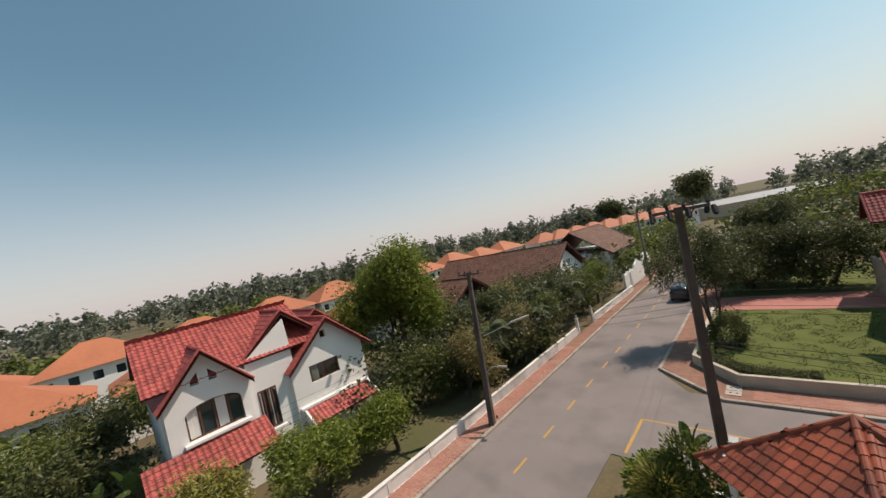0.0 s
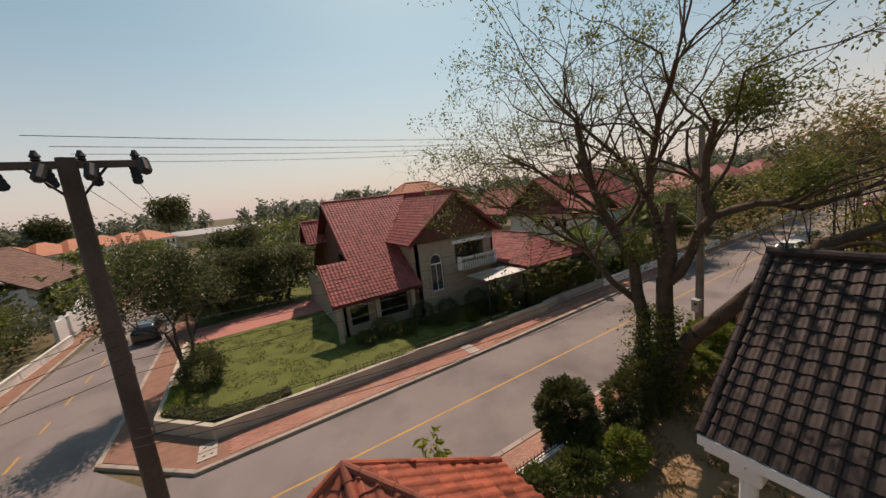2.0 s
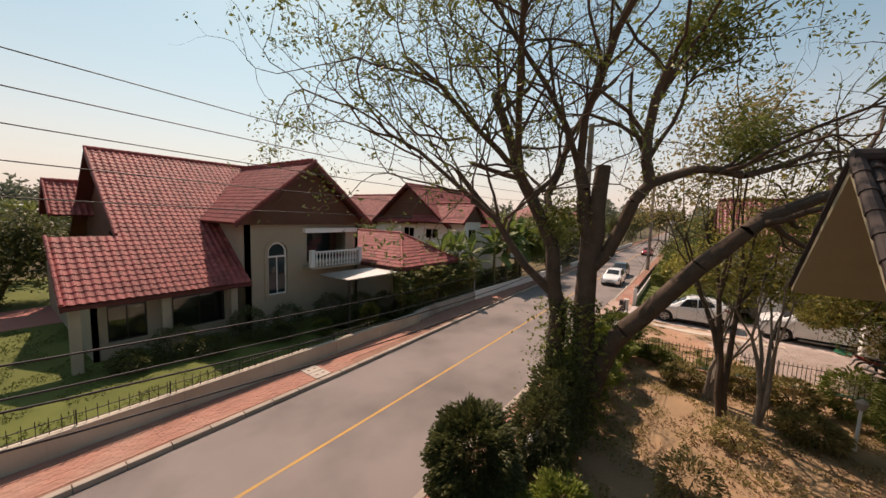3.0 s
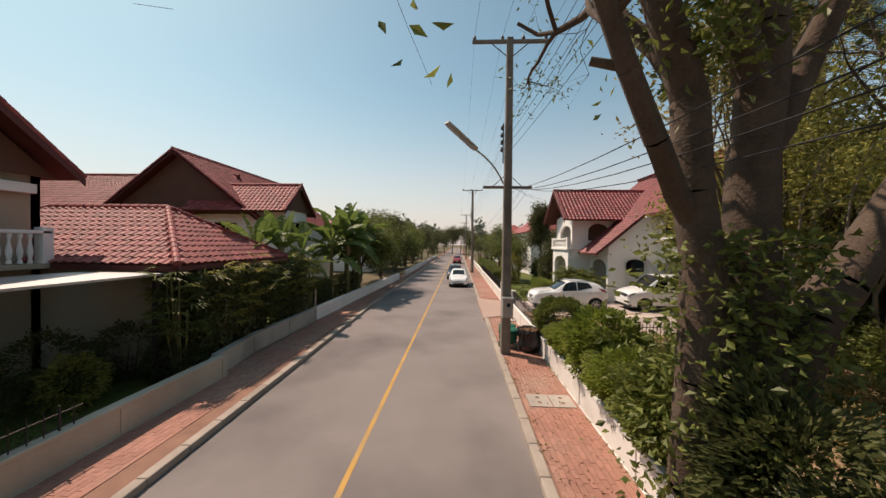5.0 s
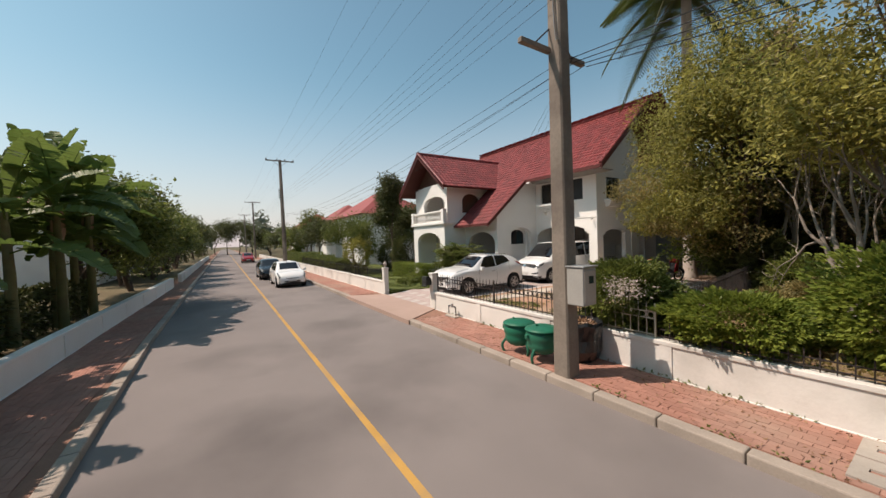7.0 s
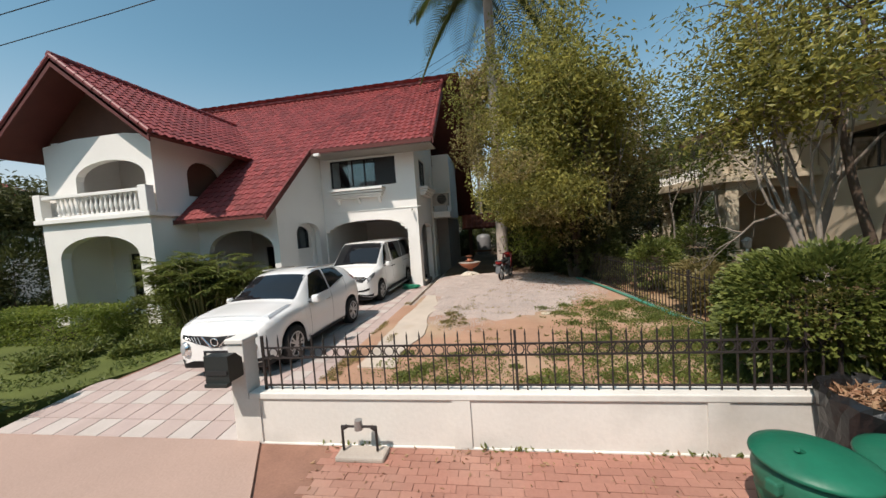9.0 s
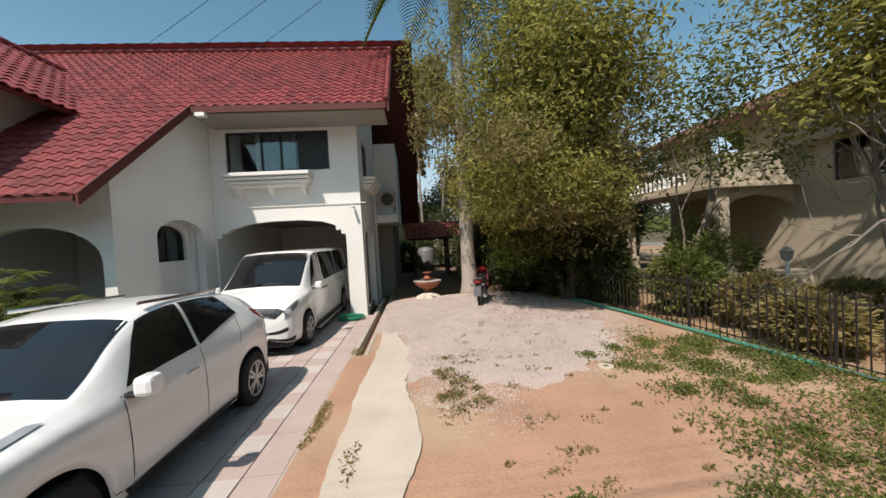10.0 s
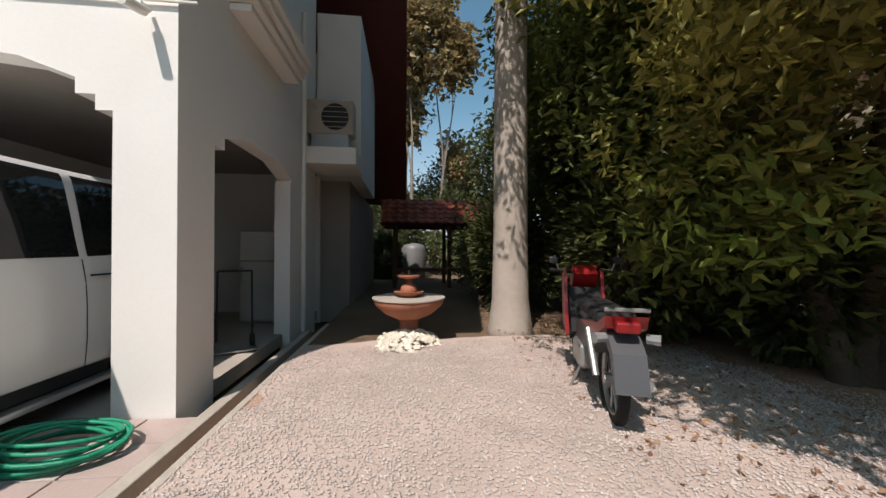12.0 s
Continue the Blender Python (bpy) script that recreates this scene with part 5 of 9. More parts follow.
for x_of, ys in ((lambda y: 29.28 - 0.05 * math.sin(y), np.arange(6.4, 13.3, 0.12)), (lambda y: 28.5 + 0.13 * math.sin(y * 2.1) + 0.25 * (y < 8), np.arange(13.3, 6.4, -0.12))):
    strip += [(x_of(y) + 0.05 * noise.noise(Vector((y * 2.3, x_of(y), 0))) + 0.03 * noise.noise(Vector((y * 9, 1, 0))), y) for y in ys]
structure(slab("concrete_strip", strip, -0.2, YZ + 0.012, mat("pale worn concrete", (0.52, 0.44, 0.365), 0.9, vary=0.2, scale=1.5, dirt=(0.40, 0.29, 0.20), dirt_amount=0.8)), "pale broken concrete path strip", "path")
# open gutter along the drive
gut = structure(new("gutter"), "open concrete gutter beside the drive", "gutter")
part("gutter_floor", box(29.45, 29.82, 0.5, 8.3, -0.1, 0.10), M["soil"], gut)
part("gutter_edge", box(29.72, 29.84, 0.5, 13.3, 0.0, DZ + 0.006, 0.01), M["concrete"], gut)
part("gutter_edge", box(29.40, 29.47, 0.5, 8.2, 0.0, YZ - 0.004, 0.01), M["concrete"], gut)


def gravel_field(name, label, area, count, z, size, material, seed, mound=None, poly=None):
    """Loose stones as small faceted lumps, one object of stuff."""
    rng = np.random.default_rng(seed)
    x = rng.uniform(area[0], area[1], count * 2)
    y = rng.uniform(area[2], area[3], count * 2)
    if poly:
        ra, wd, px, py = rng.uniform(0, 6.28, len(x)), np.abs(rng.normal(0, 0.28, len(x))), x, y
        wob = np.array([noise.noise(Vector((a * 1.3, b * 1.3, seed))) for a, b in zip(x, y)]) * 0.8
        px, py = x + np.cos(ra) * (wd + wob), y + np.sin(ra) * (wd + wob)
        keep = np.array([inside(poly, a, b) for a, b in zip(px, py)])
        x, y = x[keep][:count], y[keep][:count]
    n = len(x)
    base = np.array([(1, 0, 0), (-1, 0, 0), (0, 1, 0), (0, -1, 0), (0, 0, 0.7), (0, 0, -0.7)], float)
    tri = np.array([(0, 2, 4), (2, 1, 4), (1, 3, 4), (3, 0, 4), (2, 0, 5), (1, 2, 5), (3, 1, 5), (0, 3, 5)])
    s = size * rng.uniform(0.4, 1.4, (n, 1, 1)) * rng.uniform(0.6, 1.2, (n, 6, 1))
    a = rng.uniform(0, 6.28, n)
    rot = np.stack([np.stack([np.cos(a), -np.sin(a)], 1), np.stack([np.sin(a), np.cos(a)], 1)], 1)
    v = base[None] * s
    v[:, :, :2] = np.einsum("nij,nkj->nki", rot, v[:, :, :2])
    zz = z if mound is None else mound(x, y)
    v += np.stack([x, y, np.zeros(n) + zz], 1)[:, None]
    f = (np.arange(n)[:, None, None] * 6 + tri[None]).reshape(-1, 3)
    ob = part(name, arrays_mesh(name, v.reshape(-1, 3), f, material), None)
    return tagged(ob, label, name.replace("_", " "), kind="stuff")


# mounded bed of gravel
gx, gy = np.meshgrid(np.linspace(23.2, 29.4, 81), np.linspace(2.0, 10.8, 121))


def mound(x, y):
    rim = np.clip((28.85 - x) / 0.4 + 3 * np.clip((7.0 - y) / 0.5, 0, 1), 0, 1)
    rag = 0.012 * np.sin(x * 5.1 + y * 2.3) * np.cos(y * 4.3) + 0.014 * np.sin(x * 2.3 - y * 1.7 + 1.0) + 0.008 * np.sin(x * 11.0 + y * 3.0) * np.sin(y * 9.0 - x * 4.0)
    return YZ - 0.05 + 0.175 * rim * np.clip(1 - ((x - 26.8) / 3.1) ** 2, 0, 1) * np.clip(1 - ((y - 5.2) / 5.4) ** 2, 0, 1) + rag


gz = mound(gx, gy)
gv = np.stack([gx, gy, gz], -1).reshape(-1, 3)
gi = np.arange(120 * 81).reshape(120, 81)[:, :80]
gf = np.stack([gi, gi + 1, gi + 82, gi + 81], -1).reshape(-1, 4)
structure(part("gravel_bed", arrays_mesh("gravel_bed", gv, gf, M["gravel_bed"], True), None), "mounded bed of pale gravel", "gravel")
GRAVEL = [(23.3, 5), (24.4, 3.0), (27.2, 2.2), (29.4, 2.6), (29.42, 6.7), (28.8, 7.2), (28.5, 9.2), (28.3, 10.6), (27.4, 10.9), (26.6, 10.0), (25.2, 9.1), (23.9, 8.3), (23.0, 7.2)]
gravel_field("gravel", "loose pale crushed gravel in the yard", (22.6, 29.45, 2.2, 11.4), 80000, YZ, 0.0105, M["gravel"], 4, lambda x, y: np.maximum(mound(x, y) + 0.008, YZ - 0.012), GRAVEL)


# ---------------------------------------------------------------- fences
def fence(label, a, b, z0, z1, step=0.165, rings=True, material=None, posts=2.2, group="", curl=True):
    """An iron railing: posts, rails, pointed pickets and a row of rings between the upper rails."""
    mt = material or M["black_iron"]
    e = thing("iron_fence", label, "fence", group, (a[0], a[1], 0), math.degrees(math.atan2(b[1] - a[1], b[0] - a[0])))
    L = math.hypot(b[0] - a[0], b[1] - a[1])
    h = z1 - z0
    for z in (z0 + 0.06, z1 - 0.28, z1 - 0.14) if rings else (z0 + 0.06, z1 - 0.12):
        part("rail", box(0, L, -0.012, 0.012, z - 0.01, z + 0.01), mt, e)
    n = int(L / step)
    bmp = box(-0.008, 0.008, -0.008, 0.008, z0, z1 - 0.03)
    add_tube(bmp, (0, 0, z1 - 0.03), (0, 0, z1 + 0.05), 0.013, 0.001, 4)
    me = bpy.data.meshes.new("picket")
    bmp.to_mesh(me)
    bmp.free()
    me.materials.append(mt)
    if rings:
        v, f = [], []
        for i in range(12):
            t = 2 * math.pi * i / 12
            for r, y in ((0.058, -0.007), (0.070, -0.007), (0.070, 0.007), (0.058, 0.007)):
                v.append((r * math.cos(t), y, r * math.sin(t)))
        for i in range(12):
            for k in range(4):
                f.append((4 * i + k, 4 * i + (k + 1) % 4, 4 * ((i + 1) % 12) + (k + 1) % 4, 4 * ((i + 1) % 12) + k))
        ring = mesh_of("ring", v, f, mt)
    for i in range(n + 1):
        ob = new("picket", me)
        ob.parent, ob.location = e, (i * step, 0, 0)
        if rings and i < n:
            r = new("ring", ring)
            r.parent, r.location = e, ((i + 0.5) * step, 0, z1 - 0.21)
    for i in range(int(L / posts) + 1):
        x = min(i * posts, L)
        part("post", box(x - 0.015, x + 0.015, -0.015, 0.015, z0 - 0.1, z1 + 0.03), mt, e)
    return e


fence("black iron railing with rings on a white wall", (23.0, 14.95), (29.85, 14.95), 0.84, 1.56, posts=3.42, group="street railings")
fence("black iron railing between two yards", (23.05, 3.4), (21.75, 14.8), YZ, 1.5, step=0.14, rings=False, posts=2.4)
fence("pale iron railing with rings on a white wall", (21.6, 14.95), (22.85, 14.95), 0.84, 1.5, material=M["cream_wall"], group="street railings")
fence("dark iron railing behind the hedge", (5.5, 14.95), (21.5, 14.95), 0.84, 1.15, rings=False, group="street railings")
fence("thin dark iron railing on a cream wall", (2.0, 25.57), (15.6, 25.6), 0.81, 1.25, step=0.24, rings=False, group="street railings")
fence("black iron railing on a white wall", (35.6, 14.95), (58, 14.95), 0.84, 1.5, rings=False, group="street railings")


def gate_pier(at, h, finial, label):
    e = thing("gate_pier", label, "gate pier", "gate piers", at)
    part("shaft", box(-0.12, 0.12, -0.13, 0.13, -0.2, h, 0.012), M["white_wall"], e)
    part("cap", box(-0.145, 0.145, -0.155, 0.155, h, h + 0.07, 0.015), M["white_wall"], e)
    if finial:
        f = lathe([(0.09, 0), (0.05, 0.06), (0.10, 0.14), (0.12, 0.2), (0.06, 0.27), (0.02, 0.33), (0.005, 0.38)], 14)
        ob = part("finial", f, M["concrete"], e)
        ob.location = (0, 0, h + 0.08)
    return e


gate_pier((30.17, 14.93, 0.1), 1.42, False, "white plastered gate pier with a letter box")
gate_pier((35.15, 14.93, 0.1), 1.38, True, "white plastered gate pier with an urn finial")
gate_pier((-15.7, 33.9, 0.1), 1.5, True, "white gate pier beside the side street")
gate_pier((-15.6, 37.6, 0.1), 1.5, True, "white gate pier beside the side street")
mb = thing("letter_box", "dark green metal letter box on a gate pier", "letter box", at=(30.2, 15.24, 1.12))
mb.scale = (0.82, 0.82, 0.82)
M["box_green"] = mat("dark green metal", (0.022, 0.026, 0.025), 0.4, vary=0.25, spec=0.5)
b = panel([(-0.15, 0), (0.15, 0), (0.15, 0.30), (0.02, 0.42), (-0.15, 0.42)], [], 0.42, lambda u, v, w: (w - 0.21, -u, v))
part("casing", b, M["box_green"], mb)
part("flap", box(-0.19, 0.19, 0.152, 0.165, 0.12, 0.2, 0.004), M["frame_dark"], mb)
part("tray", box(-0.2, 0.2, 0.1, 0.2, -0.06, -0.002, 0.006), M["box_green"], mb)

# stand pipe with water meter
wm = thing("water_meter", "water meter on a stand pipe over a concrete pad", "water meter", at=(28.4, 15.25, 0.12))
wm.scale = (0.85, 0.85, 0.85)
part("pad", box(-0.40, 0.34, -0.14, 0.16, 0, 0.09, 0.03), M["concrete"], wm)
for x in (-0.26, 0.26):
    part("riser", tube((x, 0, 0.1), (x, 0, 0.46), 0.02, sides=8), M["black_iron"], wm)
    part("elbow", tube((x, 0, 0.42), (x * 0.72, 0, 0.46), 0.03, sides=8), M["black_iron"], wm)
part("pipe", tube((-0.27, 0, 0.46), (0.27, 0, 0.46), 0.018, sides=8), M["black_iron"], wm)
part("meter_body", tube((0, 0, 0.42), (0, 0, 0.56), 0.065, 0.055, 14), M["steel"], wm)


# bins made of old tyres
def tyre_bin(at, turn, label):
    e = thing("waste_bin", label, "bin", "bins by the pole", at, turn)
    e.scale = (0.98, 0.98, 0.98)
    body = lathe([(0.10, 0.20), (0.24, 0.22), (0.33, 0.30), (0.36, 0.42), (0.345, 0.46), (0.375, 0.52), (0.38, 0.62), (0.35, 0.70), (0.33, 0.72)], 28)
    part("body", body, M["green_plastic"], e, smooth=True)
    lid = lathe([(0.37, 0.72), (0.40, 0.735), (0.39, 0.76), (0.30, 0.80), (0.12, 0.83), (0.01, 0.835)], 28)
    part("lid", lid, M["green_plastic"], e, smooth=True)
    part("knob", tube((0.1, 0, 0.82), (0.16, 0, 0.86), 0.025, 0.02, 8), M["green_plastic"], e)
    for i in range(3):
        t = 2 * math.pi * i / 3 + 0.4
        c, s = math.cos(t), math.sin(t)
        bm = bmesh.new()
        prev = None
        for k in range(7):
            u = k / 6
            r = 0.24 + 0.16 * math.sin(u * math.pi * 0.5)
            p = Vector((c * (0.30 + 0.13 * math.sin(u * 2.6)), s * (0.30 + 0.13 * math.sin(u * 2.6)), 0.36 * (1 - u)))
            if prev is not None:
                add_tube(bm, prev, p, 0.032, 0.032, 6)
            prev = p
        part("leg", bm, M["green_plastic"], e)
    for sgn in (-1, 1):
        part("ear", box(sgn * 0.39 - 0.05, sgn * 0.39 + 0.05, -0.05, 0.05, 0.55, 0.66, 0.02), M["green_plastic"], e)
    return e


tyre_bin((24.2, 16.12, 0.12), 20, "green lidded waste bin made from old tyres")
tyre_bin((23.45, 16.15, 0.12), 75, "green lidded waste bin made from old tyres")
# black bag basket with leaves
bag = thing("rubbish_bag", "open black plastic rubbish bag full of dry leaves", "rubbish bag", at=(23.0, 15.4, 0.12))
bag.scale = (K, K, K)
prof = [(0.26, 0.0), (0.34, 0.08), (0.39, 0.25), (0.38, 0.45), (0.41, 0.62), (0.43, 0.74), (0.40, 0.80), (0.35, 0.76), (0.33, 0.66)]
me = lathe(prof, 40)
for v in me.vertices:
    k = 1 + 0.09 * noise.noise(Vector((v.co.x * 7, v.co.y * 7, v.co.z * 5))) + 0.05 * noise.noise(Vector(v.co) * 16)
    v.co.x *= k
    v.co.y *= k
    v.co.z += 0.06 * noise.noise(Vector((v.co.x * 6, v.co.y * 6, 3))) * (v.co.z > 0.5)
part("bag", me, M["black_plastic"], bag)
rng = np.random.default_rng(2)
a, r = rng.uniform(0, 6.28, 700), 0.34 * np.sqrt(rng.uniform(0, 1, 700))
leaf_cloud("leaf_litter", np.stack([r * np.cos(a), r * np.sin(a), 0.66 + 0.12 * (1 - r / 0.34) + rng.normal(size=700) * 0.02], 1), 0.09, M["dry_leaf"], bag, 0.4, 0.0, 3)


def coil(name, label, cat, at, turns, r, mater, rad=0.012, seed=1, flat=0.015):
    """A loose coil of hose."""
    rng = np.random.default_rng(seed)
    segs, prev = [], None
    for i in range(turns * 20):
        t = 2 * math.pi * i / 20
        k = r * (1 + 0.16 * math.sin(t * 0.37 + seed) + 0.1 * math.sin(t * 1.13))
        p = np.array([k * math.cos(t) * 1.25 + 0.03 * math.sin(t * 0.7), k * math.sin(t) * 0.85, 0.02 + flat * i / 20 * (1 + 0.4 * math.sin(t * 0.9))])
        if prev is not None:
            segs.append((prev, p, rad, rad))
        prev = p
    v, f = limb_tubes(segs, 6)
    ob = part(name, arrays_mesh(name, v, f, mater, True), None)
    ob.location = at
    return tagged(ob, label, cat)


coil("garden_hose", "coiled green garden hose at the foot of a pillar", "hose", (30.45, 4.3, DZ), 10, 0.29, M["hose"], 0.014, 3)


def run_pipe(name, label, cat, pts, rad, mater, sides=8):
    segs = [(np.array(a, float), np.array(b, float), rad, rad) for a, b in zip(pts, pts[1:])]
    v, f = limb_tubes(segs, sides)
    ob = part(name, arrays_mesh(name, v, f, mater, True), None)
    return tagged(ob, label, cat)


M["pvc_green"] = mat("faded green pipe", (0.06, 0.24, 0.17), 0.5, vary=0.2, dirt=(0.2, 0.22, 0.16))
M["pvc_blue"] = mat("faded blue-green water pipe", (0.10, 0.20, 0.19), 0.5, vary=0.25, dirt=(0.2, 0.2, 0.16))
run_pipe("garden_pipe", "faded green pipe lying along the fence", "pipe", [(23.35, 4.4, YZ + 0.03), (22.95, 6.6, YZ + 0.04), (22.72, 8.4, YZ + 0.03), (22.5, 10.6, YZ + 0.03)], 0.038, M["pvc_green"])
run_pipe("garden_pipe", "thin blue-green pipe lying along the fence", "pipe", [(23.2, 4.4, YZ + 0.02), (22.83, 6.7, YZ + 0.02), (22.6, 8.4, YZ + 0.02), (22.3, 11.4, YZ + 0.02)], 0.024, M["pvc_blue"])

# drain cap in the soil
dc = thing("drain_cap", "round cream drain cap in sandy soil", "drain cap", at=(25.38, 9.83, YZ - 0.015))
part("rim", lathe([(0.12, 0), (0.12, 0.03), (0.10, 0.035), (0.05, 0.035), (0.05, 0.01)], 18), M["cream"], dc)
part("plug", tube((0, 0, 0.0), (0, 0, 0.02), 0.048, 0.048, 12), M["rubber"], dc)

# fountain
ft = thing("garden_fountain", "terracotta two-tier garden fountain on white pebbles", "fountain", at=(27.95, 1.9, YZ + 0.02))
ft.scale = (0.88, 0.88, 0.88)
part("pedestal", lathe([(0.26, 0), (0.24, 0.06), (0.17, 0.12), (0.16, 0.3), (0.2, 0.38)], 20), M["terracotta"], ft, smooth=True)
part("bowl", lathe([(0.18, 0.36), (0.40, 0.46), (0.56, 0.60), (0.60, 0.70), (0.585, 0.72), (0.54, 0.66), (0.3, 0.62), (0.05, 0.62)], 32), M["terracotta"], ft, smooth=True)
part("bowl_rim", lathe([(0.585, 0.705), (0.615, 0.715), (0.615, 0.735), (0.585, 0.735)], 32), M["concrete"], ft)
part("shell", lathe([(0.08, 0.6), (0.1, 0.72), (0.24, 0.80), (0.26, 0.83), (0.22, 0.83), (0.06, 0.8)], 12), M["terracotta"], ft)
part("stem", lathe([(0.12, 0.76), (0.15, 0.84), (0.12, 0.93), (0.05, 0.97), (0.06, 1.05)], 16), M["terracotta"], ft, "orange-red clay ball", True)
part("top_dish", lathe([(0.04, 1.03), (0.18, 1.06), (0.22, 1.1), (0.18, 1.11), (0.03, 1.08), (0.02, 1.18)], 16), M["terracotta"], ft, smooth=True)
M["garden_soil"] = mat("dry leafy garden soil", (0.33, 0.22, 0.13), 0.95, vary=0.35, scale=0.7, fine=25, bump=0.4, dirt=(0.17, 0.13, 0.07), dirt_amount=0.8)
M["white_stone"] = mat("white pebbles", (0.66, 0.60, 0.50), 0.8, vary=0.2, per="island")
gravel_field("pebbles", "heap of white pebbles round a fountain", (27.5, 28.4, 1.5, 2.7), 500, YZ, 0.05, M["white_stone"], 6, lambda x, y: YZ + 0.03 + 0.16 * np.clip(1 - ((x - 27.95) / 0.45) ** 2 - ((y - 2.1) / 0.6) ** 2, 0, 1), [(27.95 + 0.45 * math.cos(i), 2.1 + 0.58 * math.sin(i)) for i in np.linspace(0, 6.2, 14)])

# outdoor unit of an air conditioner on the ledge
ac = thing("air_conditioner", "dusty beige outdoor air conditioner on a ledge", "air conditioner", at=(29.58, -0.4, 3.84))
ac.scale = (K, K, K)
M["ac_beige"] = mat("dusty beige enamel", (0.45, 0.40, 0.33), 0.55, vary=0.15, dirt=(0.25, 0.2, 0.15))
part("bracket", box(-0.32, 0.32, -0.14, 0.14, 0.0, 0.3, 0.0), M["steel"], ac)
part("casing", box(-0.42, 0.42, -0.16, 0.16, 0.3, 0.92, 0.02), M["ac_beige"], ac)
part("fan_grille", panel([(0.24 * math.cos(2 * math.pi * i / 24) - 0.1, 0.61 + 0.24 * math.sin(2 * math.pi * i / 24)) for i in range(24)], [], 0.012, lambda u, v, w: (u, 0.162 + w, v)), M["frame_dark"], ac)
for i in range(5):
    part("grille_bar", box(-0.33, 0.13, 0.176, 0.184, 0.42 + 0.09 * i, 0.43 + 0.09 * i), M["ac_beige"], ac)
part("badge", box(0.22, 0.34, 0.161, 0.167, 0.72, 0.84), M["concrete"], ac)
cc = thing("security_camera", "small white security camera on a wall", "camera", at=(30.25, 3.78, 3.78))
part("arm", tube((0, 0, 0.1), (0, 0.12, 0.1), 0.02, sides=8), M["white"], cc)
part("barrel", tube((0, 0.06, 0.06), (0.03, 0.26, 0.02), 0.045, sides=12), M["white"], cc)
fr = thing("fridge", "old white two-door fridge in the carport", "fridge", at=(30.95, -0.6, 0.297))
fr.scale = (K, K, K)
M["enamel"] = mat("yellowed white enamel", (0.55, 0.52, 0.46), 0.45, vary=0.08)
part("body", box(-0.32, 0.32, -0.32, 0.28, 0, 1.62, 0.02), M["enamel"], fr)
part("lower_door", box(-0.32, 0.32, 0.285, 0.34, 0.04, 1.08, 0.015), M["enamel"], fr)
part("upper_door", box(-0.32, 0.32, 0.285, 0.34, 1.1, 1.61, 0.015), M["enamel"], fr)
part("handle", box(0.26, 0.29, 0.34, 0.375, 0.7, 1.0, 0.008), M["steel"], fr)
tr = thing("hand_trolley", "black folding hand trolley in the carport", "trolley", at=(30.55, 1.6, 0.297), turn=25)
tr.scale = (K, K, K)
for x in (-0.2, 0.2):
    part("rail", tube((x, 0, 0.1), (x, -0.25, 1.0), 0.015, sides=6), M["black_iron"], tr)
    part("wheel", tube((x - 0.03 + 0.06 * (x > 0), 0.02, 0.09), (x + 0.03 + 0.06 * (x > 0), 0.02, 0.09), 0.09, sides=16), M["rubber"], tr)
part("handle", tube((-0.2, -0.25, 1.0), (0.2, -0.25, 1.0), 0.015, sides=6), M["black_iron"], tr)
part("plate", box(-0.24, 0.24, 0.0, 0.3, 0.02, 0.04), M["steel"], tr)

# thatched-looking tiled shelter behind the villa
sh = thing("garden_shelter", "open timber shelter with rusty tiled roof behind the villa", "shelter")
roof_slope(sh, (28.9, -5.2, 2.75), (-1, 0, 0), (0, -1, 0.85), rect(0, 4.8, 0, 1.6), M["tile_orange"], w=0.35, h=0.3)
roof_slope(sh, (24.1, -7.6, 2.75), (1, 0, 0), (0, 1, 0.85), rect(0, 4.8, 0, 1.6), M["tile_orange"], w=0.35, h=0.3)
for x in (24.6, 26.4, 28.4):
    for y in (-5.5, -7.3):
        part("post", box(x - 0.07, x + 0.07, y - 0.07, y + 0.07, 0.3, 3.0), M["brown_wood"], sh)
part("rail", box(24.6, 28.4, -5.55, -5.48, 1.0, 1.12), M["brown_wood"], sh)
M["tank_grey"] = mat("dull grey tank steel", (0.20, 0.20, 0.20), 0.5, metal=0.2, vary=0.2)
wt = thing("water_tank", "grey steel water tank beyond the shelter", "water tank", at=(27.6, -10.5, 0.35))
part("tank", lathe([(0.55, 0.0), (0.6, 0.2), (0.6, 1.5), (0.5, 1.7), (0.1, 1.8)], 20), M["tank_grey"], wt, smooth=True)

# motorcycle
mc = thing("motorcycle", "red and grey motorcycle with black tyres parked on bare soil", "motorcycle", at=(26.22, 3.95, YZ + 0.06), turn=252)
mc.scale = (K * 0.94, K * 0.94, K * 0.94)
M["bike_red"] = mat("red gloss plastic", (0.24, 0.010, 0.010), 0.3, vary=0.1, spec=0.6, bump=0)
M["lamp_plain"] = mat("pale headlamp glass", (0.22, 0.22, 0.22), 0.15, vary=0.1, bump=0, spec=0.6)
M["bike_grey"] = mat("dark grey plastic", (0.07, 0.07, 0.075), 0.45, vary=0.1, spec=0.6, bump=0)


def ring_mesh(R, r, n=24, k=8):
    v, f = [], []
    for i in range(n):
        t = 2 * math.pi * i / n
        for j in range(k):
            s = 2 * math.pi * j / k
            v.append(((R + r * math.cos(s)) * math.cos(t), r * math.sin(s) * 0.9, (R + r * math.cos(s)) * math.sin(t)))
    for i in range(n):
        for j in range(k):
            f.append((i * k + j, ((i + 1) % n) * k + j, ((i + 1) % n) * k + (j + 1) % k, i * k + (j + 1) % k))
    return mesh_of("ring", v, f, smooth=True)


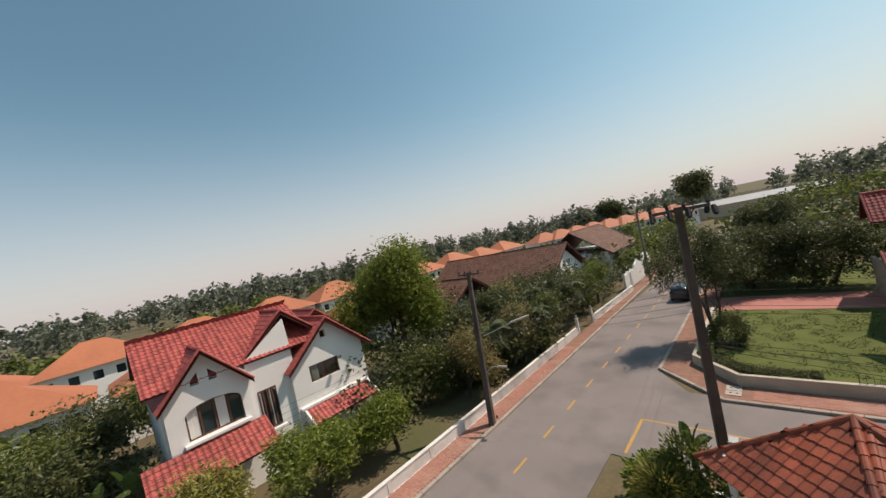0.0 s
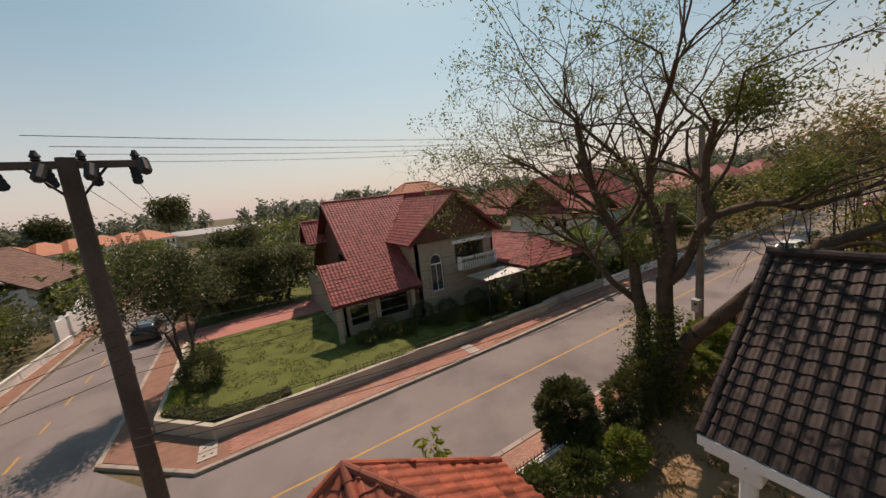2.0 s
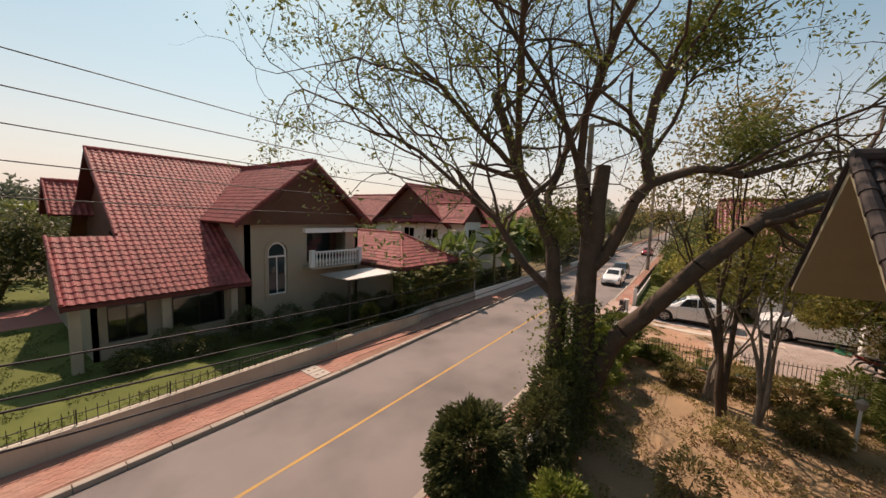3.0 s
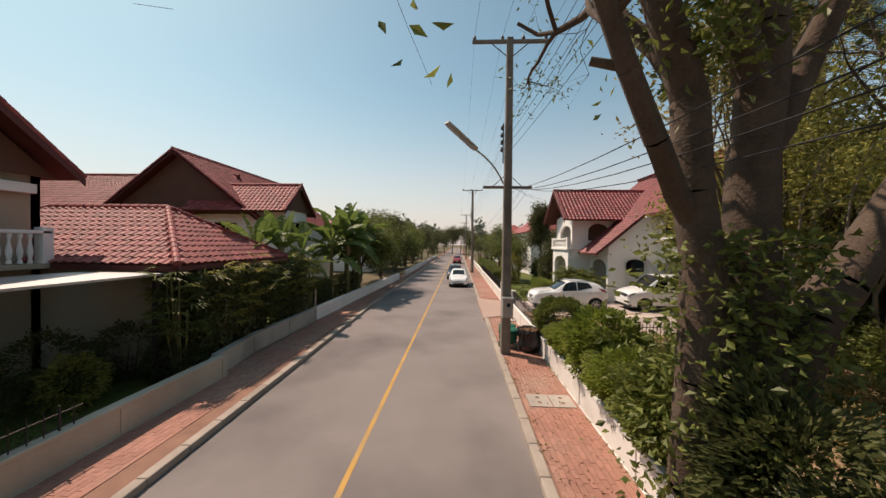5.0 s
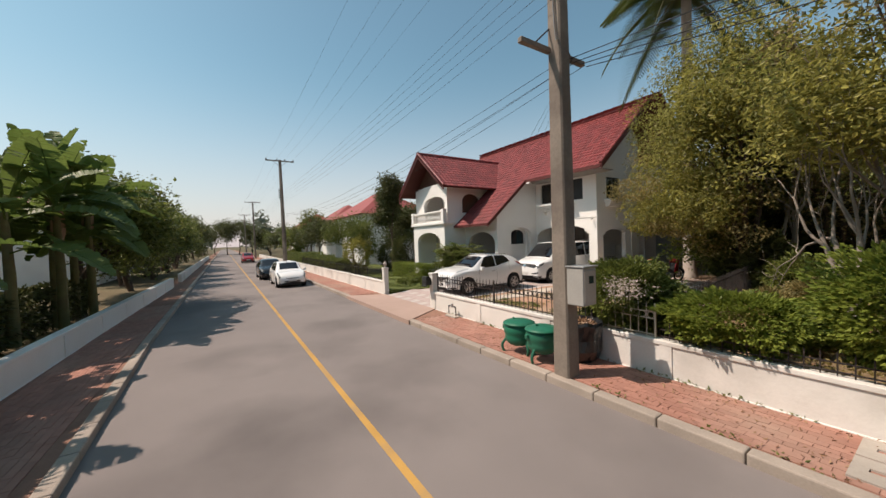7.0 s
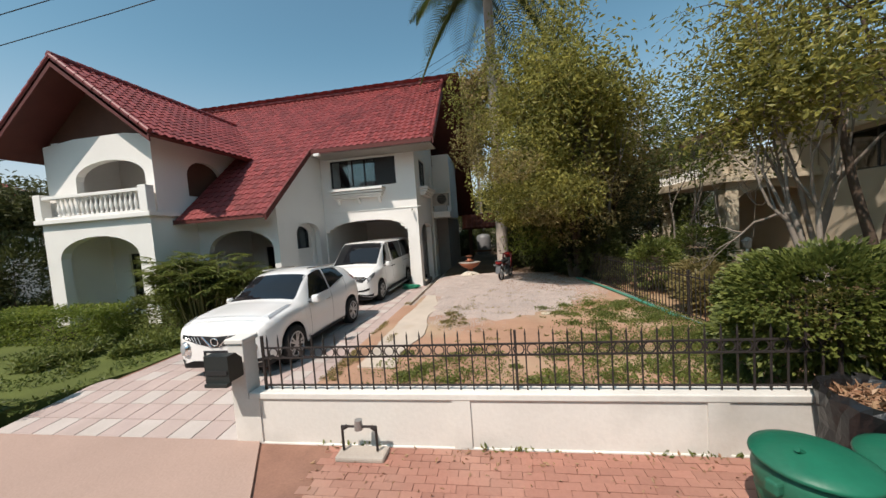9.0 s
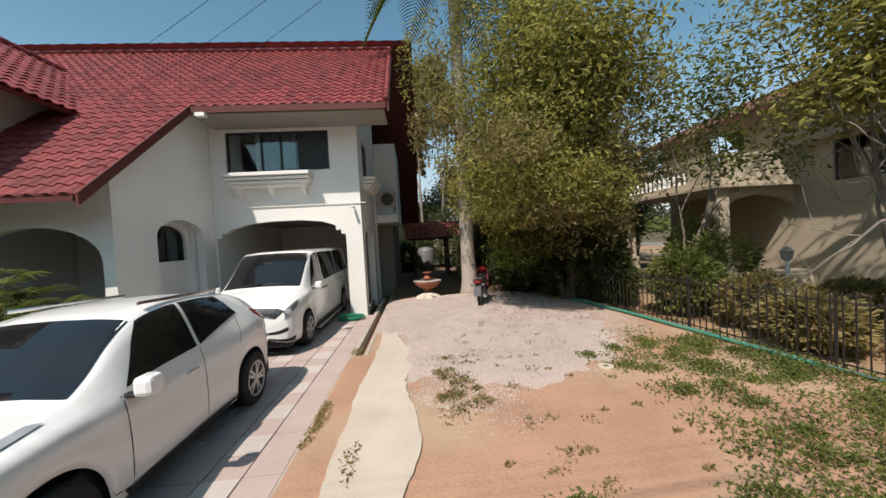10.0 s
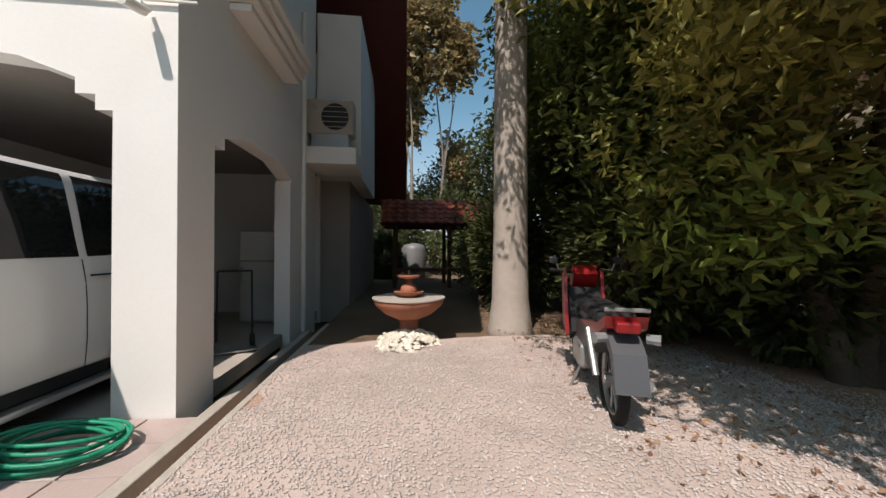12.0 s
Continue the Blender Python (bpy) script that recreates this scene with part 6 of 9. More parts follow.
for x in (0.62, -0.62):
    w = part("wheel", ring_mesh(0.235, 0.022), M["steel"], mc)
    w.location = (x, 0, 0.30)
    t = part("tyre", ring_mesh(0.265, 0.042), M["rubber"], w)
    bm = bmesh.new()
    for i in range(9):
        a = 2 * math.pi * i / 9
        add_tube(bm, (0, 0, 0), (0.24 * math.cos(a), 0, 0.24 * math.sin(a)), 0.008, 0.008, 4)
    add_tube(bm, (0, -0.06, 0), (0, 0.06, 0), 0.04, 0.04, 10)
    part("spoke_set", bm, M["steel"], w)
for s in (-1, 1):
    part("fork", tube((0.62, s * 0.07, 0.3), (0.44, s * 0.07, 0.86), 0.022, sides=8), M["steel"], mc)
    part("handle", tube((0.42, s * 0.04, 0.98), (0.34, s * 0.33, 1.02), 0.016, sides=8), M["rubber"], mc)
    part("mirror", box(0.30, 0.33, s * 0.30 - 0.045, s * 0.30 + 0.045, 1.08, 1.15, 0.015), M["frame_dark"], mc)
    part("mirror_stalk", tube((0.36, s * 0.24, 1.0), (0.31, s * 0.29, 1.16), 0.007, sides=6), M["steel"], mc)
part("front_mudguard", panel([(0.33 * math.cos(a) + 0.62, 0.33 * math.sin(a) + 0.3) for a in np.linspace(0.1, 2.4, 10)] + [(0.30 * math.cos(a) + 0.62, 0.30 * math.sin(a) + 0.3) for a in np.linspace(2.4, 0.1, 10)], [], 0.12, lambda u, v, w: (u, w - 0.06, v)), M["bike_grey"], mc)
part("front_fairing", panel([(0.42, 0.84), (0.55, 0.86), (0.50, 1.0), (0.40, 1.06), (0.30, 0.98)], [], 0.22, lambda u, v, w: (u, w - 0.11, v)), M["bike_red"], mc)
part("headlamp", tube((0.50, 0, 0.90), (0.58, 0, 0.90), 0.075, 0.065, 14), M["lamp_plain"], mc)
part("leg_shield", panel([(0.30, 0.35), (0.42, 0.75), (0.34, 0.85), (0.16, 0.45)], [], 0.30, lambda u, v, w: (u, w - 0.15, v)), M["rubber"], mc)
part("frame_body", panel([(-0.5, 0.45), (0.25, 0.35), (0.2, 0.55), (-0.1, 0.62), (-0.62, 0.72), (-0.72, 0.66)], [], 0.22, lambda u, v, w: (u, w - 0.11, v)), M["bike_grey"], mc)
part("engine", box(-0.15, 0.2, -0.14, 0.14, 0.2, 0.42, 0.04), M["steel"], mc)
part("seat", box(-0.72, 0.02, -0.13, 0.13, 0.70, 0.79, 0.03), M["rubber"], mc)
part("rear_mudguard", panel([(-0.55, 0.66), (-0.82, 0.70), (-0.98, 0.58), (-1.05, 0.36), (-1.02, 0.35), (-0.93, 0.55), (-0.78, 0.63), (-0.55, 0.60)], [], 0.19, lambda u, v, w: (u, w - 0.095, v)), M["bike_grey"], mc)
part("tail_cowl", panel([(-0.1, 0.62), (-0.72, 0.72), (-0.93, 0.80), (-0.90, 0.72), (-0.6, 0.60)], [], 0.25, lambda u, v, w: (u, w - 0.125, v)), M["bike_red"], mc)
part("tail_lamp", box(-0.97, -0.90, -0.07, 0.07, 0.70, 0.77, 0.015), M["bike_red"], mc, "red tail lamp")
part("grab_rail", tube((-0.93, -0.13, 0.84), (-0.93, 0.13, 0.84), 0.014, sides=6), M["steel"], mc)
for s in (-1, 1):
    part("turn_lamp", tube((-0.9, s * 0.12, 0.66), (-0.93, s * 0.19, 0.66), 0.03, 0.035, 8), M["lamp_plain"], mc)
    part("shock", tube((-0.45, s * 0.13, 0.62), (-0.62, s * 0.11, 0.32), 0.024, sides=8), M["steel"], mc)
    part("grip_guard", panel([(0.18, 0.42), (0.40, 0.50), (0.48, 0.98), (0.36, 1.02)], [], 0.03, lambda u, v, w, s=s: (u, s * 0.17 + w, v)), M["bike_red"], mc)
part("exhaust", tube((0.05, -0.15, 0.22), (-0.75, -0.17, 0.32), 0.04, 0.05, 10), M["steel"], mc)
part("stand", tube((-0.1, 0.12, 0.22), (-0.1, 0.22, 0.0), 0.012, sides=6), M["steel"], mc)

# ---------------------------------------------------------------- vehicles
def paint(name, color):
    m = mat(name, color, 0.22, vary=0.04, bump=0, spec=0.5, coat=0.6)
    return m


M["car_white"] = paint("white car paint", (0.80, 0.79, 0.77))
M["car_black"] = paint("black car paint", (0.015, 0.015, 0.017))
M["car_red"] = paint("red car paint", (0.30, 0.02, 0.02))
M["car_glass"] = glass_mat("tinted car glass", (0.012, 0.013, 0.015), 0.03)
M["chrome"] = mat("chrome", (0.75, 0.75, 0.75), 0.15, metal=1.0, vary=0.05, bump=0)
M["alloy"] = mat("silver alloy", (0.50, 0.50, 0.50), 0.3, metal=0.7, vary=0.1, bump=0)
M["trim_black"] = mat("black plastic trim", (0.02, 0.02, 0.021), 0.5, vary=0.2, bump=0)
M["lamp_clear"] = glass_mat("clear headlamp glass", (0.35, 0.36, 0.37), 0.06)
M["lamp_dark"] = glass_mat("smoked headlamp glass", (0.15, 0.155, 0.16), 0.05)
M["lamp_red"] = glass_mat("red tail lamp glass", (0.25, 0.01, 0.01), 0.08)
M["plate"] = mat("number plate", (0.62, 0.61, 0.58), 0.5, vary=0.05, bump=0)


def curve_through(xs, ys, q):
    """Smooth monotone-looking interpolation of ys over xs."""
    xs, ys = np.array(xs, float), np.array(ys, float)
    m = np.gradient(ys, xs)
    for i in range(len(xs) - 1):
        d = (ys[i + 1] - ys[i]) / (xs[i + 1] - xs[i])
        if abs(d) < 1e-6:
            m[i] = m[i + 1] = 0
    i = np.clip(np.searchsorted(xs, q) - 1, 0, len(xs) - 2)
    h = xs[i + 1] - xs[i]
    t = (q - xs[i]) / h
    return ys[i] * (2 * t**3 - 3 * t**2 + 1) + m[i] * h * (t**3 - 2 * t**2 + t) + ys[i + 1] * (-2 * t**3 + 3 * t**2) + m[i + 1] * h * (t**3 - t**2)


class Shell:
    """A car's skin: stations along x, each a half section from sill to roof's middle."""

    def __init__(self, keys, axles, arch_r, hub_z, n=170):
        # keys: x, sill height, belt height, top height, width at belt, width at top
        k = np.array(keys)
        u = np.linspace(0, 1, n)
        u = 0.55 * u + 0.45 * (0.5 - 0.5 * np.cos(np.pi * u))
        self.x = k[0, 0] + (k[-1, 0] - k[0, 0]) * u
        low, belt, top, wb, wt = (curve_through(k[:, 0], k[:, c], self.x) for c in range(1, 6))
        for ax in axles:
            d2 = arch_r**2 - (self.x - ax) ** 2
            low = np.where(d2 > 0, np.maximum(low, hub_z + np.sqrt(np.maximum(d2, 0))), low)
        belt = np.maximum(belt, low + 0.05)
        rows = []
        for f, w in ((0.0, 0.955), (0.12, 0.985), (0.35, 1.0), (0.6, 1.0), (0.85, 0.99), (1.0, 0.965)):
            rows.append(np.stack([self.x, wb * w, low + (belt - low) * f], 1))
        for f, w in ((0.25, 0.20), (0.5, 0.42), (0.75, 0.66), (0.9, 0.85)):
            rows.append(np.stack([self.x, wb * 0.955 + (wt - wb * 0.955) * w, belt + (top - belt) * f], 1))
        rows.append(np.stack([self.x, wt * 0.96, top - 0.012], 1))
        rows.append(np.stack([self.x, wt * 0.6, top + 0.012], 1))
        rows.append(np.stack([self.x, wt * 0.0, top + 0.022], 1))
        self.g = np.stack(rows, 1)

    def mesh(self, material):
        g = self.g
        n, r = g.shape[:2]
        full = np.concatenate([g, g[:, -2::-1] * np.array([1, -1, 1])], 1)
        R = full.shape[1]
        idx = np.arange(n * R).reshape(n, R)
        f = np.stack([idx[:-1, :-1], idx[1:, :-1], idx[1:, 1:], idx[:-1, 1:]], -1).reshape(-1, 4)
        me = arrays_mesh("body", full.reshape(-1, 3), f, material, True)
        bm = bmesh.new()
        bm.from_mesh(me)
        for i in (0, n - 1):
            bm.faces.new([bm.verts[k] for k in (bm.verts.ensure_lookup_table() or idx[i])])
        bmesh.ops.recalc_face_normals(bm, faces=bm.faces)
        bm.to_mesh(me)
        bm.free()
        me.shade_smooth()
        return me

    def at(self, x, r, s=1):
        i = np.interp(x, self.x, np.arange(len(self.x)))
        i0 = int(min(math.floor(i), len(self.x) - 2))
        r0 = int(min(math.floor(r), self.g.shape[1] - 2))
        a, b = i - i0, r - r0
        g = self.g
        p = (g[i0, r0] * (1 - a) + g[i0 + 1, r0] * a) * (1 - b) + (g[i0, r0 + 1] * (1 - a) + g[i0 + 1, r0 + 1] * a) * b
        return Vector((p[0], p[1] * s, p[2]))

    def front(self, y, z):
        """The place on the nose at the side offset y and the height z."""
        last = -1.0
        for i in range(len(self.x) - 1, 0, -1):
            g = self.g[i]
            f = min(np.interp(z, g[:, 2], g[:, 1]) - abs(y), g[-1, 2] - z, z - g[0, 2])
            if f >= 0:
                k = 0.0 if last >= 0 or i == len(self.x) - 1 else f / (f - last)
                return Vector((self.x[i] + (self.x[min(i + 1, len(self.x) - 1)] - self.x[i]) * k, y, z))
            last = f
        return Vector((self.x[-1], y, z))

    def mask(self, half, low, high, out=0.01, n=28, rows=5):
        """A panel on the nose between two height curves of the side offset."""
        vs = []
        for i in range(n + 1):
            y = half * (2 * i / n - 1)
            u = abs(y) / half
            vs += [self.front(y, low(u) + (high(u) - low(u)) * j / rows) + Vector((out, 0, 0)) for j in range(rows + 1)]
        q = rows + 1
        return mesh_of("mask", vs, [(i * q + j, (i + 1) * q + j, (i + 1) * q + j + 1, i * q + j + 1) for i in range(n) for j in range(rows)])

    def patch(self, corners, s, out=0.006, n=10, across=False):
        """A skin patch between four (x, r) corners, lifted off the body: ring order."""
        (xa, ra), (xb, rb), (xc, rc), (xd, rd) = corners
        bm = bmesh.new()
        grid = []
        for i in range(n + 1):
            row = []
            for j in range(n + 1):
                u, v = i / n, j / n
                x = (xa * (1 - u) + xb * u) * (1 - v) + (xd * (1 - u) + xc * u) * v
                r = (ra * (1 - u) + rb * u) * (1 - v) + (rd * (1 - u) + rc * u) * v
                if across:
                    ss = 1 if r <= 12 else -1
                    p = self.at(x, r if r <= 12 else 24 - r, ss)
                else:
                    p = self.at(x, r, s)
                row.append(p)
            grid.append(row)
        vs = []
        for i in range(n + 1):
            row = []
            for j in range(n + 1):
                du = grid[min(i + 1, n)][j] - grid[max(i - 1, 0)][j]
                dv = grid[i][min(j + 1, n)] - grid[i][max(j - 1, 0)]
                nn = du.cross(dv).normalized()
                c = grid[i][j] - Vector((grid[i][j].x, 0, 0.8))
                if nn.dot(c) < 0:
                    nn = -nn
                row.append(bm.verts.new(grid[i][j] + nn * out))
            vs.append(row)
        for i in range(n):
            for j in range(n):
                bm.faces.new((vs[i][j], vs[i + 1][j], vs[i + 1][j + 1], vs[i][j + 1]))
        bmesh.ops.recalc_face_normals(bm, faces=bm.faces)
        return bm


def road_wheel(parent, x, y, s, r, w, spokes, material):
    """Tyre, rim and spokes of one wheel; s: +1 on the left side."""
    t = lathe([(r * 0.66, -w / 2), (r * 0.93, -w / 2), (r, -w / 2 + 0.03), (r, w / 2 - 0.03), (r * 0.93, w / 2), (r * 0.66, w / 2)], 32)
    t.transform(Matrix.Rotation(-math.pi / 2 * s, 4, "X"))
    wheel = part("wheel", t, M["rubber"], parent, smooth=False)
    wheel.location = (x, y, r)
    rim = lathe([(r * 0.05, 0.01), (r * 0.62, -0.02), (r * 0.64, 0.03), (r * 0.69, w / 2 + 0.004), (r * 0.66, w / 2 + 0.006), (r * 0.60, w / 2 - 0.05), (r * 0.05, w / 2 - 0.09)], 32)
    rim.transform(Matrix.Rotation(-math.pi / 2 * s, 4, "X"))
    part("rim", rim, M["trim_black"], wheel)
    bm = bmesh.new()
    for i in range(spokes):
        a = 2 * math.pi * i / spokes
        m = Matrix.Rotation(a + (0.12 if i % 2 else -0.12), 4, "Y")
        q = bmesh.ops.create_cube(bm, size=1.0, matrix=m @ Matrix.Translation((0, s * (w / 2 - 0.012), r * 0.36)) @ Matrix.Diagonal((r * 0.11, 0.03, r * 0.58, 1)))
    add_tube(bm, (0, s * (w / 2 - 0.03), 0), (0, s * (w / 2 + 0.008), 0), r * 0.16, r * 0.13, 14)
    rg = ring_mesh(r * 0.645, 0.014, 32, 6)
    bm2 = bmesh.new()
    bm2.from_mesh(rg)
    bmesh.ops.translate(bm2, verts=bm2.verts, vec=(0, s * (w / 2), 0))
    tmp = bpy.data.meshes.new("tmp")
    bm2.to_mesh(tmp)
    bm2.free()
    bm.from_mesh(tmp)
    part("spoke_set", bm, material, wheel)
    return wheel


def car(label, at, turn, keys, axles, r, track, glass, paint_mat, arch=0.07, spokes=10, scale=None, lamps=(), grille=None, name="car", category="car", mirrors=None, cladding=True, extras=None):
    """A vehicle heading along its own +x: skin, glass, lamps, wheels and fittings."""
    e = thing(name, label, category, "", at, turn)
    e.scale = (K, K, K)
    sh = Shell(keys, axles, r + arch, r)
    body = part("body", sh.mesh(paint_mat), None, e)
    x0, x1 = keys[0][0], keys[-1][0]
    hw = max(k[4] for k in keys)
    part("underbody", box(x0 + 0.12, x1 - 0.12, -hw * 0.86, hw * 0.86, 0.18, 0.62, 0.03), M["trim_black"], e)
    for nm, corners, both, across in glass:
        for s in ((1, -1) if both else (1,)):
            part(nm, sh.patch(corners, s, 0.005, across=across), M["car_glass"], body)
    for ax in axles:
        for s in (1, -1):
            road_wheel(e, ax, s * (track / 2), s, r, 0.21, spokes, M["alloy"])
            if cladding:
                v = []
                for i in range(17):
                    t = math.pi * (i / 16 * 1.16 - 0.08)
                    p, q = (ax + (r + arch + 0.035) * math.cos(t), r + (r + arch + 0.035) * math.sin(t)), (ax + (r + arch - 0.02) * math.cos(t), r + (r + arch - 0.02) * math.sin(t))
                    v.append((p, q))
                poly = [a for a, _ in v] + [b for _, b in v[::-1]]
                yy = float(np.interp(ax, sh.x, sh.g[:, 3, 1]))
                part("arch_trim", panel(poly, [], 0.05, lambda u, w, d, s=s: (u, s * (yy - 0.035 + d), w)), M["trim_black"], e)
    for nm, corners, both, mt in lamps:
        for s in ((1, -1) if both else (1,)):
            part(nm, sh.patch(corners, s, 0.012, across=not both), M[mt], body)
    if mirrors:
        mx, my, mz = mirrors
        for s in (1, -1):
            m = part("mirror", box(mx - 0.09, mx + 0.07, s * my - 0.02 + s * 0.06, s * my + 0.02 + s * 0.17, mz - 0.075, mz + 0.085, 0.04), paint_mat, e)
            part("mirror_foot", box(mx - 0.04, mx + 0.04, s * my - 0.06, s * my + s * 0.08, mz - 0.075, mz - 0.045, 0.01), M["trim_black"], m)
    if extras:
        extras(e, sh, body)
    return e


def shut_line(sh, body, x, r0, r1, lean=0.0):
    """The dark gap round a door, on both sides."""
    for s in (1, -1):
        part("shut_line", sh.patch([(x - 0.005, r0), (x + 0.005, r0), (x + 0.005 + lean, r1), (x - 0.005 + lean, r1)], s, 0.0025, 8), M["trim_black"], body)


# crossover: x from tail to nose; sill, belt and top heights, half widths at belt and top
JK = [(-2.04, 0.52, 0.86, 0.92, 0.36, 0.26), (-2.00, 0.44, 0.93, 1.00, 0.60, 0.46), (-1.92, 0.38, 0.98, 1.10, 0.74, 0.55), (-1.75, 0.32, 1.04, 1.27, 0.84, 0.57), (-1.5, 0.28, 1.08, 1.42, 0.885, 0.56), (-1.25, 0.26, 1.08, 1.49, 0.90, 0.56), (-0.9, 0.24, 1.04, 1.54, 0.88, 0.57), (-0.45, 0.24, 1.00, 1.565, 0.855, 0.58), (0.0, 0.24, 0.97, 1.555, 0.85, 0.585), (0.22, 0.24, 0.96, 1.515, 0.85, 0.59),
      (0.5, 0.24, 0.955, 1.37, 0.855, 0.61), (0.78, 0.24, 0.965, 1.17, 0.875, 0.65), (0.95, 0.24, 0.98, 1.095, 0.89, 0.68), (1.2, 0.25, 0.99, 1.065, 0.905, 0.68), (1.45, 0.26, 0.975, 1.04, 0.895, 0.66), (1.68, 0.27, 0.94, 1.01, 0.875, 0.64), (1.86, 0.28, 0.895, 0.965, 0.835, 0.60), (1.97, 0.29, 0.845, 0.915, 0.785, 0.56), (2.05, 0.30, 0.77, 0.85, 0.71, 0.49), (2.09, 0.32, 0.69, 0.77, 0.61, 0.40), (2.11, 0.36, 0.60, 0.68, 0.46, 0.28)]
JK_GLASS = [("windscreen", [(0.93, 9.3), (0.27, 9.7), (0.27, 14.3), (0.93, 14.7)], False, True),
            ("front_window", [(-0.28, 5.6), (0.60, 5.7), (0.24, 9.3), (-0.26, 9.4)], True, False),
            ("rear_window", [(-1.12, 6.6), (-0.33, 5.6), (-0.31, 9.4), (-0.92, 9.2)], True, False),
            ("tail_window", [(-1.84, 10.6), (-1.46, 10.6), (-1.46, 13.4), (-1.84, 13.4)], False, True)]


def jk_extras(e, sh, body):
    g = part("grille", sh.mask(0.64, lambda u: 0.58 + 0.16 * u ** 1.3, lambda u: 0.755 + 0.035 * u), M["trim_black"], body)
    nose = Vector((0.018, 0, 0))
    for s in (1, -1):
        part("grille_strip", tube(sh.front(s * 0.07, 0.59) + nose, sh.front(s * 0.25, 0.76) + nose, 0.016, sides=6), M["chrome"], g)
        for k in range(5):
            part("grille_bar", tube(sh.front(s * (0.26 + 0.065 * k), 0.64 + 0.02 * k) + nose, sh.front(s * (0.33 + 0.06 * k), 0.755) + nose, 0.006, sides=5), M["alloy"], g)
        f = part("fog_lamp", lathe([(0.125, -0.08), (0.125, 0.0), (0.105, 0.03), (0.02, 0.035)], 24), M["chrome"], e)
        f.matrix_basis = Matrix.Translation(sh.front(s * 0.60, 0.56)) @ Matrix.Rotation(s * 0.5, 4, "Z") @ Matrix.Rotation(math.pi / 2 - 0.12, 4, "Y")
        part("lens", lathe([(0.10, 0.03), (0.07, 0.05), (0.01, 0.058)], 24), M["lamp_clear"], f)
        part("roof_rail", tube((-1.1, s * 0.54, 1.555), (0.1, s * 0.55, 1.60), 0.018, sides=6), M["chrome"], e)
        part("lower_grille", sh.patch([(1.80, 0.25), (2.085, 0.25), (2.085, 1.15), (1.86, 1.05)], s, 0.006), M["trim_black"], body)
        part("sill_trim", sh.patch([(-0.86, 0.02), (0.86, 0.02), (0.84, 0.7), (-0.84, 0.7)], s, 0.012), M["trim_black"], body)
        part("door_handle", box(-0.17, 0.0, s * 0.858 - 0.012, s * 0.858 + 0.022, 0.875, 0.9, 0.008), M["chrome"], e)
    part("number_plate", box(2.10, 2.125, -0.23, 0.23, 0.42, 0.53, 0.004), M["trim_black"], e)
    part("plate_bar", box(2.126, 2.129, -0.17, 0.17, 0.455, 0.495), M["plate"], e)
    part("emblem", ring_mesh(0.064, 0.012, 24, 6), M["chrome"], e).matrix_basis = Matrix.Translation(sh.front(0, 0.675) + nose) @ Matrix.Rotation(0.15, 4, "Y") @ Matrix.Rotation(math.pi / 2, 4, "Z")
    for x, lean in ((0.66, 0.02), (-0.30, 0.0)):
        shut_line(sh, body, x, 0.7, 5.4, lean)
    shut_line(sh, body, -0.95, 3.4, 6.4, -0.1)


car("white compact crossover car parked on the paved drive", (31.88, 11.15, DZ + 0.005), 90, JK, (1.26, -1.27), 0.335, 1.56, JK_GLASS, M["car_white"], spokes=10,
    lamps=[("headlamp", [(1.16, 7.4), (1.80, 6.0), (1.74, 7.8), (1.22, 8.6)], True, "lamp_clear"), ("tail_lamp", [(-1.93, 4.9), (-1.62, 5.0), (-1.42, 6.6), (-1.84, 6.6)], True, "lamp_red")], mirrors=(0.62, 0.86, 1.03), cladding=False, extras=jk_extras)

# van
VK = [(-2.62, 0.40, 1.10, 1.80, 0.80, 0.68), (-2.58, 0.32, 1.12, 1.88, 0.90, 0.73), (-2.3, 0.26, 1.14, 1.93, 0.95, 0.76), (-1.0, 0.24, 1.15, 1.95, 0.952, 0.77), (0.5, 0.24, 1.14, 1.95, 0.952, 0.77), (0.85, 0.24, 1.13, 1.90, 0.952, 0.76), (1.15, 0.24, 1.12, 1.70, 0.95, 0.74), (1.45, 0.24, 1.11, 1.44, 0.95, 0.75),
      (1.72, 0.24, 1.09, 1.23, 0.95, 0.76), (2.05, 0.25, 1.04, 1.14, 0.935, 0.74), (2.33, 0.26, 0.98, 1.06, 0.91, 0.71), (2.48, 0.27, 0.93, 1.00, 0.88, 0.67), (2.57, 0.28, 0.86, 0.94, 0.83, 0.60), (2.63, 0.30, 0.76, 0.85, 0.75, 0.50), (2.66, 0.33, 0.66, 0.75, 0.62, 0.38), (2.675, 0.38, 0.58, 0.64, 0.44, 0.24)]
VK_GLASS = [("windscreen", [(1.72, 9.3), (0.86, 9.6), (0.86, 14.4), (1.72, 14.7)], False, True),
            ("front_window", [(0.55, 5.3), (1.42, 5.4), (0.92, 9.2), (0.56, 9.3)], True, False),
            ("side_window", [(-0.95, 5.4), (0.44, 5.3), (0.45, 9.3), (-0.92, 9.3)], True, False),
            ("rear_side_window", [(-2.4, 5.6), (-1.02, 5.4), (-1.0, 9.3), (-2.3, 9.2)], True, False)]


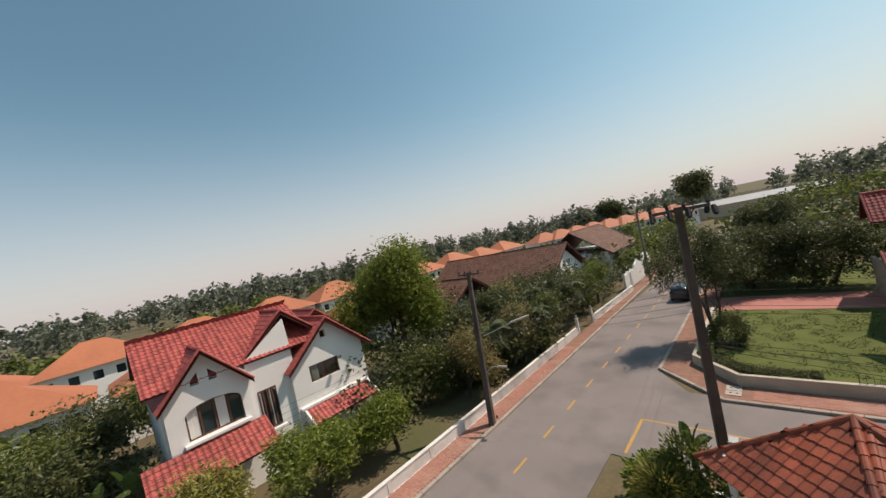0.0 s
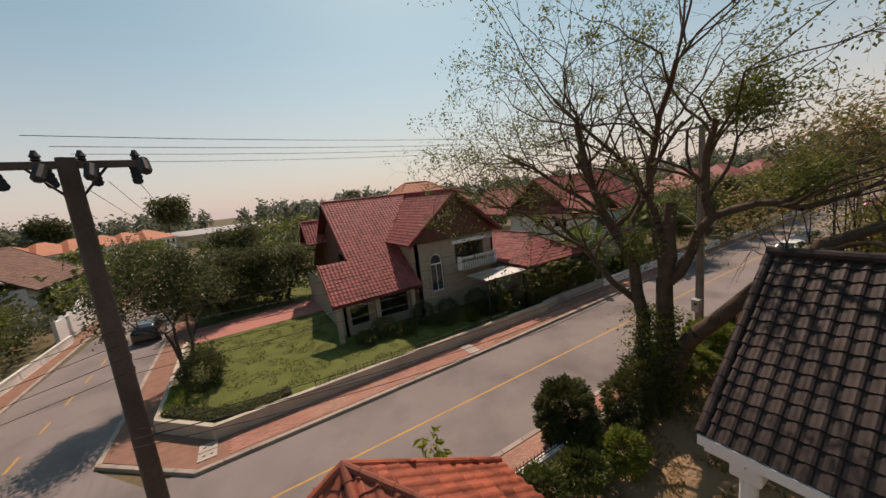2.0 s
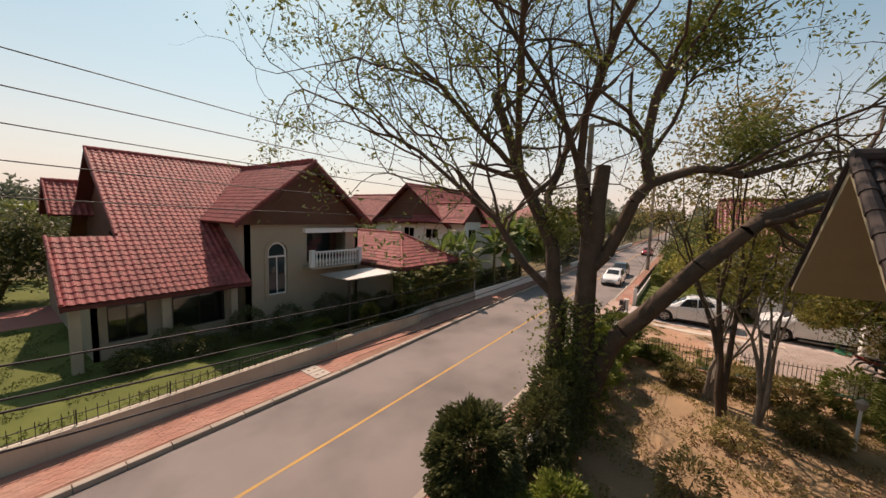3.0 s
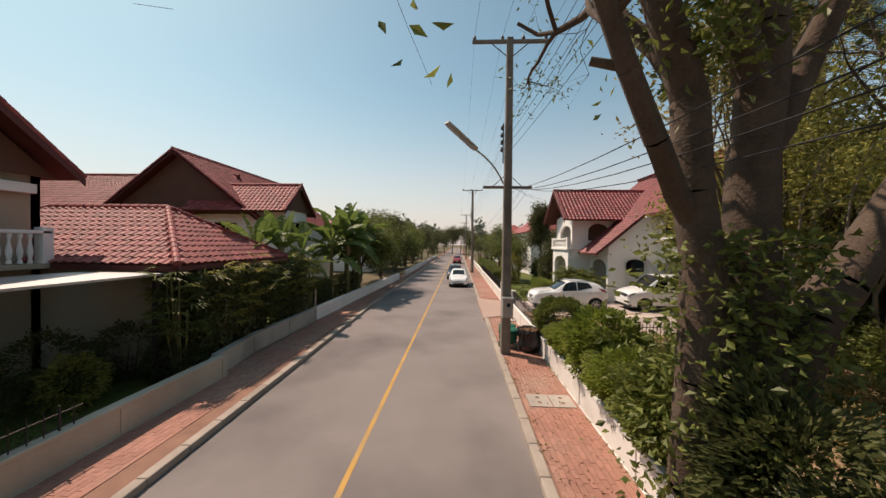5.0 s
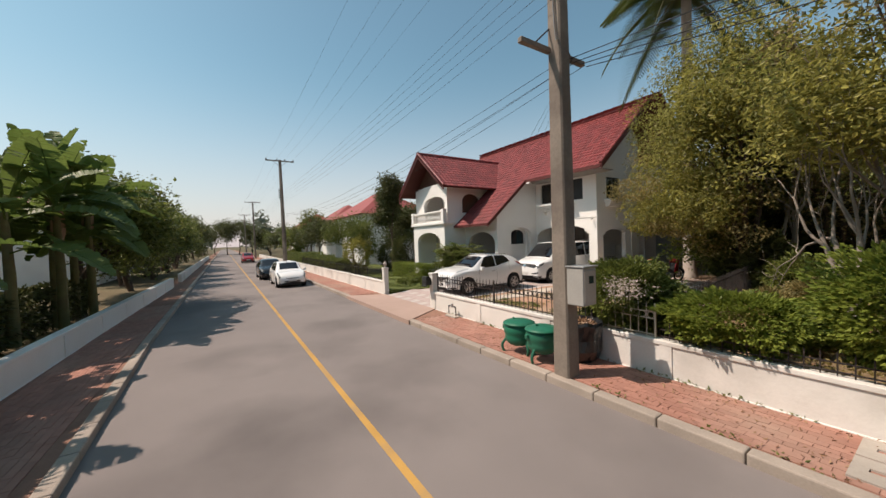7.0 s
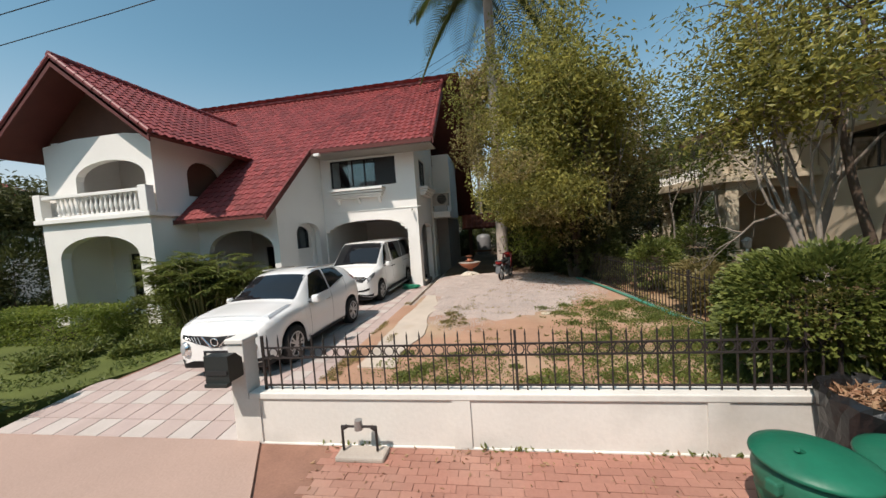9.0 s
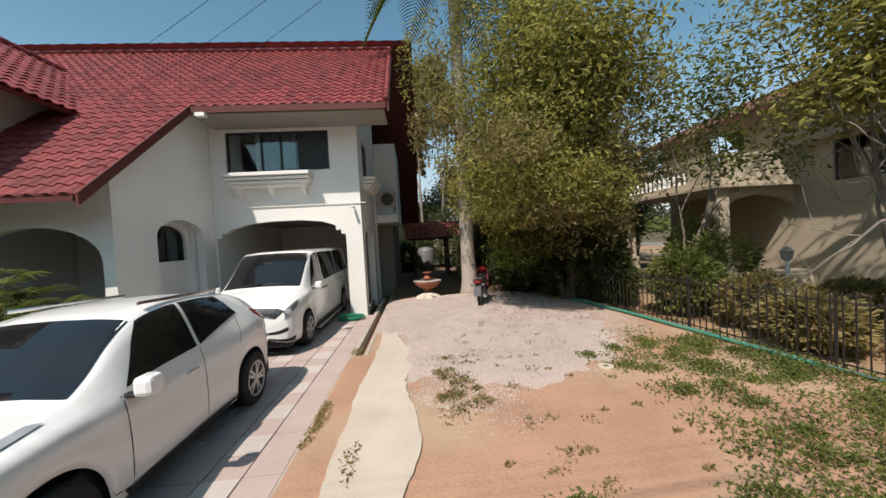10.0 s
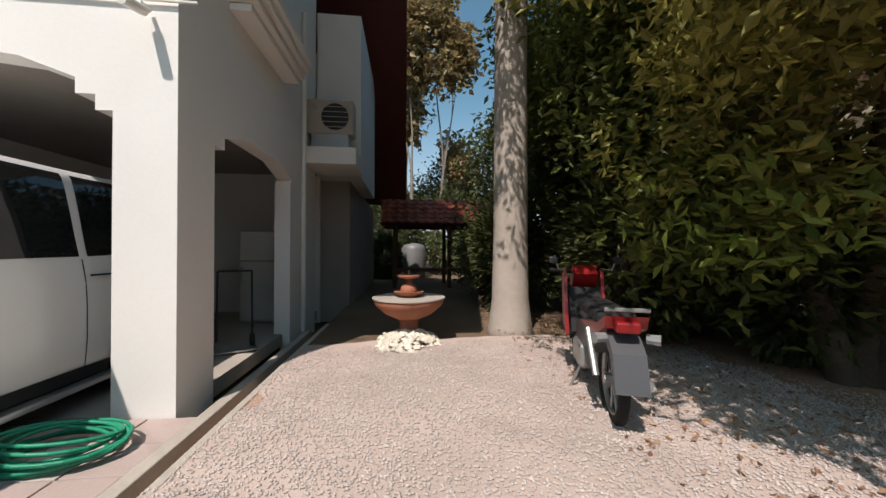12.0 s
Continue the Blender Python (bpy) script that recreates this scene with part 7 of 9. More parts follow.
def vk_extras(e, sh, body):
    g = part("grille", sh.patch([(2.648, 6.4), (2.58, 5.9), (2.58, 18.1), (2.648, 17.6)], 1, 0.006, 16, True), M["trim_black"], body)
    for x in (2.645, 2.612):
        for s in (1, -1):
            part("grille_strip", tube(sh.at(x, 11.7, s) + Vector((0.012, 0, 0)), sh.at(x, 6.8, s) + Vector((0.012, 0, 0)), 0.007, sides=6), M["chrome"], g)
    for s in (1, -1):
        part("reflector", lathe([(0.055, 0), (0.05, 0.02), (0.01, 0.025)], 14), M["lamp_clear"], e).matrix_basis = Matrix.Translation(sh.at(2.56, 4.75, s) + Vector((0.012, s * 0.006, 0))) @ Matrix.Rotation(s * 0.5, 4, "Z") @ Matrix.Rotation(math.pi / 2 - 0.1, 4, "Y")
        part("lower_grille", sh.patch([(2.60, 2.25), (2.674, 2.1), (2.674, 2.9), (2.60, 2.75)], s, 0.004), M["trim_black"], body)
        part("air_dam", sh.patch([(2.45, 0.2), (2.672, 0.2), (2.672, 1.0), (2.45, 1.2)], s, 0.006), M["trim_black"], body)
        part("side_step", box(-1.3, 1.15, s * 0.93 - 0.06, s * 0.93 + 0.05, 0.17, 0.22, 0.015), M["alloy"], e)
        part("sill_trim", sh.patch([(-1.2, 0.05), (1.28, 0.05), (1.28, 1.0), (-1.2, 1.0)], s, 0.008), M["trim_black"], body)
        for x in (0.62, 0.36):
            part("door_handle", box(x - 0.08, x + 0.08, s * 0.955 - 0.01, s * 0.955 + 0.025, 1.02, 1.05, 0.008), M["trim_black"], e)
        part("side_rail", box(-2.35, -1.0, s * 0.956 - 0.005, s * 0.956 + 0.008, 1.07, 1.085), M["trim_black"], e)
    em = sh.at(2.635, 12)
    part("emblem", lathe([(0.085, 0), (0.085, 0.02), (0.07, 0.028), (0.01, 0.02)], 20), M["chrome"], e).matrix_basis = Matrix.Translation(em + Vector((0.012, 0, 0))) @ Matrix.Rotation(math.pi / 2 - 0.3, 4, "Y")
    part("number_plate", box(2.67, 2.69, -0.24, 0.24, 0.44, 0.55, 0.004), M["plate"], e)
    for x in (1.36, 0.49, -0.97):
        shut_line(sh, body, x, 0.9, 5.3)


car("white people carrier van parked under the carport", (32.05, 4.62, 0.298), 90, VK, (1.75, -1.65), 0.34, 1.66, VK_GLASS, M["car_white"], spokes=14, name="van", category="van",
    lamps=[("headlamp", [(2.34, 4.3), (2.625, 4.1), (2.60, 6.0), (2.22, 5.2)], True, "lamp_dark")], mirrors=(1.38, 0.95, 1.18), cladding=False, extras=vk_extras)

# parked hatchback, saloon and a red car down the road
HK = [(-1.95, 0.40, 0.90, 0.98, 0.66, 0.55), (-1.88, 0.32, 0.94, 1.15, 0.76, 0.58), (-1.55, 0.26, 0.97, 1.38, 0.83, 0.56), (-0.9, 0.22, 0.96, 1.46, 0.85, 0.56), (-0.1, 0.22, 0.93, 1.48, 0.85, 0.57), (0.25, 0.22, 0.92, 1.43, 0.85, 0.58), (0.75, 0.22, 0.91, 1.15, 0.85, 0.62), (1.05, 0.22, 0.90, 0.98, 0.85, 0.66), (1.5, 0.23, 0.82, 0.88, 0.82, 0.62), (1.75, 0.25, 0.70, 0.78, 0.76, 0.54), (1.88, 0.27, 0.60, 0.68, 0.68, 0.46), (1.95, 0.30, 0.52, 0.58, 0.52, 0.34), (1.98, 0.36, 0.46, 0.50, 0.32, 0.2)]
HK_GLASS = [("windscreen", [(0.92, 10.3), (0.30, 10.3), (0.30, 13.7), (0.92, 13.7)], False, True),
            ("front_window", [(-0.25, 5.4), (0.62, 5.6), (0.22, 9.2), (-0.22, 9.3)], True, False),
            ("rear_window", [(-1.3, 6.0), (-0.32, 5.4), (-0.30, 9.3), (-1.05, 9.1)], True, False)]


def hk_extras(e, sh, body):
    part("grille", sh.mask(0.45, lambda u: 0.37, lambda u: 0.455 - 0.03 * u, 0.012), M["trim_black"], body)
    part("grille_slot", sh.mask(0.34, lambda u: 0.54 + 0.02 * u, lambda u: 0.58 + 0.01 * u, 0.012), M["trim_black"], body)
    part("number_plate", box(1.985, 2.0, -0.24, 0.24, 0.40, 0.51, 0.004), M["plate"], e)


hl = [("headlamp", [(1.40, 5.6), (1.88, 4.4), (1.86, 6.4), (1.36, 7.6)], True, "lamp_dark")]
car("white hatchback parked at the kerb facing the junction", (45.6, 18.25, 0.0), 180, HK, (1.22, -1.27), 0.31, 1.48, HK_GLASS, M["car_white"], lamps=hl, mirrors=(0.6, 0.84, 0.98), cladding=False, extras=hk_extras)
car("black car parked behind a white hatchback", (52.6, 18.7, 0.0), 180, HK, (1.22, -1.27), 0.31, 1.48, HK_GLASS, M["car_black"], lamps=hl, mirrors=(0.6, 0.84, 0.98), cladding=False, extras=hk_extras)
car("red car parked far along the street", (88, 18.6, 0.0), 180, HK, (1.22, -1.27), 0.31, 1.48, HK_GLASS, M["car_red"], lamps=hl, mirrors=(0.6, 0.84, 0.98), cladding=False, extras=hk_extras)
car("dark car parked in the side street", (-8.6, 47.5, 0.0), 90, HK, (1.22, -1.27), 0.31, 1.48, HK_GLASS, M["car_black"], lamps=hl, mirrors=(0.6, 0.84, 0.98), cladding=False, extras=hk_extras)

# ---------------------------------------------------------------- plants
M["palm_leaf"] = leaf_mat("palm fronds", (0.03, 0.05, 0.012), (0.10, 0.13, 0.03), 0.25)
M["banana"] = leaf_mat("banana leaves", (0.06, 0.11, 0.02), (0.18, 0.24, 0.06), 0.45)
M["banana_stem"] = mat("banana stem", (0.16, 0.15, 0.06), 0.7, vary=0.35, scale=3, dirt=(0.12, 0.07, 0.04), dirt_amount=0.6)
M["palm_bark"] = mat("smooth pale palm trunk", (0.42, 0.36, 0.31), 0.85, vary=0.16, scale=1.4, fine=14, bump=0.25, dirt=(0.2, 0.17, 0.14), dirt_amount=0.45)


def blade(points, width, twist=0.0, fold=0.2):
    """A leaf blade along a curve: two strips of quads folded at the midrib. Returns arrays."""
    p = np.array(points, float)
    n = len(p)
    d = np.gradient(p, axis=0)
    d /= np.linalg.norm(d, axis=1)[:, None]
    s = np.cross(d, [0, 0, 1.0])
    s /= np.maximum(np.linalg.norm(s, axis=1), 1e-6)[:, None]
    u = np.cross(s, d)
    t = np.linspace(0, 1, n)
    w = width * np.sin(np.pi * np.clip(t * 0.92 + 0.06, 0, 1)) ** 0.6
    a = twist
    s2 = s * math.cos(a) + u * math.sin(a)
    u2 = u * math.cos(a) - s * math.sin(a)
    L = p + s2 * w[:, None] / 2 + u2 * (w * fold)[:, None]
    R = p - s2 * w[:, None] / 2 + u2 * (w * fold)[:, None]
    v = np.stack([L, p, R], 1).reshape(-1, 3)
    i = np.arange(n - 1) * 3
    f = np.concatenate([np.stack([i, i + 1, i + 4, i + 3], 1), np.stack([i + 1, i + 2, i + 5, i + 4], 1)])
    return v, f


def merge(bits):
    vs, fs, b = [], [], 0
    for v, f in bits:
        vs.append(v)
        fs.append(f + b)
        b += len(v)
    return np.concatenate(vs), np.concatenate(fs)


def banana(at, h, seed, leaves=9, reach=2.3):
    rng = np.random.default_rng(seed)
    e = thing("banana_plant", "banana plant with broad tattered leaves behind a low wall", "banana plant", "banana plants", at)
    v, f = limb_tubes([((0, 0, 0), (0.05, 0, h * 0.3), 0.16, 0.13), ((0.05, 0, h * 0.3), (0.02, 0.03, h * 0.55), 0.13, 0.09)], 10)
    part("stem", arrays_mesh("stem", v, f, M["banana_stem"], True), None, e)
    for i in range(leaves):
        a = i * 2.4 + rng.uniform(-0.3, 0.3)
        rise = rng.uniform(0.25, 1.15) if i > 2 else 1.35
        L = reach * rng.uniform(0.75, 1.1)
        t = np.linspace(0, 1, 14)
        x = L * t * (1 if rise < 1.2 else 0.35)
        z = h * (0.55 if rise > 0.9 else rng.uniform(0.36, 0.55)) + L * (rise * 0.95 * t - (1.15 - 0.5 * rise) * 0.75 * t**2)
        pts = np.stack([x * math.cos(a), x * math.sin(a), z], 1)
        v1, f1 = limb_tubes([(pts[k], pts[k + 1], 0.028 * (1 - k / 16), 0.028 * (1 - (k + 1) / 16)) for k in range(13)], 5)
        # blade split into torn segments
        fine = np.linspace(2, 13, 45)
        curve = np.stack([np.interp(fine, np.arange(14), pts[:, k]) for k in range(3)], 1)
        v0, f0 = blade(curve, 0.74 * reach / 2.3, rng.uniform(-0.4, 0.4), 0.12)
        torn = rng.uniform(0, 1, len(f0)) > 0.05
        edge = np.arange(len(v0)) % 3 != 1
        v0[edge] += rng.normal(size=(int(edge.sum()), 3)) * np.array([0.012, 0.012, 0.02])
        leaf = part("leaf", arrays_mesh("leaf", v0, f0[torn], M["banana"]), None, e)
        part("midrib", arrays_mesh("midrib", v1, f1, M["banana"]), None, leaf)
    if seed % 2:
        v, f = blade(np.stack([0.2 + 0.25 * np.linspace(0, 1, 8), 0.1 * np.linspace(0, 1, 8), h * 0.55 - 1.4 * np.linspace(0, 1, 8)], 1), 0.4, 0.2)
        part("dead_leaf", arrays_mesh("dead_leaf", v, f, M["dry_leaf"]), None, e)
    return e


def fan_palm(at, h, seed, stems=7, label="clump of fan palms with slender spiky leaves", r=0.7, leaf=None, size=0.5):
    """A clump of thin canes, each with fans of narrow blades."""
    rng = np.random.default_rng(seed)
    e = thing("fan_palm", label, "palm", "", at)
    segs, bits = [], []
    for s in range(stems):
        a, q = rng.uniform(0, 6.28), r * math.sqrt(rng.uniform(0, 1))
        base = np.array([q * math.cos(a) * 0.6, q * math.sin(a) * 0.6, 0])
        top = np.array([q * math.cos(a) * 1.2, q * math.sin(a) * 1.2, h * rng.uniform(0.55, 1.0)])
        segs.append((base, top, 0.03, 0.025))
        for k in range(rng.integers(5, 8)):
            b = rng.uniform(0, 6.28)
            st = base + (top - base) * rng.uniform(0.55, 1.0)
            tip = st + np.array([math.cos(b), math.sin(b), rng.uniform(0.2, 0.9)]) * size * 0.7
            segs.append((st, tip, 0.008, 0.006))
            out = (tip - st) / np.linalg.norm(tip - st)
            side = np.cross(out, [0, 0, 1.0])
            side /= np.linalg.norm(side) + 1e-6
            for j in range(9):
                g = (j - 4) / 4 * 1.25
                d = out * math.cos(g) + side * math.sin(g)
                t = np.linspace(0, 1, 4)
                L = size * rng.uniform(0.8, 1.15)
                pts = tip + np.outer(t, d) * L + np.outer(t**2, [0, 0, -0.35 * L])
                bits.append(blade(pts, 0.05 * size / 0.5, 0, 0.25))
    v, f = limb_tubes(segs, 5)
    part("woody_base", arrays_mesh("woody_base", v, f, M["banana_stem"], True), None, e)
    part("frond_crown", arrays_mesh("frond_crown", *merge(bits), leaf or M["leaf_bright"]), None, e)
    return e


def feather_palm(at, h, seed, label, trunk_r=0.25, fronds=16, L=2.6, bark=None, name="palm_tree"):
    """A palm with a single trunk and arching feathered fronds."""
    rng = np.random.default_rng(seed)
    e = thing(name, label, "palm", "", at)
    n = 14
    prof = [(trunk_r * 1.45, -0.1), (trunk_r * 1.25, 0.15), (trunk_r * 1.05, 0.6)] + [(trunk_r * (1.0 - 0.25 * i / n), 0.6 + (h - 0.6) * i / n) for i in range(1, n + 1)]
    tr = lathe(prof, 20)
    part("trunk", tr, bark or M["palm_bark"], e, smooth=True)
    bits, ribs = [], []
    for i in range(fronds):
        a = i * 2.4
        up = rng.uniform(-0.5, 1.1)
        t = np.linspace(0, 1, 12)
        x = L * t * (0.95 - 0.25 * abs(up - 0.3))
        z = h + L * (up * t - 0.8 * t**2)
        c, s = math.cos(a), math.sin(a)
        pts = np.stack([x * c, x * s, z], 1)
        ribs += [(pts[k], pts[k + 1], 0.03 * (1 - k / 13), 0.03 * (1 - (k + 1) / 13)) for k in range(11)]
        for k in range(2, 46):
            u = k / 46
            p = np.array([np.interp(u, t, pts[:, j]) for j in range(3)])
            for sg in (-1, 1):
                d = np.array([-s * sg + 0.5 * c, c * sg + 0.5 * s, 0.15 - 0.5 * u])
                d /= np.linalg.norm(d)
                ln = L * 0.26 * math.sin(math.pi * min(1, u * 0.9 + 0.12)) ** 0.7
                q = p + np.outer(np.linspace(0, 1, 3), d) * ln + np.outer(np.linspace(0, 1, 3) ** 2, [0, 0, -0.3 * ln])
                bits.append(blade(q, 0.045 * L / 2.6, 0, 0.2))
    v, f = limb_tubes(ribs, 5)
    part("crown_base", arrays_mesh("crown_base", v, f, M["banana_stem"], True), None, e)
    part("frond_crown", arrays_mesh("frond_crown", *merge(bits), M["palm_leaf"]), None, e)
    return e


# --- trees round the gravel yard
feather_palm((26.25, 1.45, YZ - 0.05), 15.2, 3, "tall royal palm with smooth pale trunk beside gravel", 0.29, 22, 4.8)
tree("dense yellow-green leafy tree beside the gravel yard", (23.3, 3.9, YZ), 12.2, 2.9, 0.15, 14000, 0.21, M["leaf_yellow"], M["bark"], 21, stems=5, depth=4, trunk=0.22, blob=0.5, slim=0.38, droop=0.5)
tree("leafy olive-green tree beside the iron railing", (22.0, 3.4, YZ), 9.4, 2.4, 0.09, 9000, 0.18, M["leaf_yellow"], M["bark_pale"], 22, stems=4, depth=4, trunk=0.22, blob=0.45, skirt=2.0, slim=0.4, droop=0.4)
tree("small tree with pale crooked stems and glossy leaves", (19.6, 10.6, 0.3), 7.6, 2.4, 0.09, 8000, 0.16, M["leaf_yellow"], M["bark_pale"], 23, stems=4, depth=4, trunk=0.3, blob=0.5, skirt=3.9)
tree("small tree with pale crooked stems and yellow-green leaves", (18.6, 9.2, 0.3), 8.8, 2.6, 0.09, 4600, 0.16, M["leaf_yellow"], M["bark_pale"], 24, stems=4, depth=4, trunk=0.3, blob=0.45, skirt=4.8)
tree("dense shrubby tree over the motorcycle", (24.4, 1.2, YZ), 6.6, 2.4, 0.12, 18000, 0.19, M["leaf"], M["bark"], 26, stems=4, depth=4, trunk=0.2, blob=0.5)
tree("dark leafy tree at the back of the yard", (22.0, -2.5, YZ), 9.5, 3.4, 0.2, 18000, 0.24, M["leaf_dark"], M["bark"], 27, stems=3, depth=4, trunk=0.22, blob=0.6)
for i, (x, y, h) in enumerate(((27.7, -12.0, 17.0), (26.3, -14.0, 18.5), (29.4, -13.5, 16.0), (28.4, -16.5, 19.0))):
    tree("tall teak tree with large yellowing leaves", (x, y, 0.3), h, 2.2, 0.16, 3600, 0.42, M["leaf_teak"], M["bark_pale"], 40 + i, depth=4, trunk=0.3, blob=0.55, slim=0.6, droop=0.7, group="teak trees")
for i, (x, y, h, s) in enumerate(((12.0, -9, 8, 3.5), (9.5, -13, 9, 4), (15.5, -8, 7, 3.2), (22.5, -9, 8, 3), (31, -18, 9, 4), (24, -20, 9, 4), (19, -6, 8, 3.2), (27.5, -24, 7, 4))):
    tree("dark leafy tree behind the villa", (x, y, 0.2), h, s, 0.2, 7000, 0.3, M["leaf_dark"], M["bark"], 50 + i, depth=4, group="trees behind the villa", stems=2, trunk=0.2, blob=0.8)
for i, (x, y, w, h) in enumerate(((22.6, 14.3, 2.1, 1.6), (20.5, 14.3, 2.3, 1.0), (18.5, 14.4, 2.0, 1.95), (16.7, 14.4, 2.1, 1.35), (15.1, 14.5, 1.9, 1.75))):
    bush("leafy bright green garden shrub overhanging the white wall", (x, y, 0.85), (w * 1.05, 2.0, h * 0.92), 13000, 0.085, M["leaf_bright"] if i in (1, 2, 3) else M["leaf"], 60 + i, group="shrubs behind the wall", slim=0.65)
for i, (x, y, w, h) in enumerate(((22.3, 12.6, 1.0, 0.7), (20.2, 11.4, 1.1, 0.8), (22.0, 4.6, 1.3, 1.5), (18.2, 8.0, 1.2, 0.8), (21.2, 6.4, 1.6, 1.7), (20.6, 8.0, 1.5, 1.1), (19.4, 5.6, 2.0, 2.0), (21.2, 9.4, 1.3, 0.9), (18.4, 3.6, 2.0, 2.6))):
    bush("straggling olive shrub by the railing", (x, y, 0.3), (w, 1.6, h), 2600, 0.13, M["leaf_olive"] if i % 2 else M["leaf"], 70 + i, group="shrubs by the railing")


def weeds(label, area, n, z, size, material, seed, name="weeds", tall=0.12, poly=None, zf=None):
    """Low weeds or grass: tufts of upright blades, one object of stuff."""
    rng = np.random.default_rng(seed)
    x, y = rng.uniform(area[0], area[1], n), rng.uniform(area[2], area[3], n)
    k = np.array([noise.noise(Vector((a * 0.9, b * 0.9, seed))) for a, b in zip(x, y)])
    keep = k > -0.05
    if poly:
        keep &= np.array([inside(poly, a, b) for a, b in zip(x, y)])
    x, y = x[keep], y[keep]
    pts = np.stack([x, y, np.full(len(x), z) + rng.uniform(0, tall, len(x))], 1)
    ob = leaf_cloud(name, pts, size, material, None, 0.42, -0.5, seed)
    return tagged(ob, label, name, kind="stuff")


def tufts(label, area, clumps, radius, blades, size, material, seed, name="weeds", tall=0.05, lean=(0, 0)):
    """Separate small clumps of weeds on the yard, one object of stuff; lean thickens them towards one side."""
    rng = np.random.default_rng(seed)
    u = rng.uniform(0, 1, (clumps, 2)) ** np.array([2.0 ** lean[0], 2.0 ** lean[1]])
    cs = np.stack([area[0] + u[:, 0] * (area[1] - area[0]), area[2] + u[:, 1] * (area[3] - area[2])], 1)
    who = np.repeat(np.arange(clumps), blades)
    r = (radius * rng.lognormal(0, 0.5, clumps))[who]
    xy = cs[who] + np.clip(rng.normal(size=(len(who), 2)), -2, 2) * r[:, None] * np.array([1.0, 0.8])
    zz = YZ - 0.01 + rng.uniform(0, 1, len(who)) * tall * np.exp(-((xy - cs[who]) ** 2).sum(1) / r ** 2) * (r / radius)
    ob = leaf_cloud(name, np.column_stack([xy, np.maximum(zz, mound(xy[:, 0], np.clip(xy[:, 1], 2, 10.7)))]), size, material, None, 0.4, -0.5, seed)
    return tagged(ob, label, name, kind="stuff")


tufts("patchy green weeds on sandy soil", (22.6, 25.4, 8.4, 14.4), 120, 0.17, 190, 0.055, M["leaf"], 3, tall=0.12, lean=(1, 0))
tufts("patchy green weeds on sandy soil", (22.9, 28.6, 12.4, 14.7), 70, 0.17, 170, 0.055, M["leaf"], 4, tall=0.1)
tufts("small grey-green weeds on sandy soil and gravel", (23.2, 27.6, 6.6, 12.4), 90, 0.05, 22, 0.045, M["leaf_olive"], 6, tall=0.05)
tufts("dry grass beside the concrete strip", (27.4, 28.1, 8.8, 10.9), 26, 0.08, 60, 0.05, M["leaf_olive"], 14, name="dry_grass", tall=0.06)
weeds("dry grass tufts beside the concrete strip", (29.05, 29.74, 7.8, 13.8), 9000, YZ - 0.015, 0.045, M["leaf_olive"], 5, name="dry_grass", tall=0.03)
weeds("low ground cover beside the drive", (34.7, 37.6, 10.6, 13.2), 9000, 0.3, 0.13, M["leaf"], 7, name="ground_cover", tall=0.25)
rng = np.random.default_rng(9)
n = 2200
pts = np.stack([rng.uniform(23.4, 26.6, n), rng.uniform(0.6, 7.0, n), np.zeros(n)], 1)
pts[:, 2] = np.where(pts[:, 0] > 23.5, mound(pts[:, 0], np.clip(pts[:, 1], 2, 10)), YZ) + 0.02
keep = rng.uniform(0, 1, n) < np.clip(1.25 - np.abs(pts[:, 0] - 25.0) / 2.4, 0.05, 1)
tagged(leaf_cloud("fallen_leaves", pts[keep], 0.055, M["dry_leaf"], None, 0.45, 0.0, 9), "dry fallen leaves on soil and gravel", "fallen leaves", kind="stuff")

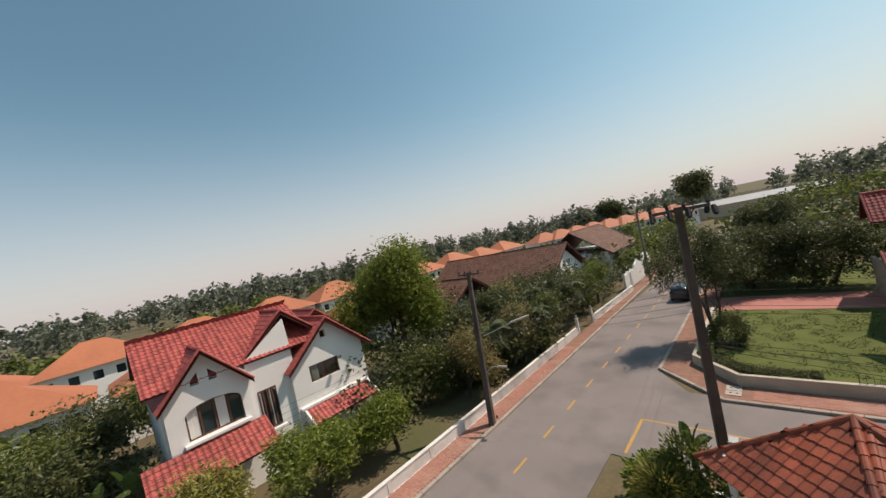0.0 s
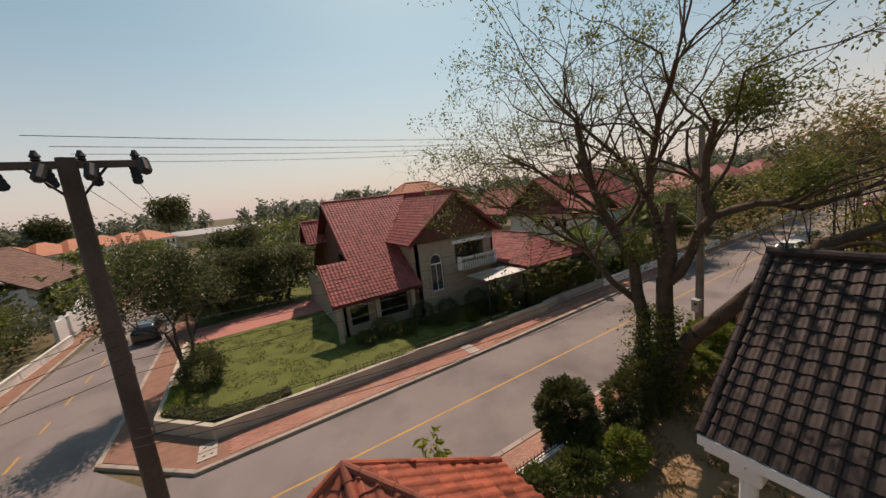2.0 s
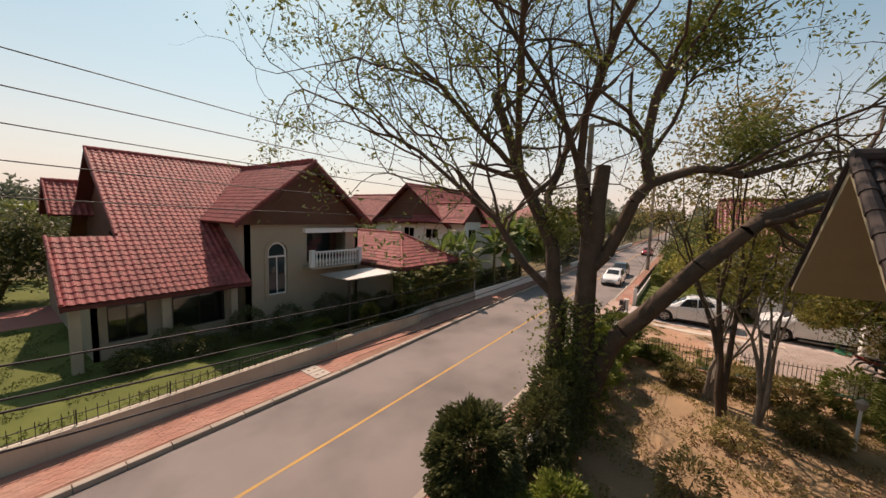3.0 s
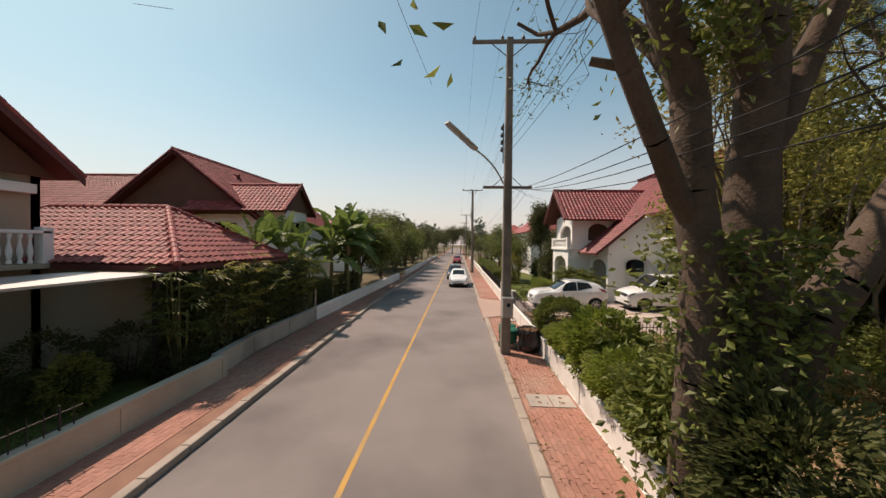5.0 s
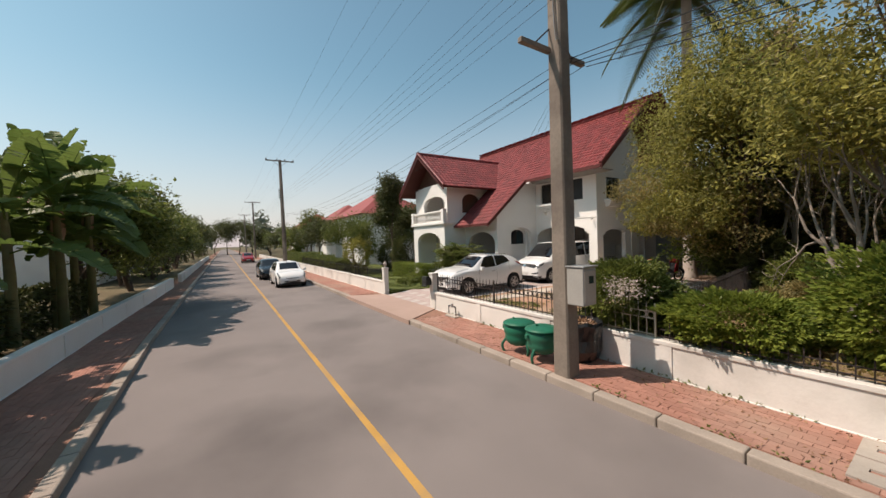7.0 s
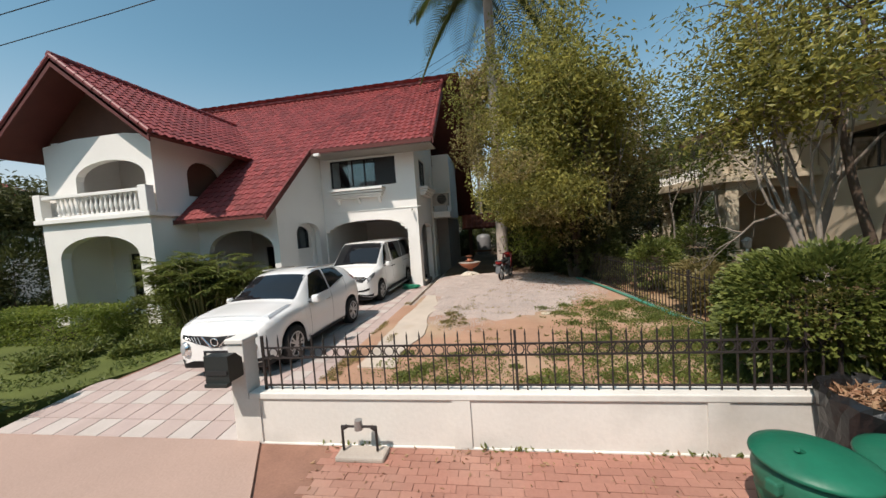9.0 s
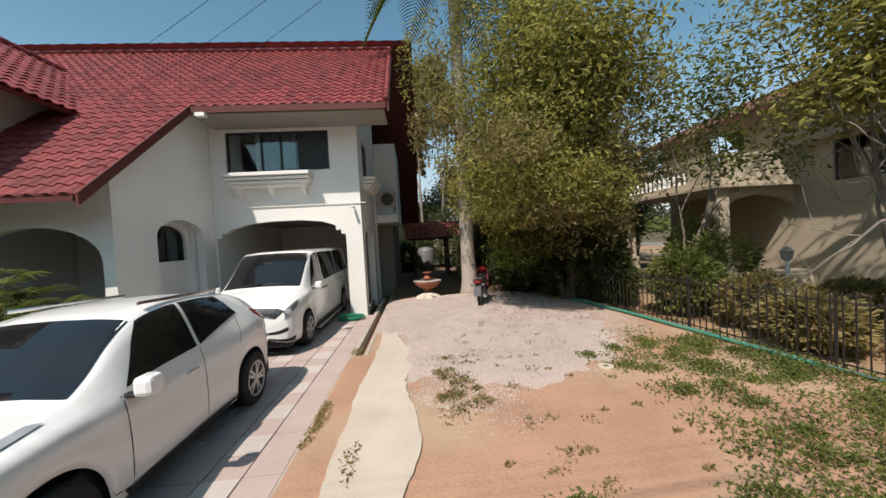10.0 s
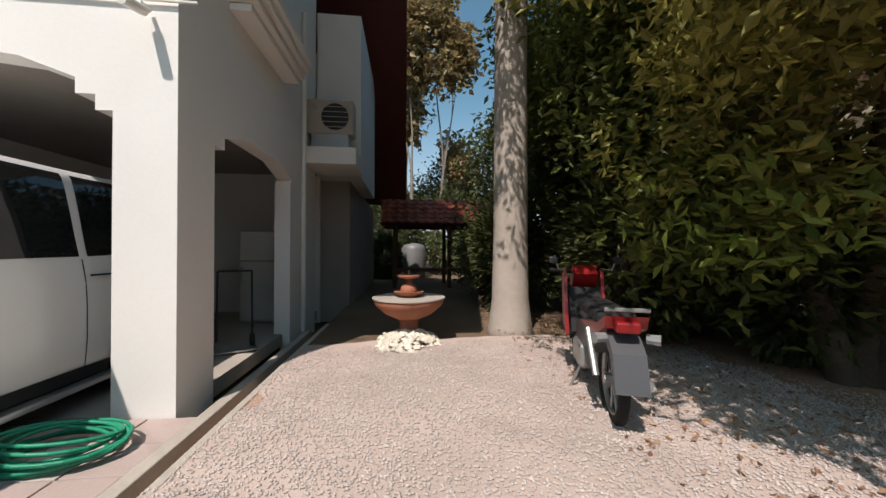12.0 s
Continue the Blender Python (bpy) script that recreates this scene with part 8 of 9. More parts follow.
for i, (x, y, w, h) in enumerate(((24.2, 1.9, 2.2, 2.8), (23.4, 0.4, 2.6, 3.2), (23.2, 3.4, 1.6, 2.6), (22.6, 1.8, 2.4, 3.4), (22.4, 4.4, 1.6, 2.4), (25.3, -1.0, 2.4, 3.0), (21.2, 0.0, 3.0, 4.0))):
    bush("dark shaded shrub at the edge of the yard", (x, y, 0.35), (w, w, h), 4200, 0.16, M["leaf_dark"], 400 + i, group="shaded shrubs in the yard")
yt = bpy.data.objects["tree"]
for c, r3, k, sd2, lf in (((1.8, 1.1, 4.4), (1.7, 1.5, 2.2), 5000, 31, "leaf_yellow"), ((0.3, 1.5, 3.4), (1.9, 1.6, 2.0), 3600, 32, "leaf_olive"), ((1.3, 0.3, 2.6), (1.6, 1.4, 1.2), 3200, 33, "leaf_yellow"),
                           ((2.9, 1.9, 3.5), (1.3, 1.3, 1.0), 2400, 34, "leaf_yellow"), ((3.3, 0.9, 4.3), (1.1, 1.2, 1.0), 1700, 35, "leaf_yellow"), ((2.7, 3.5, 4.4), (1.2, 0.8, 0.6), 1600, 36, "leaf_olive"), ((2.1, 0.7, 1.7), (0.9, 0.8, 0.6), 700, 37, "leaf_bright"),
                           ((1.7, 2.4, 5.2), (1.6, 1.5, 0.8), 2000, 38, "leaf_yellow"), ((1.5, 3.3, 3.5), (1.2, 0.9, 0.7), 1700, 39, "leaf_yellow"), ((2.0, 0.2, 6.6), (2.0, 2.0, 1.6), 5000, 41, "leaf_yellow"), ((3.2, -1.2, 8.2), (2.2, 2.0, 2.4), 6500, 42, "leaf_yellow"), ((3.7, -0.7, 6.1), (1.5, 1.5, 1.4), 3500, 43, "leaf_olive"), ((1.8, -0.5, 10.4), (2.0, 2.0, 1.6), 4000, 44, "leaf_yellow"),
                           ((2.5, 2.4, 2.9), (0.9, 0.9, 0.6), 1800, 45, "leaf_yellow"), ((1.3, 1.9, 4.0), (1.9, 1.3, 1.0), 5500, 47, "leaf_yellow"), ((2.2, 1.7, 3.3), (1.3, 1.1, 0.8), 3600, 48, "leaf_yellow"), ((0.6, 3.0, 3.2), (1.2, 0.9, 0.8), 2600, 49, "leaf_yellow"), ((1.5, 2.7, 2.9), (1.1, 0.9, 0.6), 2200, 46, "leaf_olive")):
    r2 = np.random.default_rng(sd2)
    q = r2.normal(size=(k, 3))
    q *= (r2.uniform(0, 1, k) ** 0.33 / np.linalg.norm(q, axis=1))[:, None]
    lump = np.array([noise.noise(Vector(p) * 2.6 + Vector((sd2, 0, 0))) for p in q])
    q = q[lump > -0.04] * np.array(r3) + np.array(c)
    leaf_cloud("bough", q, 0.135, M[lf], yt, 0.42, 0.6, sd2)["kind"] = "stuff"

tree("leafy olive tree between the villas", (20.6, -1.2, 0.3), 9.0, 2.6, 0.15, 7000, 0.2, M["leaf_olive"], M["bark"], 420, depth=4, stems=3, trunk=0.2, blob=0.6)
tree("tall olive-leaved tree over the garden wall", (18.0, 10.2, 0.3), 12.4, 3.2, 0.13, 6500, 0.17, M["leaf_olive"], M["bark"], 421, depth=4, stems=3, trunk=0.3, blob=0.5, skirt=6.6)
for i, (x, y, w, h) in enumerate(((22.5, -12, 4, 4.5), (25.5, -12.6, 4, 5), (29, -12.2, 3.4, 4.2), (24.8, -3.4, 2.2, 2.4), (29.0, -9.6, 1.4, 2.2), (24.4, -8.6, 2.4, 3.6), (20.0, -4.6, 4.0, 5.0), (17.4, -3.6, 3.4, 5.0), (22.6, -5.2, 3.4, 4.6))):
    bush("dark shaded shrub behind the villa", (x, y, 0.3), (w, w, h), 4500, 0.2, M["leaf_dark"], 430 + i, group="shaded shrubs behind the villa")

tree("sparse yellow-green tree before the neighbouring villa", (19.6, 4.6, 0.3), 7.6, 2.4, 0.06, 3600, 0.17, M["leaf"], M["bark_pale"], 450, depth=4, stems=3, trunk=0.3, blob=0.5, skirt=3.4)
tree("leafy olive tree between the villas", (21.2, 1.4, 0.3), 9.6, 2.4, 0.14, 6000, 0.2, M["leaf_olive"], M["bark"], 451, depth=4, stems=3, trunk=0.2, blob=0.6)

# --- white villa front garden
bush("clipped bright green hedge in front of the balcony wing", (40.0, 10.75, 0.3), (4.6, 1.1, 1.0), 12000, 0.08, M["leaf_bright"], 80, "hedge", name="hedge", boxy=True)
bush("clipped green hedge beside the verandah", (37.0, 9.6, 0.3), (1.6, 1.6, 1.15), 6000, 0.08, M["leaf"], 81, "hedge", name="hedge", boxy=True)
for i, (x, y) in enumerate(((35.3, 8.7), (36.4, 8.9), (37.4, 8.7), (36.0, 9.6))):
    fan_palm((x, y, 0.3), 2.15, 90 + i, 22, "clump of fan palms before the verandah", 0.85, M["leaf"], 0.5)
tree("dark leafy tree beside the far side of the villa", (49.5, 7.8, 0.2), 6.0, 3.0, 0.16, 9000, 0.24, M["leaf_dark"], M["bark"], 440, depth=4, trunk=0.15, blob=0.7, stems=2)
tree("dark upright conifer beside the villa", (45.8, 9.6, 0.2), 8.4, 1.6, 0.16, 12000, 0.22, M["leaf_dark"], M["bark"], 91, depth=4, trunk=0.25, blob=0.45)
tree("small leafy garden tree past the villa", (50, 11.5, 0.2), 5.2, 2.6, 0.15, 10000, 0.18, M["leaf"], M["bark"], 92, depth=4, trunk=0.22, blob=0.6)
bush("dark shrub at the far corner of the villa", (45.0, 8.6, 0.2), (3.2, 2.6, 3.4), 7000, 0.16, M["leaf_dark"], 441)
bush("dark shrub at the far corner of the villa", (47.6, 8.8, 0.2), (3.4, 2.6, 2.8), 7000, 0.16, M["leaf_dark"], 442)
bush("rounded yellow-green shrub in the lawn", (46.5, 12.6, 0.3), (2.2, 2.2, 3.0), 6000, 0.13, M["leaf_yellow"], 93)
for i in range(6):
    bush("clipped low hedge inside the street wall", (48 + i * 4.6, 14.0, 0.2), (4.4, 1.2, 1.4 + 0.2 * (i % 3)), 4500, 0.14, M["leaf"], 95 + i, "hedge", "hedges along the street", "hedge", True)

# --- large tree by the wall, its main limbs placed one by one
rt = thing("large_tree", "large tree with several dark stems, cut stumps and sparse leaves", "tree", at=(0, 0, 0))
rng = np.random.default_rng(77)
segs, tips = [], []


def limb(pts, r0, r1, twigs=3, depth=3, ln=2.4):
    n = len(pts)
    for i in range(n - 1):
        a, b = np.array(pts[i], float), np.array(pts[i + 1], float)
        ra, rb = r0 + (r1 - r0) * i / (n - 1), r0 + (r1 - r0) * (i + 1) / (n - 1)
        m = (a + b) / 2 + rng.normal(size=3) * 0.06
        segs.append((a, m, ra, (ra + rb) / 2))
        segs.append((m, b, (ra + rb) / 2, rb))
        if i >= n - 3:
            for k in range(twigs):
                d = (b - a) / np.linalg.norm(b - a) + rng.normal(size=3) * 0.6
                d[2] = d[2] * 0.7 + 0.25
                grow(rng, a + (b - a) * rng.uniform(0.3, 1.0), d, ln * rng.uniform(0.7, 1.2), max(rb * 0.55, 0.035), depth, segs, tips, 0.6, 0.05, (2, 3), 0.74, 0.22)


limb([(14.1, 14.7, 0.0), (14.1, 15.0, 1.1), (14.0, 15.0, 4.1), (13.9, 15.3, 6.3), (13.6, 16.4, 8.5), (13.2, 17.3, 11.2)], 0.36, 0.14, 4)
limb([(14.0, 15.1, 4.6), (13.4, 16.0, 5.6), (12.9, 16.9, 7.1), (12.2, 18.0, 8.6)], 0.16, 0.08, 4)
limb([(14.3, 14.1, 0.0), (14.2, 14.15, 2.6), (14.2, 14.25, 5.8)], 0.42, 0.30, 0)
limb([(14.2, 14.25, 5.8), (14.2, 14.5, 7.4), (14.1, 14.7, 8.8)], 0.24, 0.19, 0)
limb([(14.2, 14.2, 5.8), (14.2, 14.1, 7.4), (14.2, 14.0, 8.85)], 0.27, 0.22, 0)
limb([(14.2, 14.2, 5.6), (14.4, 13.4, 7.0), (14.4, 12.75, 8.3), (14.2, 12.9, 9.7), (13.6, 12.4, 11.5)], 0.22, 0.10, 4)
limb([(14.4, 12.75, 8.3), (14.8, 11.7, 8.7), (15.0, 10.65, 8.5), (15.6, 9.6, 8.9)], 0.15, 0.07, 4)
limb([(14.2, 13.9, 1.6), (14.2, 13.4, 3.4), (14.3, 12.6, 4.4), (14.5, 11.4, 6.0), (14.7, 10.5, 7.0), (15.2, 9.7, 7.6), (15.8, 8.4, 8.2)], 0.34, 0.14, 4)
limb([(14.1, 14.7, 8.5), (13.6, 14.5, 10.2), (12.6, 13.6, 12.0), (11.5, 12.6, 13.2)], 0.14, 0.07, 5)
limb([(13.9, 15.3, 6.3), (14.8, 15.9, 8.0), (15.8, 15.6, 10.0), (16.4, 14.6, 12.0)], 0.16, 0.07, 4)
limb([(13.6, 16.4, 8.5), (12.0, 15.9, 10.4), (10.4, 15.2, 12.2)], 0.13, 0.06, 5)
limb([(13.6, 16.4, 8.5), (12.0, 17.3, 9.9), (10.0, 18.3, 11.4)], 0.11, 0.05, 6)
limb([(12.9, 16.9, 7.1), (11.2, 17.8, 8.4), (9.6, 18.7, 9.4)], 0.09, 0.04, 5)
limb([(14.1, 14.7, 8.8), (12.8, 15.4, 11.0), (11.0, 16.6, 13.2)], 0.1, 0.05, 5)
clear = lambda p: p[1] > 17.2 and p[0] > 11.6 and p[2] < 11.5
segs = [g for g in segs if not (clear(g[1]) and g[2] < 0.07)]
tips = [g for g in tips if not clear(g[0])]
v, f = limb_tubes(segs, 7)
part("trunk", arrays_mesh("trunk", v, f, M["bark"], True), None, rt)
ends = np.array([t[0] for t in tips])
pk = ends[rng.integers(0, len(ends), 34000)]
clump = np.array([noise.noise(Vector(p) * 0.8) for p in pk])
pk = pk[clump > 0.0]
leaf_cloud("crown", pk + rng.normal(size=pk.shape) * 0.16, 0.13, M["leaf"], rt, 0.4, 0.6, 5)
for c, m, k in (((14.3, 11.8, 12.0), 1.0, 2600), ((13.9, 15.2, 7.2), 0.8, 900), ((15.4, 10.6, 9.5), 0.8, 1200)):
    q = np.array(c) + rng.normal(size=(k, 3)) * np.array([0.55, 0.55, 0.5]) * m
    leaf_cloud("leaf_clump", q, 0.16, M["leaf"], rt, 0.4, 0.4, int(c[0] * 10))
iv = np.array([14.1, 14.5, 0]) + np.stack([rng.normal(size=5000) * 0.42, rng.normal(size=5000) * 0.55, rng.uniform(0.1, 4.6, 5000) ** 1.0], 1)
leaf_cloud("ivy", iv, 0.14, M["leaf"], rt, 0.6, 0.3, 12)

# --- garden of the dark-roofed house
structure(slab("garden_floor", [(-4.4, 14.85), (-4.4, -30), (12, -30), (12, 2), (23.0, 2), (23.0, 14.85)], -0.3, 0.2, M["garden_soil"]), "dry leaf-strewn garden soil", "ground")
bush("round clipped dark green bush over the garden wall", (9.35, 15.45, 0.12), (2.2, 2.0, 2.5), 30000, 0.11, M["leaf_dark"], 110)
bush("dark ivy-covered shrub at the foot of a tree", (13.2, 14.6, 0.2), (2.2, 1.8, 2.6), 6000, 0.12, M["leaf_dark"], 109)
bush("dark ivy-covered shrub at the foot of a tree", (12.0, 14.6, 0.2), (2.4, 1.7, 2.1), 7000, 0.11, M["leaf_dark"], 111)
bush("small bright green shrub in the garden", (9.9, 13.5, 0.2), (1.7, 1.5, 1.2), 4200, 0.11, M["leaf_bright"], 112)
bush("leafy shrub in the garden", (8.2, 13.9, 0.2), (1.8, 1.5, 1.1), 3000, 0.11, M["leaf"], 113)
bush("leafy shrub in the garden", (6.4, 14.1, 0.2), (2.0, 1.4, 1.3), 3200, 0.12, M["leaf"], 114)
bush("straggling shrub on dry soil", (16.4, 10.0, 0.2), (1.2, 1.2, 0.9), 1200, 0.1, M["leaf_olive"], 115)
bush("straggling shrub on dry soil", (12.8, 11.2, 0.2), (1.7, 1.5, 1.1), 1600, 0.1, M["leaf_olive"], 116)
bush("climbing vines by the pavilion", (-3.2, 14.1, 0.2), (2.6, 1.6, 2.9), 6000, 0.15, M["leaf"], 117)
bush("broad leafy shrub at the corner by the pavilion", (-4.3, 14.3, 0.2), (2.6, 2.2, 1.7), 5000, 0.2, M["leaf_bright"], 127, slim=0.6)
bush("spiky leaves by the pavilion", (-4.0, 13.2, 0.2), (1.8, 1.8, 2.2), 2600, 0.3, M["leaf_yellow"], 118, slim=0.15)
bn = banana((-3.4, 15.3, 0.2), 3.4, 119, 4, 1.2)
tree("slender sapling with compound leaves beside the pavilion", (3.4, 15.5, 0.15), 3.5, 0.5, 0.03, 45, 0.34, M["leaf_bright"], M["bark"], 120, depth=2, trunk=0.7, blob=0.2)
weeds("dry grass and weeds in the shaded garden", (4, 23, 5, 14.7), 22000, 0.2, 0.12, M["leaf_olive"], 121, name="dry_grass", tall=0.05)
weeds("dry grass and weeds in the shaded garden", (14, 23, 5, 14.7), 9000, 0.2, 0.1, M["dry_leaf"], 122, name="fallen_leaves", tall=0.02)

# --- lawn and garden across the road
structure(slab("lawn_soil", [(-4.95, 28.3), (-2.5, 25.7), (18.4, 25.75), (21.5, 26.2), (30, 26.1), (30, 60), (-4.95, 60)], -0.3, 0.15, M["grass"]), "mown green lawn", "lawn")
structure(slab("pink_drive", [(-5.0, 41.2), (6.0, 41.2), (6.0, 46.6), (-5.0, 45.8)], -0.2, 0.17, mat("pink red paving", (0.42, 0.17, 0.14), 0.8, vary=0.15, scale=0.8, fine=12)), "pink-red paved drive", "drive")
M["lawn_blade"] = leaf_mat("lawn grass blades", (0.045, 0.075, 0.012), (0.125, 0.15, 0.028), 0.3)
weeds("mown lawn grass", (-4.8, 20, 25.8, 41), 42000, 0.15, 0.10, M["lawn_blade"], 130, name="grass", tall=0.01, poly=[(-4.9, 28.4), (-2.4, 25.8), (20, 25.8), (20, 30), (4, 41), (-4.9, 41)])
weeds("mown lawn grass", (34.6, 46, 8, 14.8), 16000, 0.3, 0.08, M["lawn_blade"], 131, name="grass", tall=0.01)


def hedge_run(label, a, b, w, h, n, leaf, seed, z=0.15, size=0.09):
    L = math.hypot(b[0] - a[0], b[1] - a[1])
    return bush(label, ((a[0] + b[0]) / 2, (a[1] + b[1]) / 2, z), (L, w, h), n, size, leaf, seed, "hedge", "", "hedge", True, turn=math.degrees(math.atan2(b[1] - a[1], b[0] - a[0])))


hedge_run("clipped hedge with dark sides along the corner wall", (-2.3, 26.1), (0.8, 26.1), 0.7, 0.85, 7000, M["leaf_dark"], 140)
hedge_run("clipped hedge with dark sides along the corner wall", (-4.6, 28.4), (-2.2, 26.1), 0.7, 0.85, 7000, M["leaf_dark"], 141)
hedge_run("clipped green hedge beside the side street", (-4.6, 28.4), (-4.6, 31.5), 0.7, 0.8, 6000, M["leaf_bright"], 142)
weeds("low bedding plants along the corner hedge", (-4.2, 0.8, 26.4, 29.6), 9000, 0.2, 0.14, M["leaf"], 143, name="bedding_plants", tall=0.4, poly=[(-4.3, 29.5), (-4.2, 28.6), (-2.1, 26.5), (0.8, 26.5), (0.8, 27.1), (-1.8, 27.2), (-3.4, 29.4)])
tree("small tree with bare twigs and pale leaves at the corner", (-4.6, 34.4, 0.15), 9.4, 3.5, 0.14, 15000, 0.2, M["leaf_dark"], M["bark"], 144, stems=3, depth=4, trunk=0.25, blob=0.5)
bush("rounded dark shrub under the corner tree", (-3.4, 31.8, 0.15), (2.4, 2.2, 2.2), 5000, 0.12, M["leaf_dark"], 145)
tree("dark glossy tree behind the pink drive", (-2.5, 49.0, 0.1), 6.6, 3.4, 0.2, 17000, 0.3, M["leaf_dark"], M["bark"], 146, depth=4, stems=3, trunk=0.12, blob=0.9)
tree("dark glossy tree behind the pink drive", (2.8, 50.0, 0.1), 6.2, 3.4, 0.2, 17000, 0.3, M["leaf_dark"], M["bark"], 147, depth=4, stems=3, trunk=0.12, blob=0.9)
tree("tall dark tree behind the pink drive", (1.0, 56, 0.1), 9.0, 3.2, 0.2, 9000, 0.32, M["leaf_dark"], M["bark"], 148, depth=4, trunk=0.25, blob=0.7)
for i, (x, y, w, h, lf) in enumerate(((17.2, 27.7, 1.2, 1.3, "leaf_yellow"), (14.3, 28.3, 1.0, 0.9, "leaf"), (12.3, 29.2, 1.5, 1.0, "leaf_dark"), (9.3, 30.0, 1.6, 0.9, "leaf_dark"), (15.8, 28.6, 1.4, 1.1, "leaf_dark"), (19.2, 27.0, 1.3, 1.2, "leaf_dark"), (6.4, 30.4, 1.4, 0.9, "leaf_dark"), (11.2, 30.6, 1.8, 1.7, "leaf_dark"), (13.4, 30.4, 1.8, 1.5, "leaf_dark"), (17.6, 28.9, 2.0, 1.8, "leaf_dark"), (16.2, 30.2, 2.0, 1.7, "leaf_dark"), (8.0, 30.7, 1.8, 1.4, "leaf_dark"), (19.3, 28.4, 1.8, 1.6, "leaf_dark"))):
    bush("shaded garden shrub below the villa", (x, y, 0.15), (w, w, h), 2600, 0.1, M[lf], 150 + i, group="shrubs below the villa")
hedge_run("dense dark shrubbery behind the whitewashed wall", (19.6, 27.0), (26.6, 26.95), 1.5, 3.1, 18000, M["leaf_dark"], 159, size=0.17)
hedge_run("dark shrubs under banana plants behind a low wall", (32.4, 28.2), (41.0, 28.0), 1.2, 1.5, 8000, M["leaf_dark"], 158, size=0.18)
for i in range(13):
    fan_palm((19.4 + i * 0.72, 26.75 + 0.45 * (i % 2), 0.15), 3.3 + 0.6 * ((i * 7) % 3) / 2, 160 + i, 11, "clump of fan palms along the whitewashed wall", 0.55, M["leaf_yellow"] if i % 3 else M["leaf"], 0.5)
for i, (x, y, h) in enumerate(((25.6, 28.2, 6.6), (26.9, 27.8, 6.9), (28.2, 28.3, 6.6), (29.4, 27.7, 6.2), (33.9, 27.6, 7.4), (35.6, 27.0, 8.0), (36.8, 27.5, 9.2), (38.0, 26.8, 8.6), (39.2, 27.6, 8.4))):
    banana((x, y, 0.15), h, 180 + i, 13 if i < 4 else 17, 2.1 if i < 4 else 2.8)
for i in range(9):
    tree("dense dark roadside tree behind the wall", (41.5 + i * 5.0, 28.0 + (i % 2) * 1.2, 0.1), 6.9 + (i * 5 % 4) * 0.5, 3.0, 0.18, 8500, 0.26, M["leaf_dark"] if i % 2 else M["leaf"], M["bark"], 200 + i, depth=4, trunk=0.2, blob=0.7, stems=2, group="roadside trees")
for i in range(8):
    tree("leafy roadside tree far along the street", (66 + i * 9.0, 11.5 - (i % 3), 0.1), 5.4 + (i * 3 % 4) * 0.7, 3.0, 0.18, 3500, 0.34, M["leaf"] if i % 2 else M["leaf_dark"], M["bark"], 220 + i, depth=3, trunk=0.22, blob=0.9, group="roadside trees")
for i in range(7):
    tree("leafy roadside tree far along the street", (84 + i * 10.0, 28.5 + (i % 2), 0.1), 6.4 + (i * 3 % 4) * 0.7, 3.4, 0.18, 3200, 0.36, M["leaf_dark"], M["bark"], 230 + i, depth=3, trunk=0.22, blob=1.0, group="roadside trees")
for i in range(5):
    tree("tall tree closing the end of the street", (150 + i * 5, 14 + i * 3.5, 0), 10 + i % 3, 4.5, 0.2, 3200, 0.5, M["leaf_dark"], M["bark"], 240 + i, depth=3, trunk=0.2, blob=1.2, group="trees at the street's end")

# --- gardens west of the side street
tree("broad bright green round-crowned tree behind a villa", (-27.5, 20.8, 0), 13.4, 5.4, 0.35, 70000, 0.34, M["leaf_bright"], M["bark"], 250, depth=5, trunk=0.1, blob=1.0, stems=4)
for i, (x, y, h, s, lf) in enumerate(((-19.0, 7.0, 3.6, 2.4, "leaf_bright"), (-18.6, 12.0, 3.4, 1.7, "leaf_bright"), (-21.0, 16.5, 4.2, 2.0, "leaf"), (-18.4, 19.0, 5.2, 2.2, "leaf_olive"), (-20.5, 22.8, 6.0, 2.6, "leaf_dark"), (-18.2, 25.5, 5.4, 2.3, "leaf_olive"), (-20.8, 29.0, 6.6, 2.8, "leaf_dark"), (-17.8, 31.0, 5.0, 2.0, "leaf"), (-20.0, 35.5, 6.0, 2.6, "leaf_dark"), (-18.4, 41.0, 5.2, 2.4, "leaf"), (-18.0, 46.5, 5.6, 2.4, "leaf_bright"), (-24.5, 27.0, 6.2, 3.0, "leaf_dark"), (-25.0, 34.0, 6.0, 3.0, "leaf_olive"), (-19.5, 2.5, 3.8, 2.2, "leaf_yellow"))):
    tree("leafy garden tree beside the side street", (x, y, 0), h, s, 0.14, 7500, 0.24, M[lf], M["bark"], 260 + i, depth=4, trunk=0.2, blob=0.55, stems=2, group="gardens west of the side street")
for i, (x, y, h) in enumerate(((-17.5, 22.0, 4.5), (-19.0, 33.0, 5.2), (-17.2, 28.5, 4.2), (-17.4, 37.5, 4.6))):
    feather_palm((x, y, 0), h, 280 + i, "garden palm with arching fronds", 0.14, 14, 2.2, M["bark"])
for i, (x, y, h, s) in enumerate(((-27, -2.5, 5.5, 3), (-31, -5, 6, 3.2), (-36, -1, 6.4, 3.4), (-38, 4, 6.6, 3.4), (-37, 10, 7.2, 3.2), (-36, 15.5, 7.4, 3.0), (-44, -10, 6, 4), (-30, -12, 5, 3))):
    tree("leafy tree among the villas", (x, y, 0), h, s, 0.18, 5000, 0.3, M["leaf"] if i % 2 else M["leaf_dark"], M["bark"], 290 + i, depth=4, trunk=0.2, blob=0.8, stems=2, group="trees among the villas")
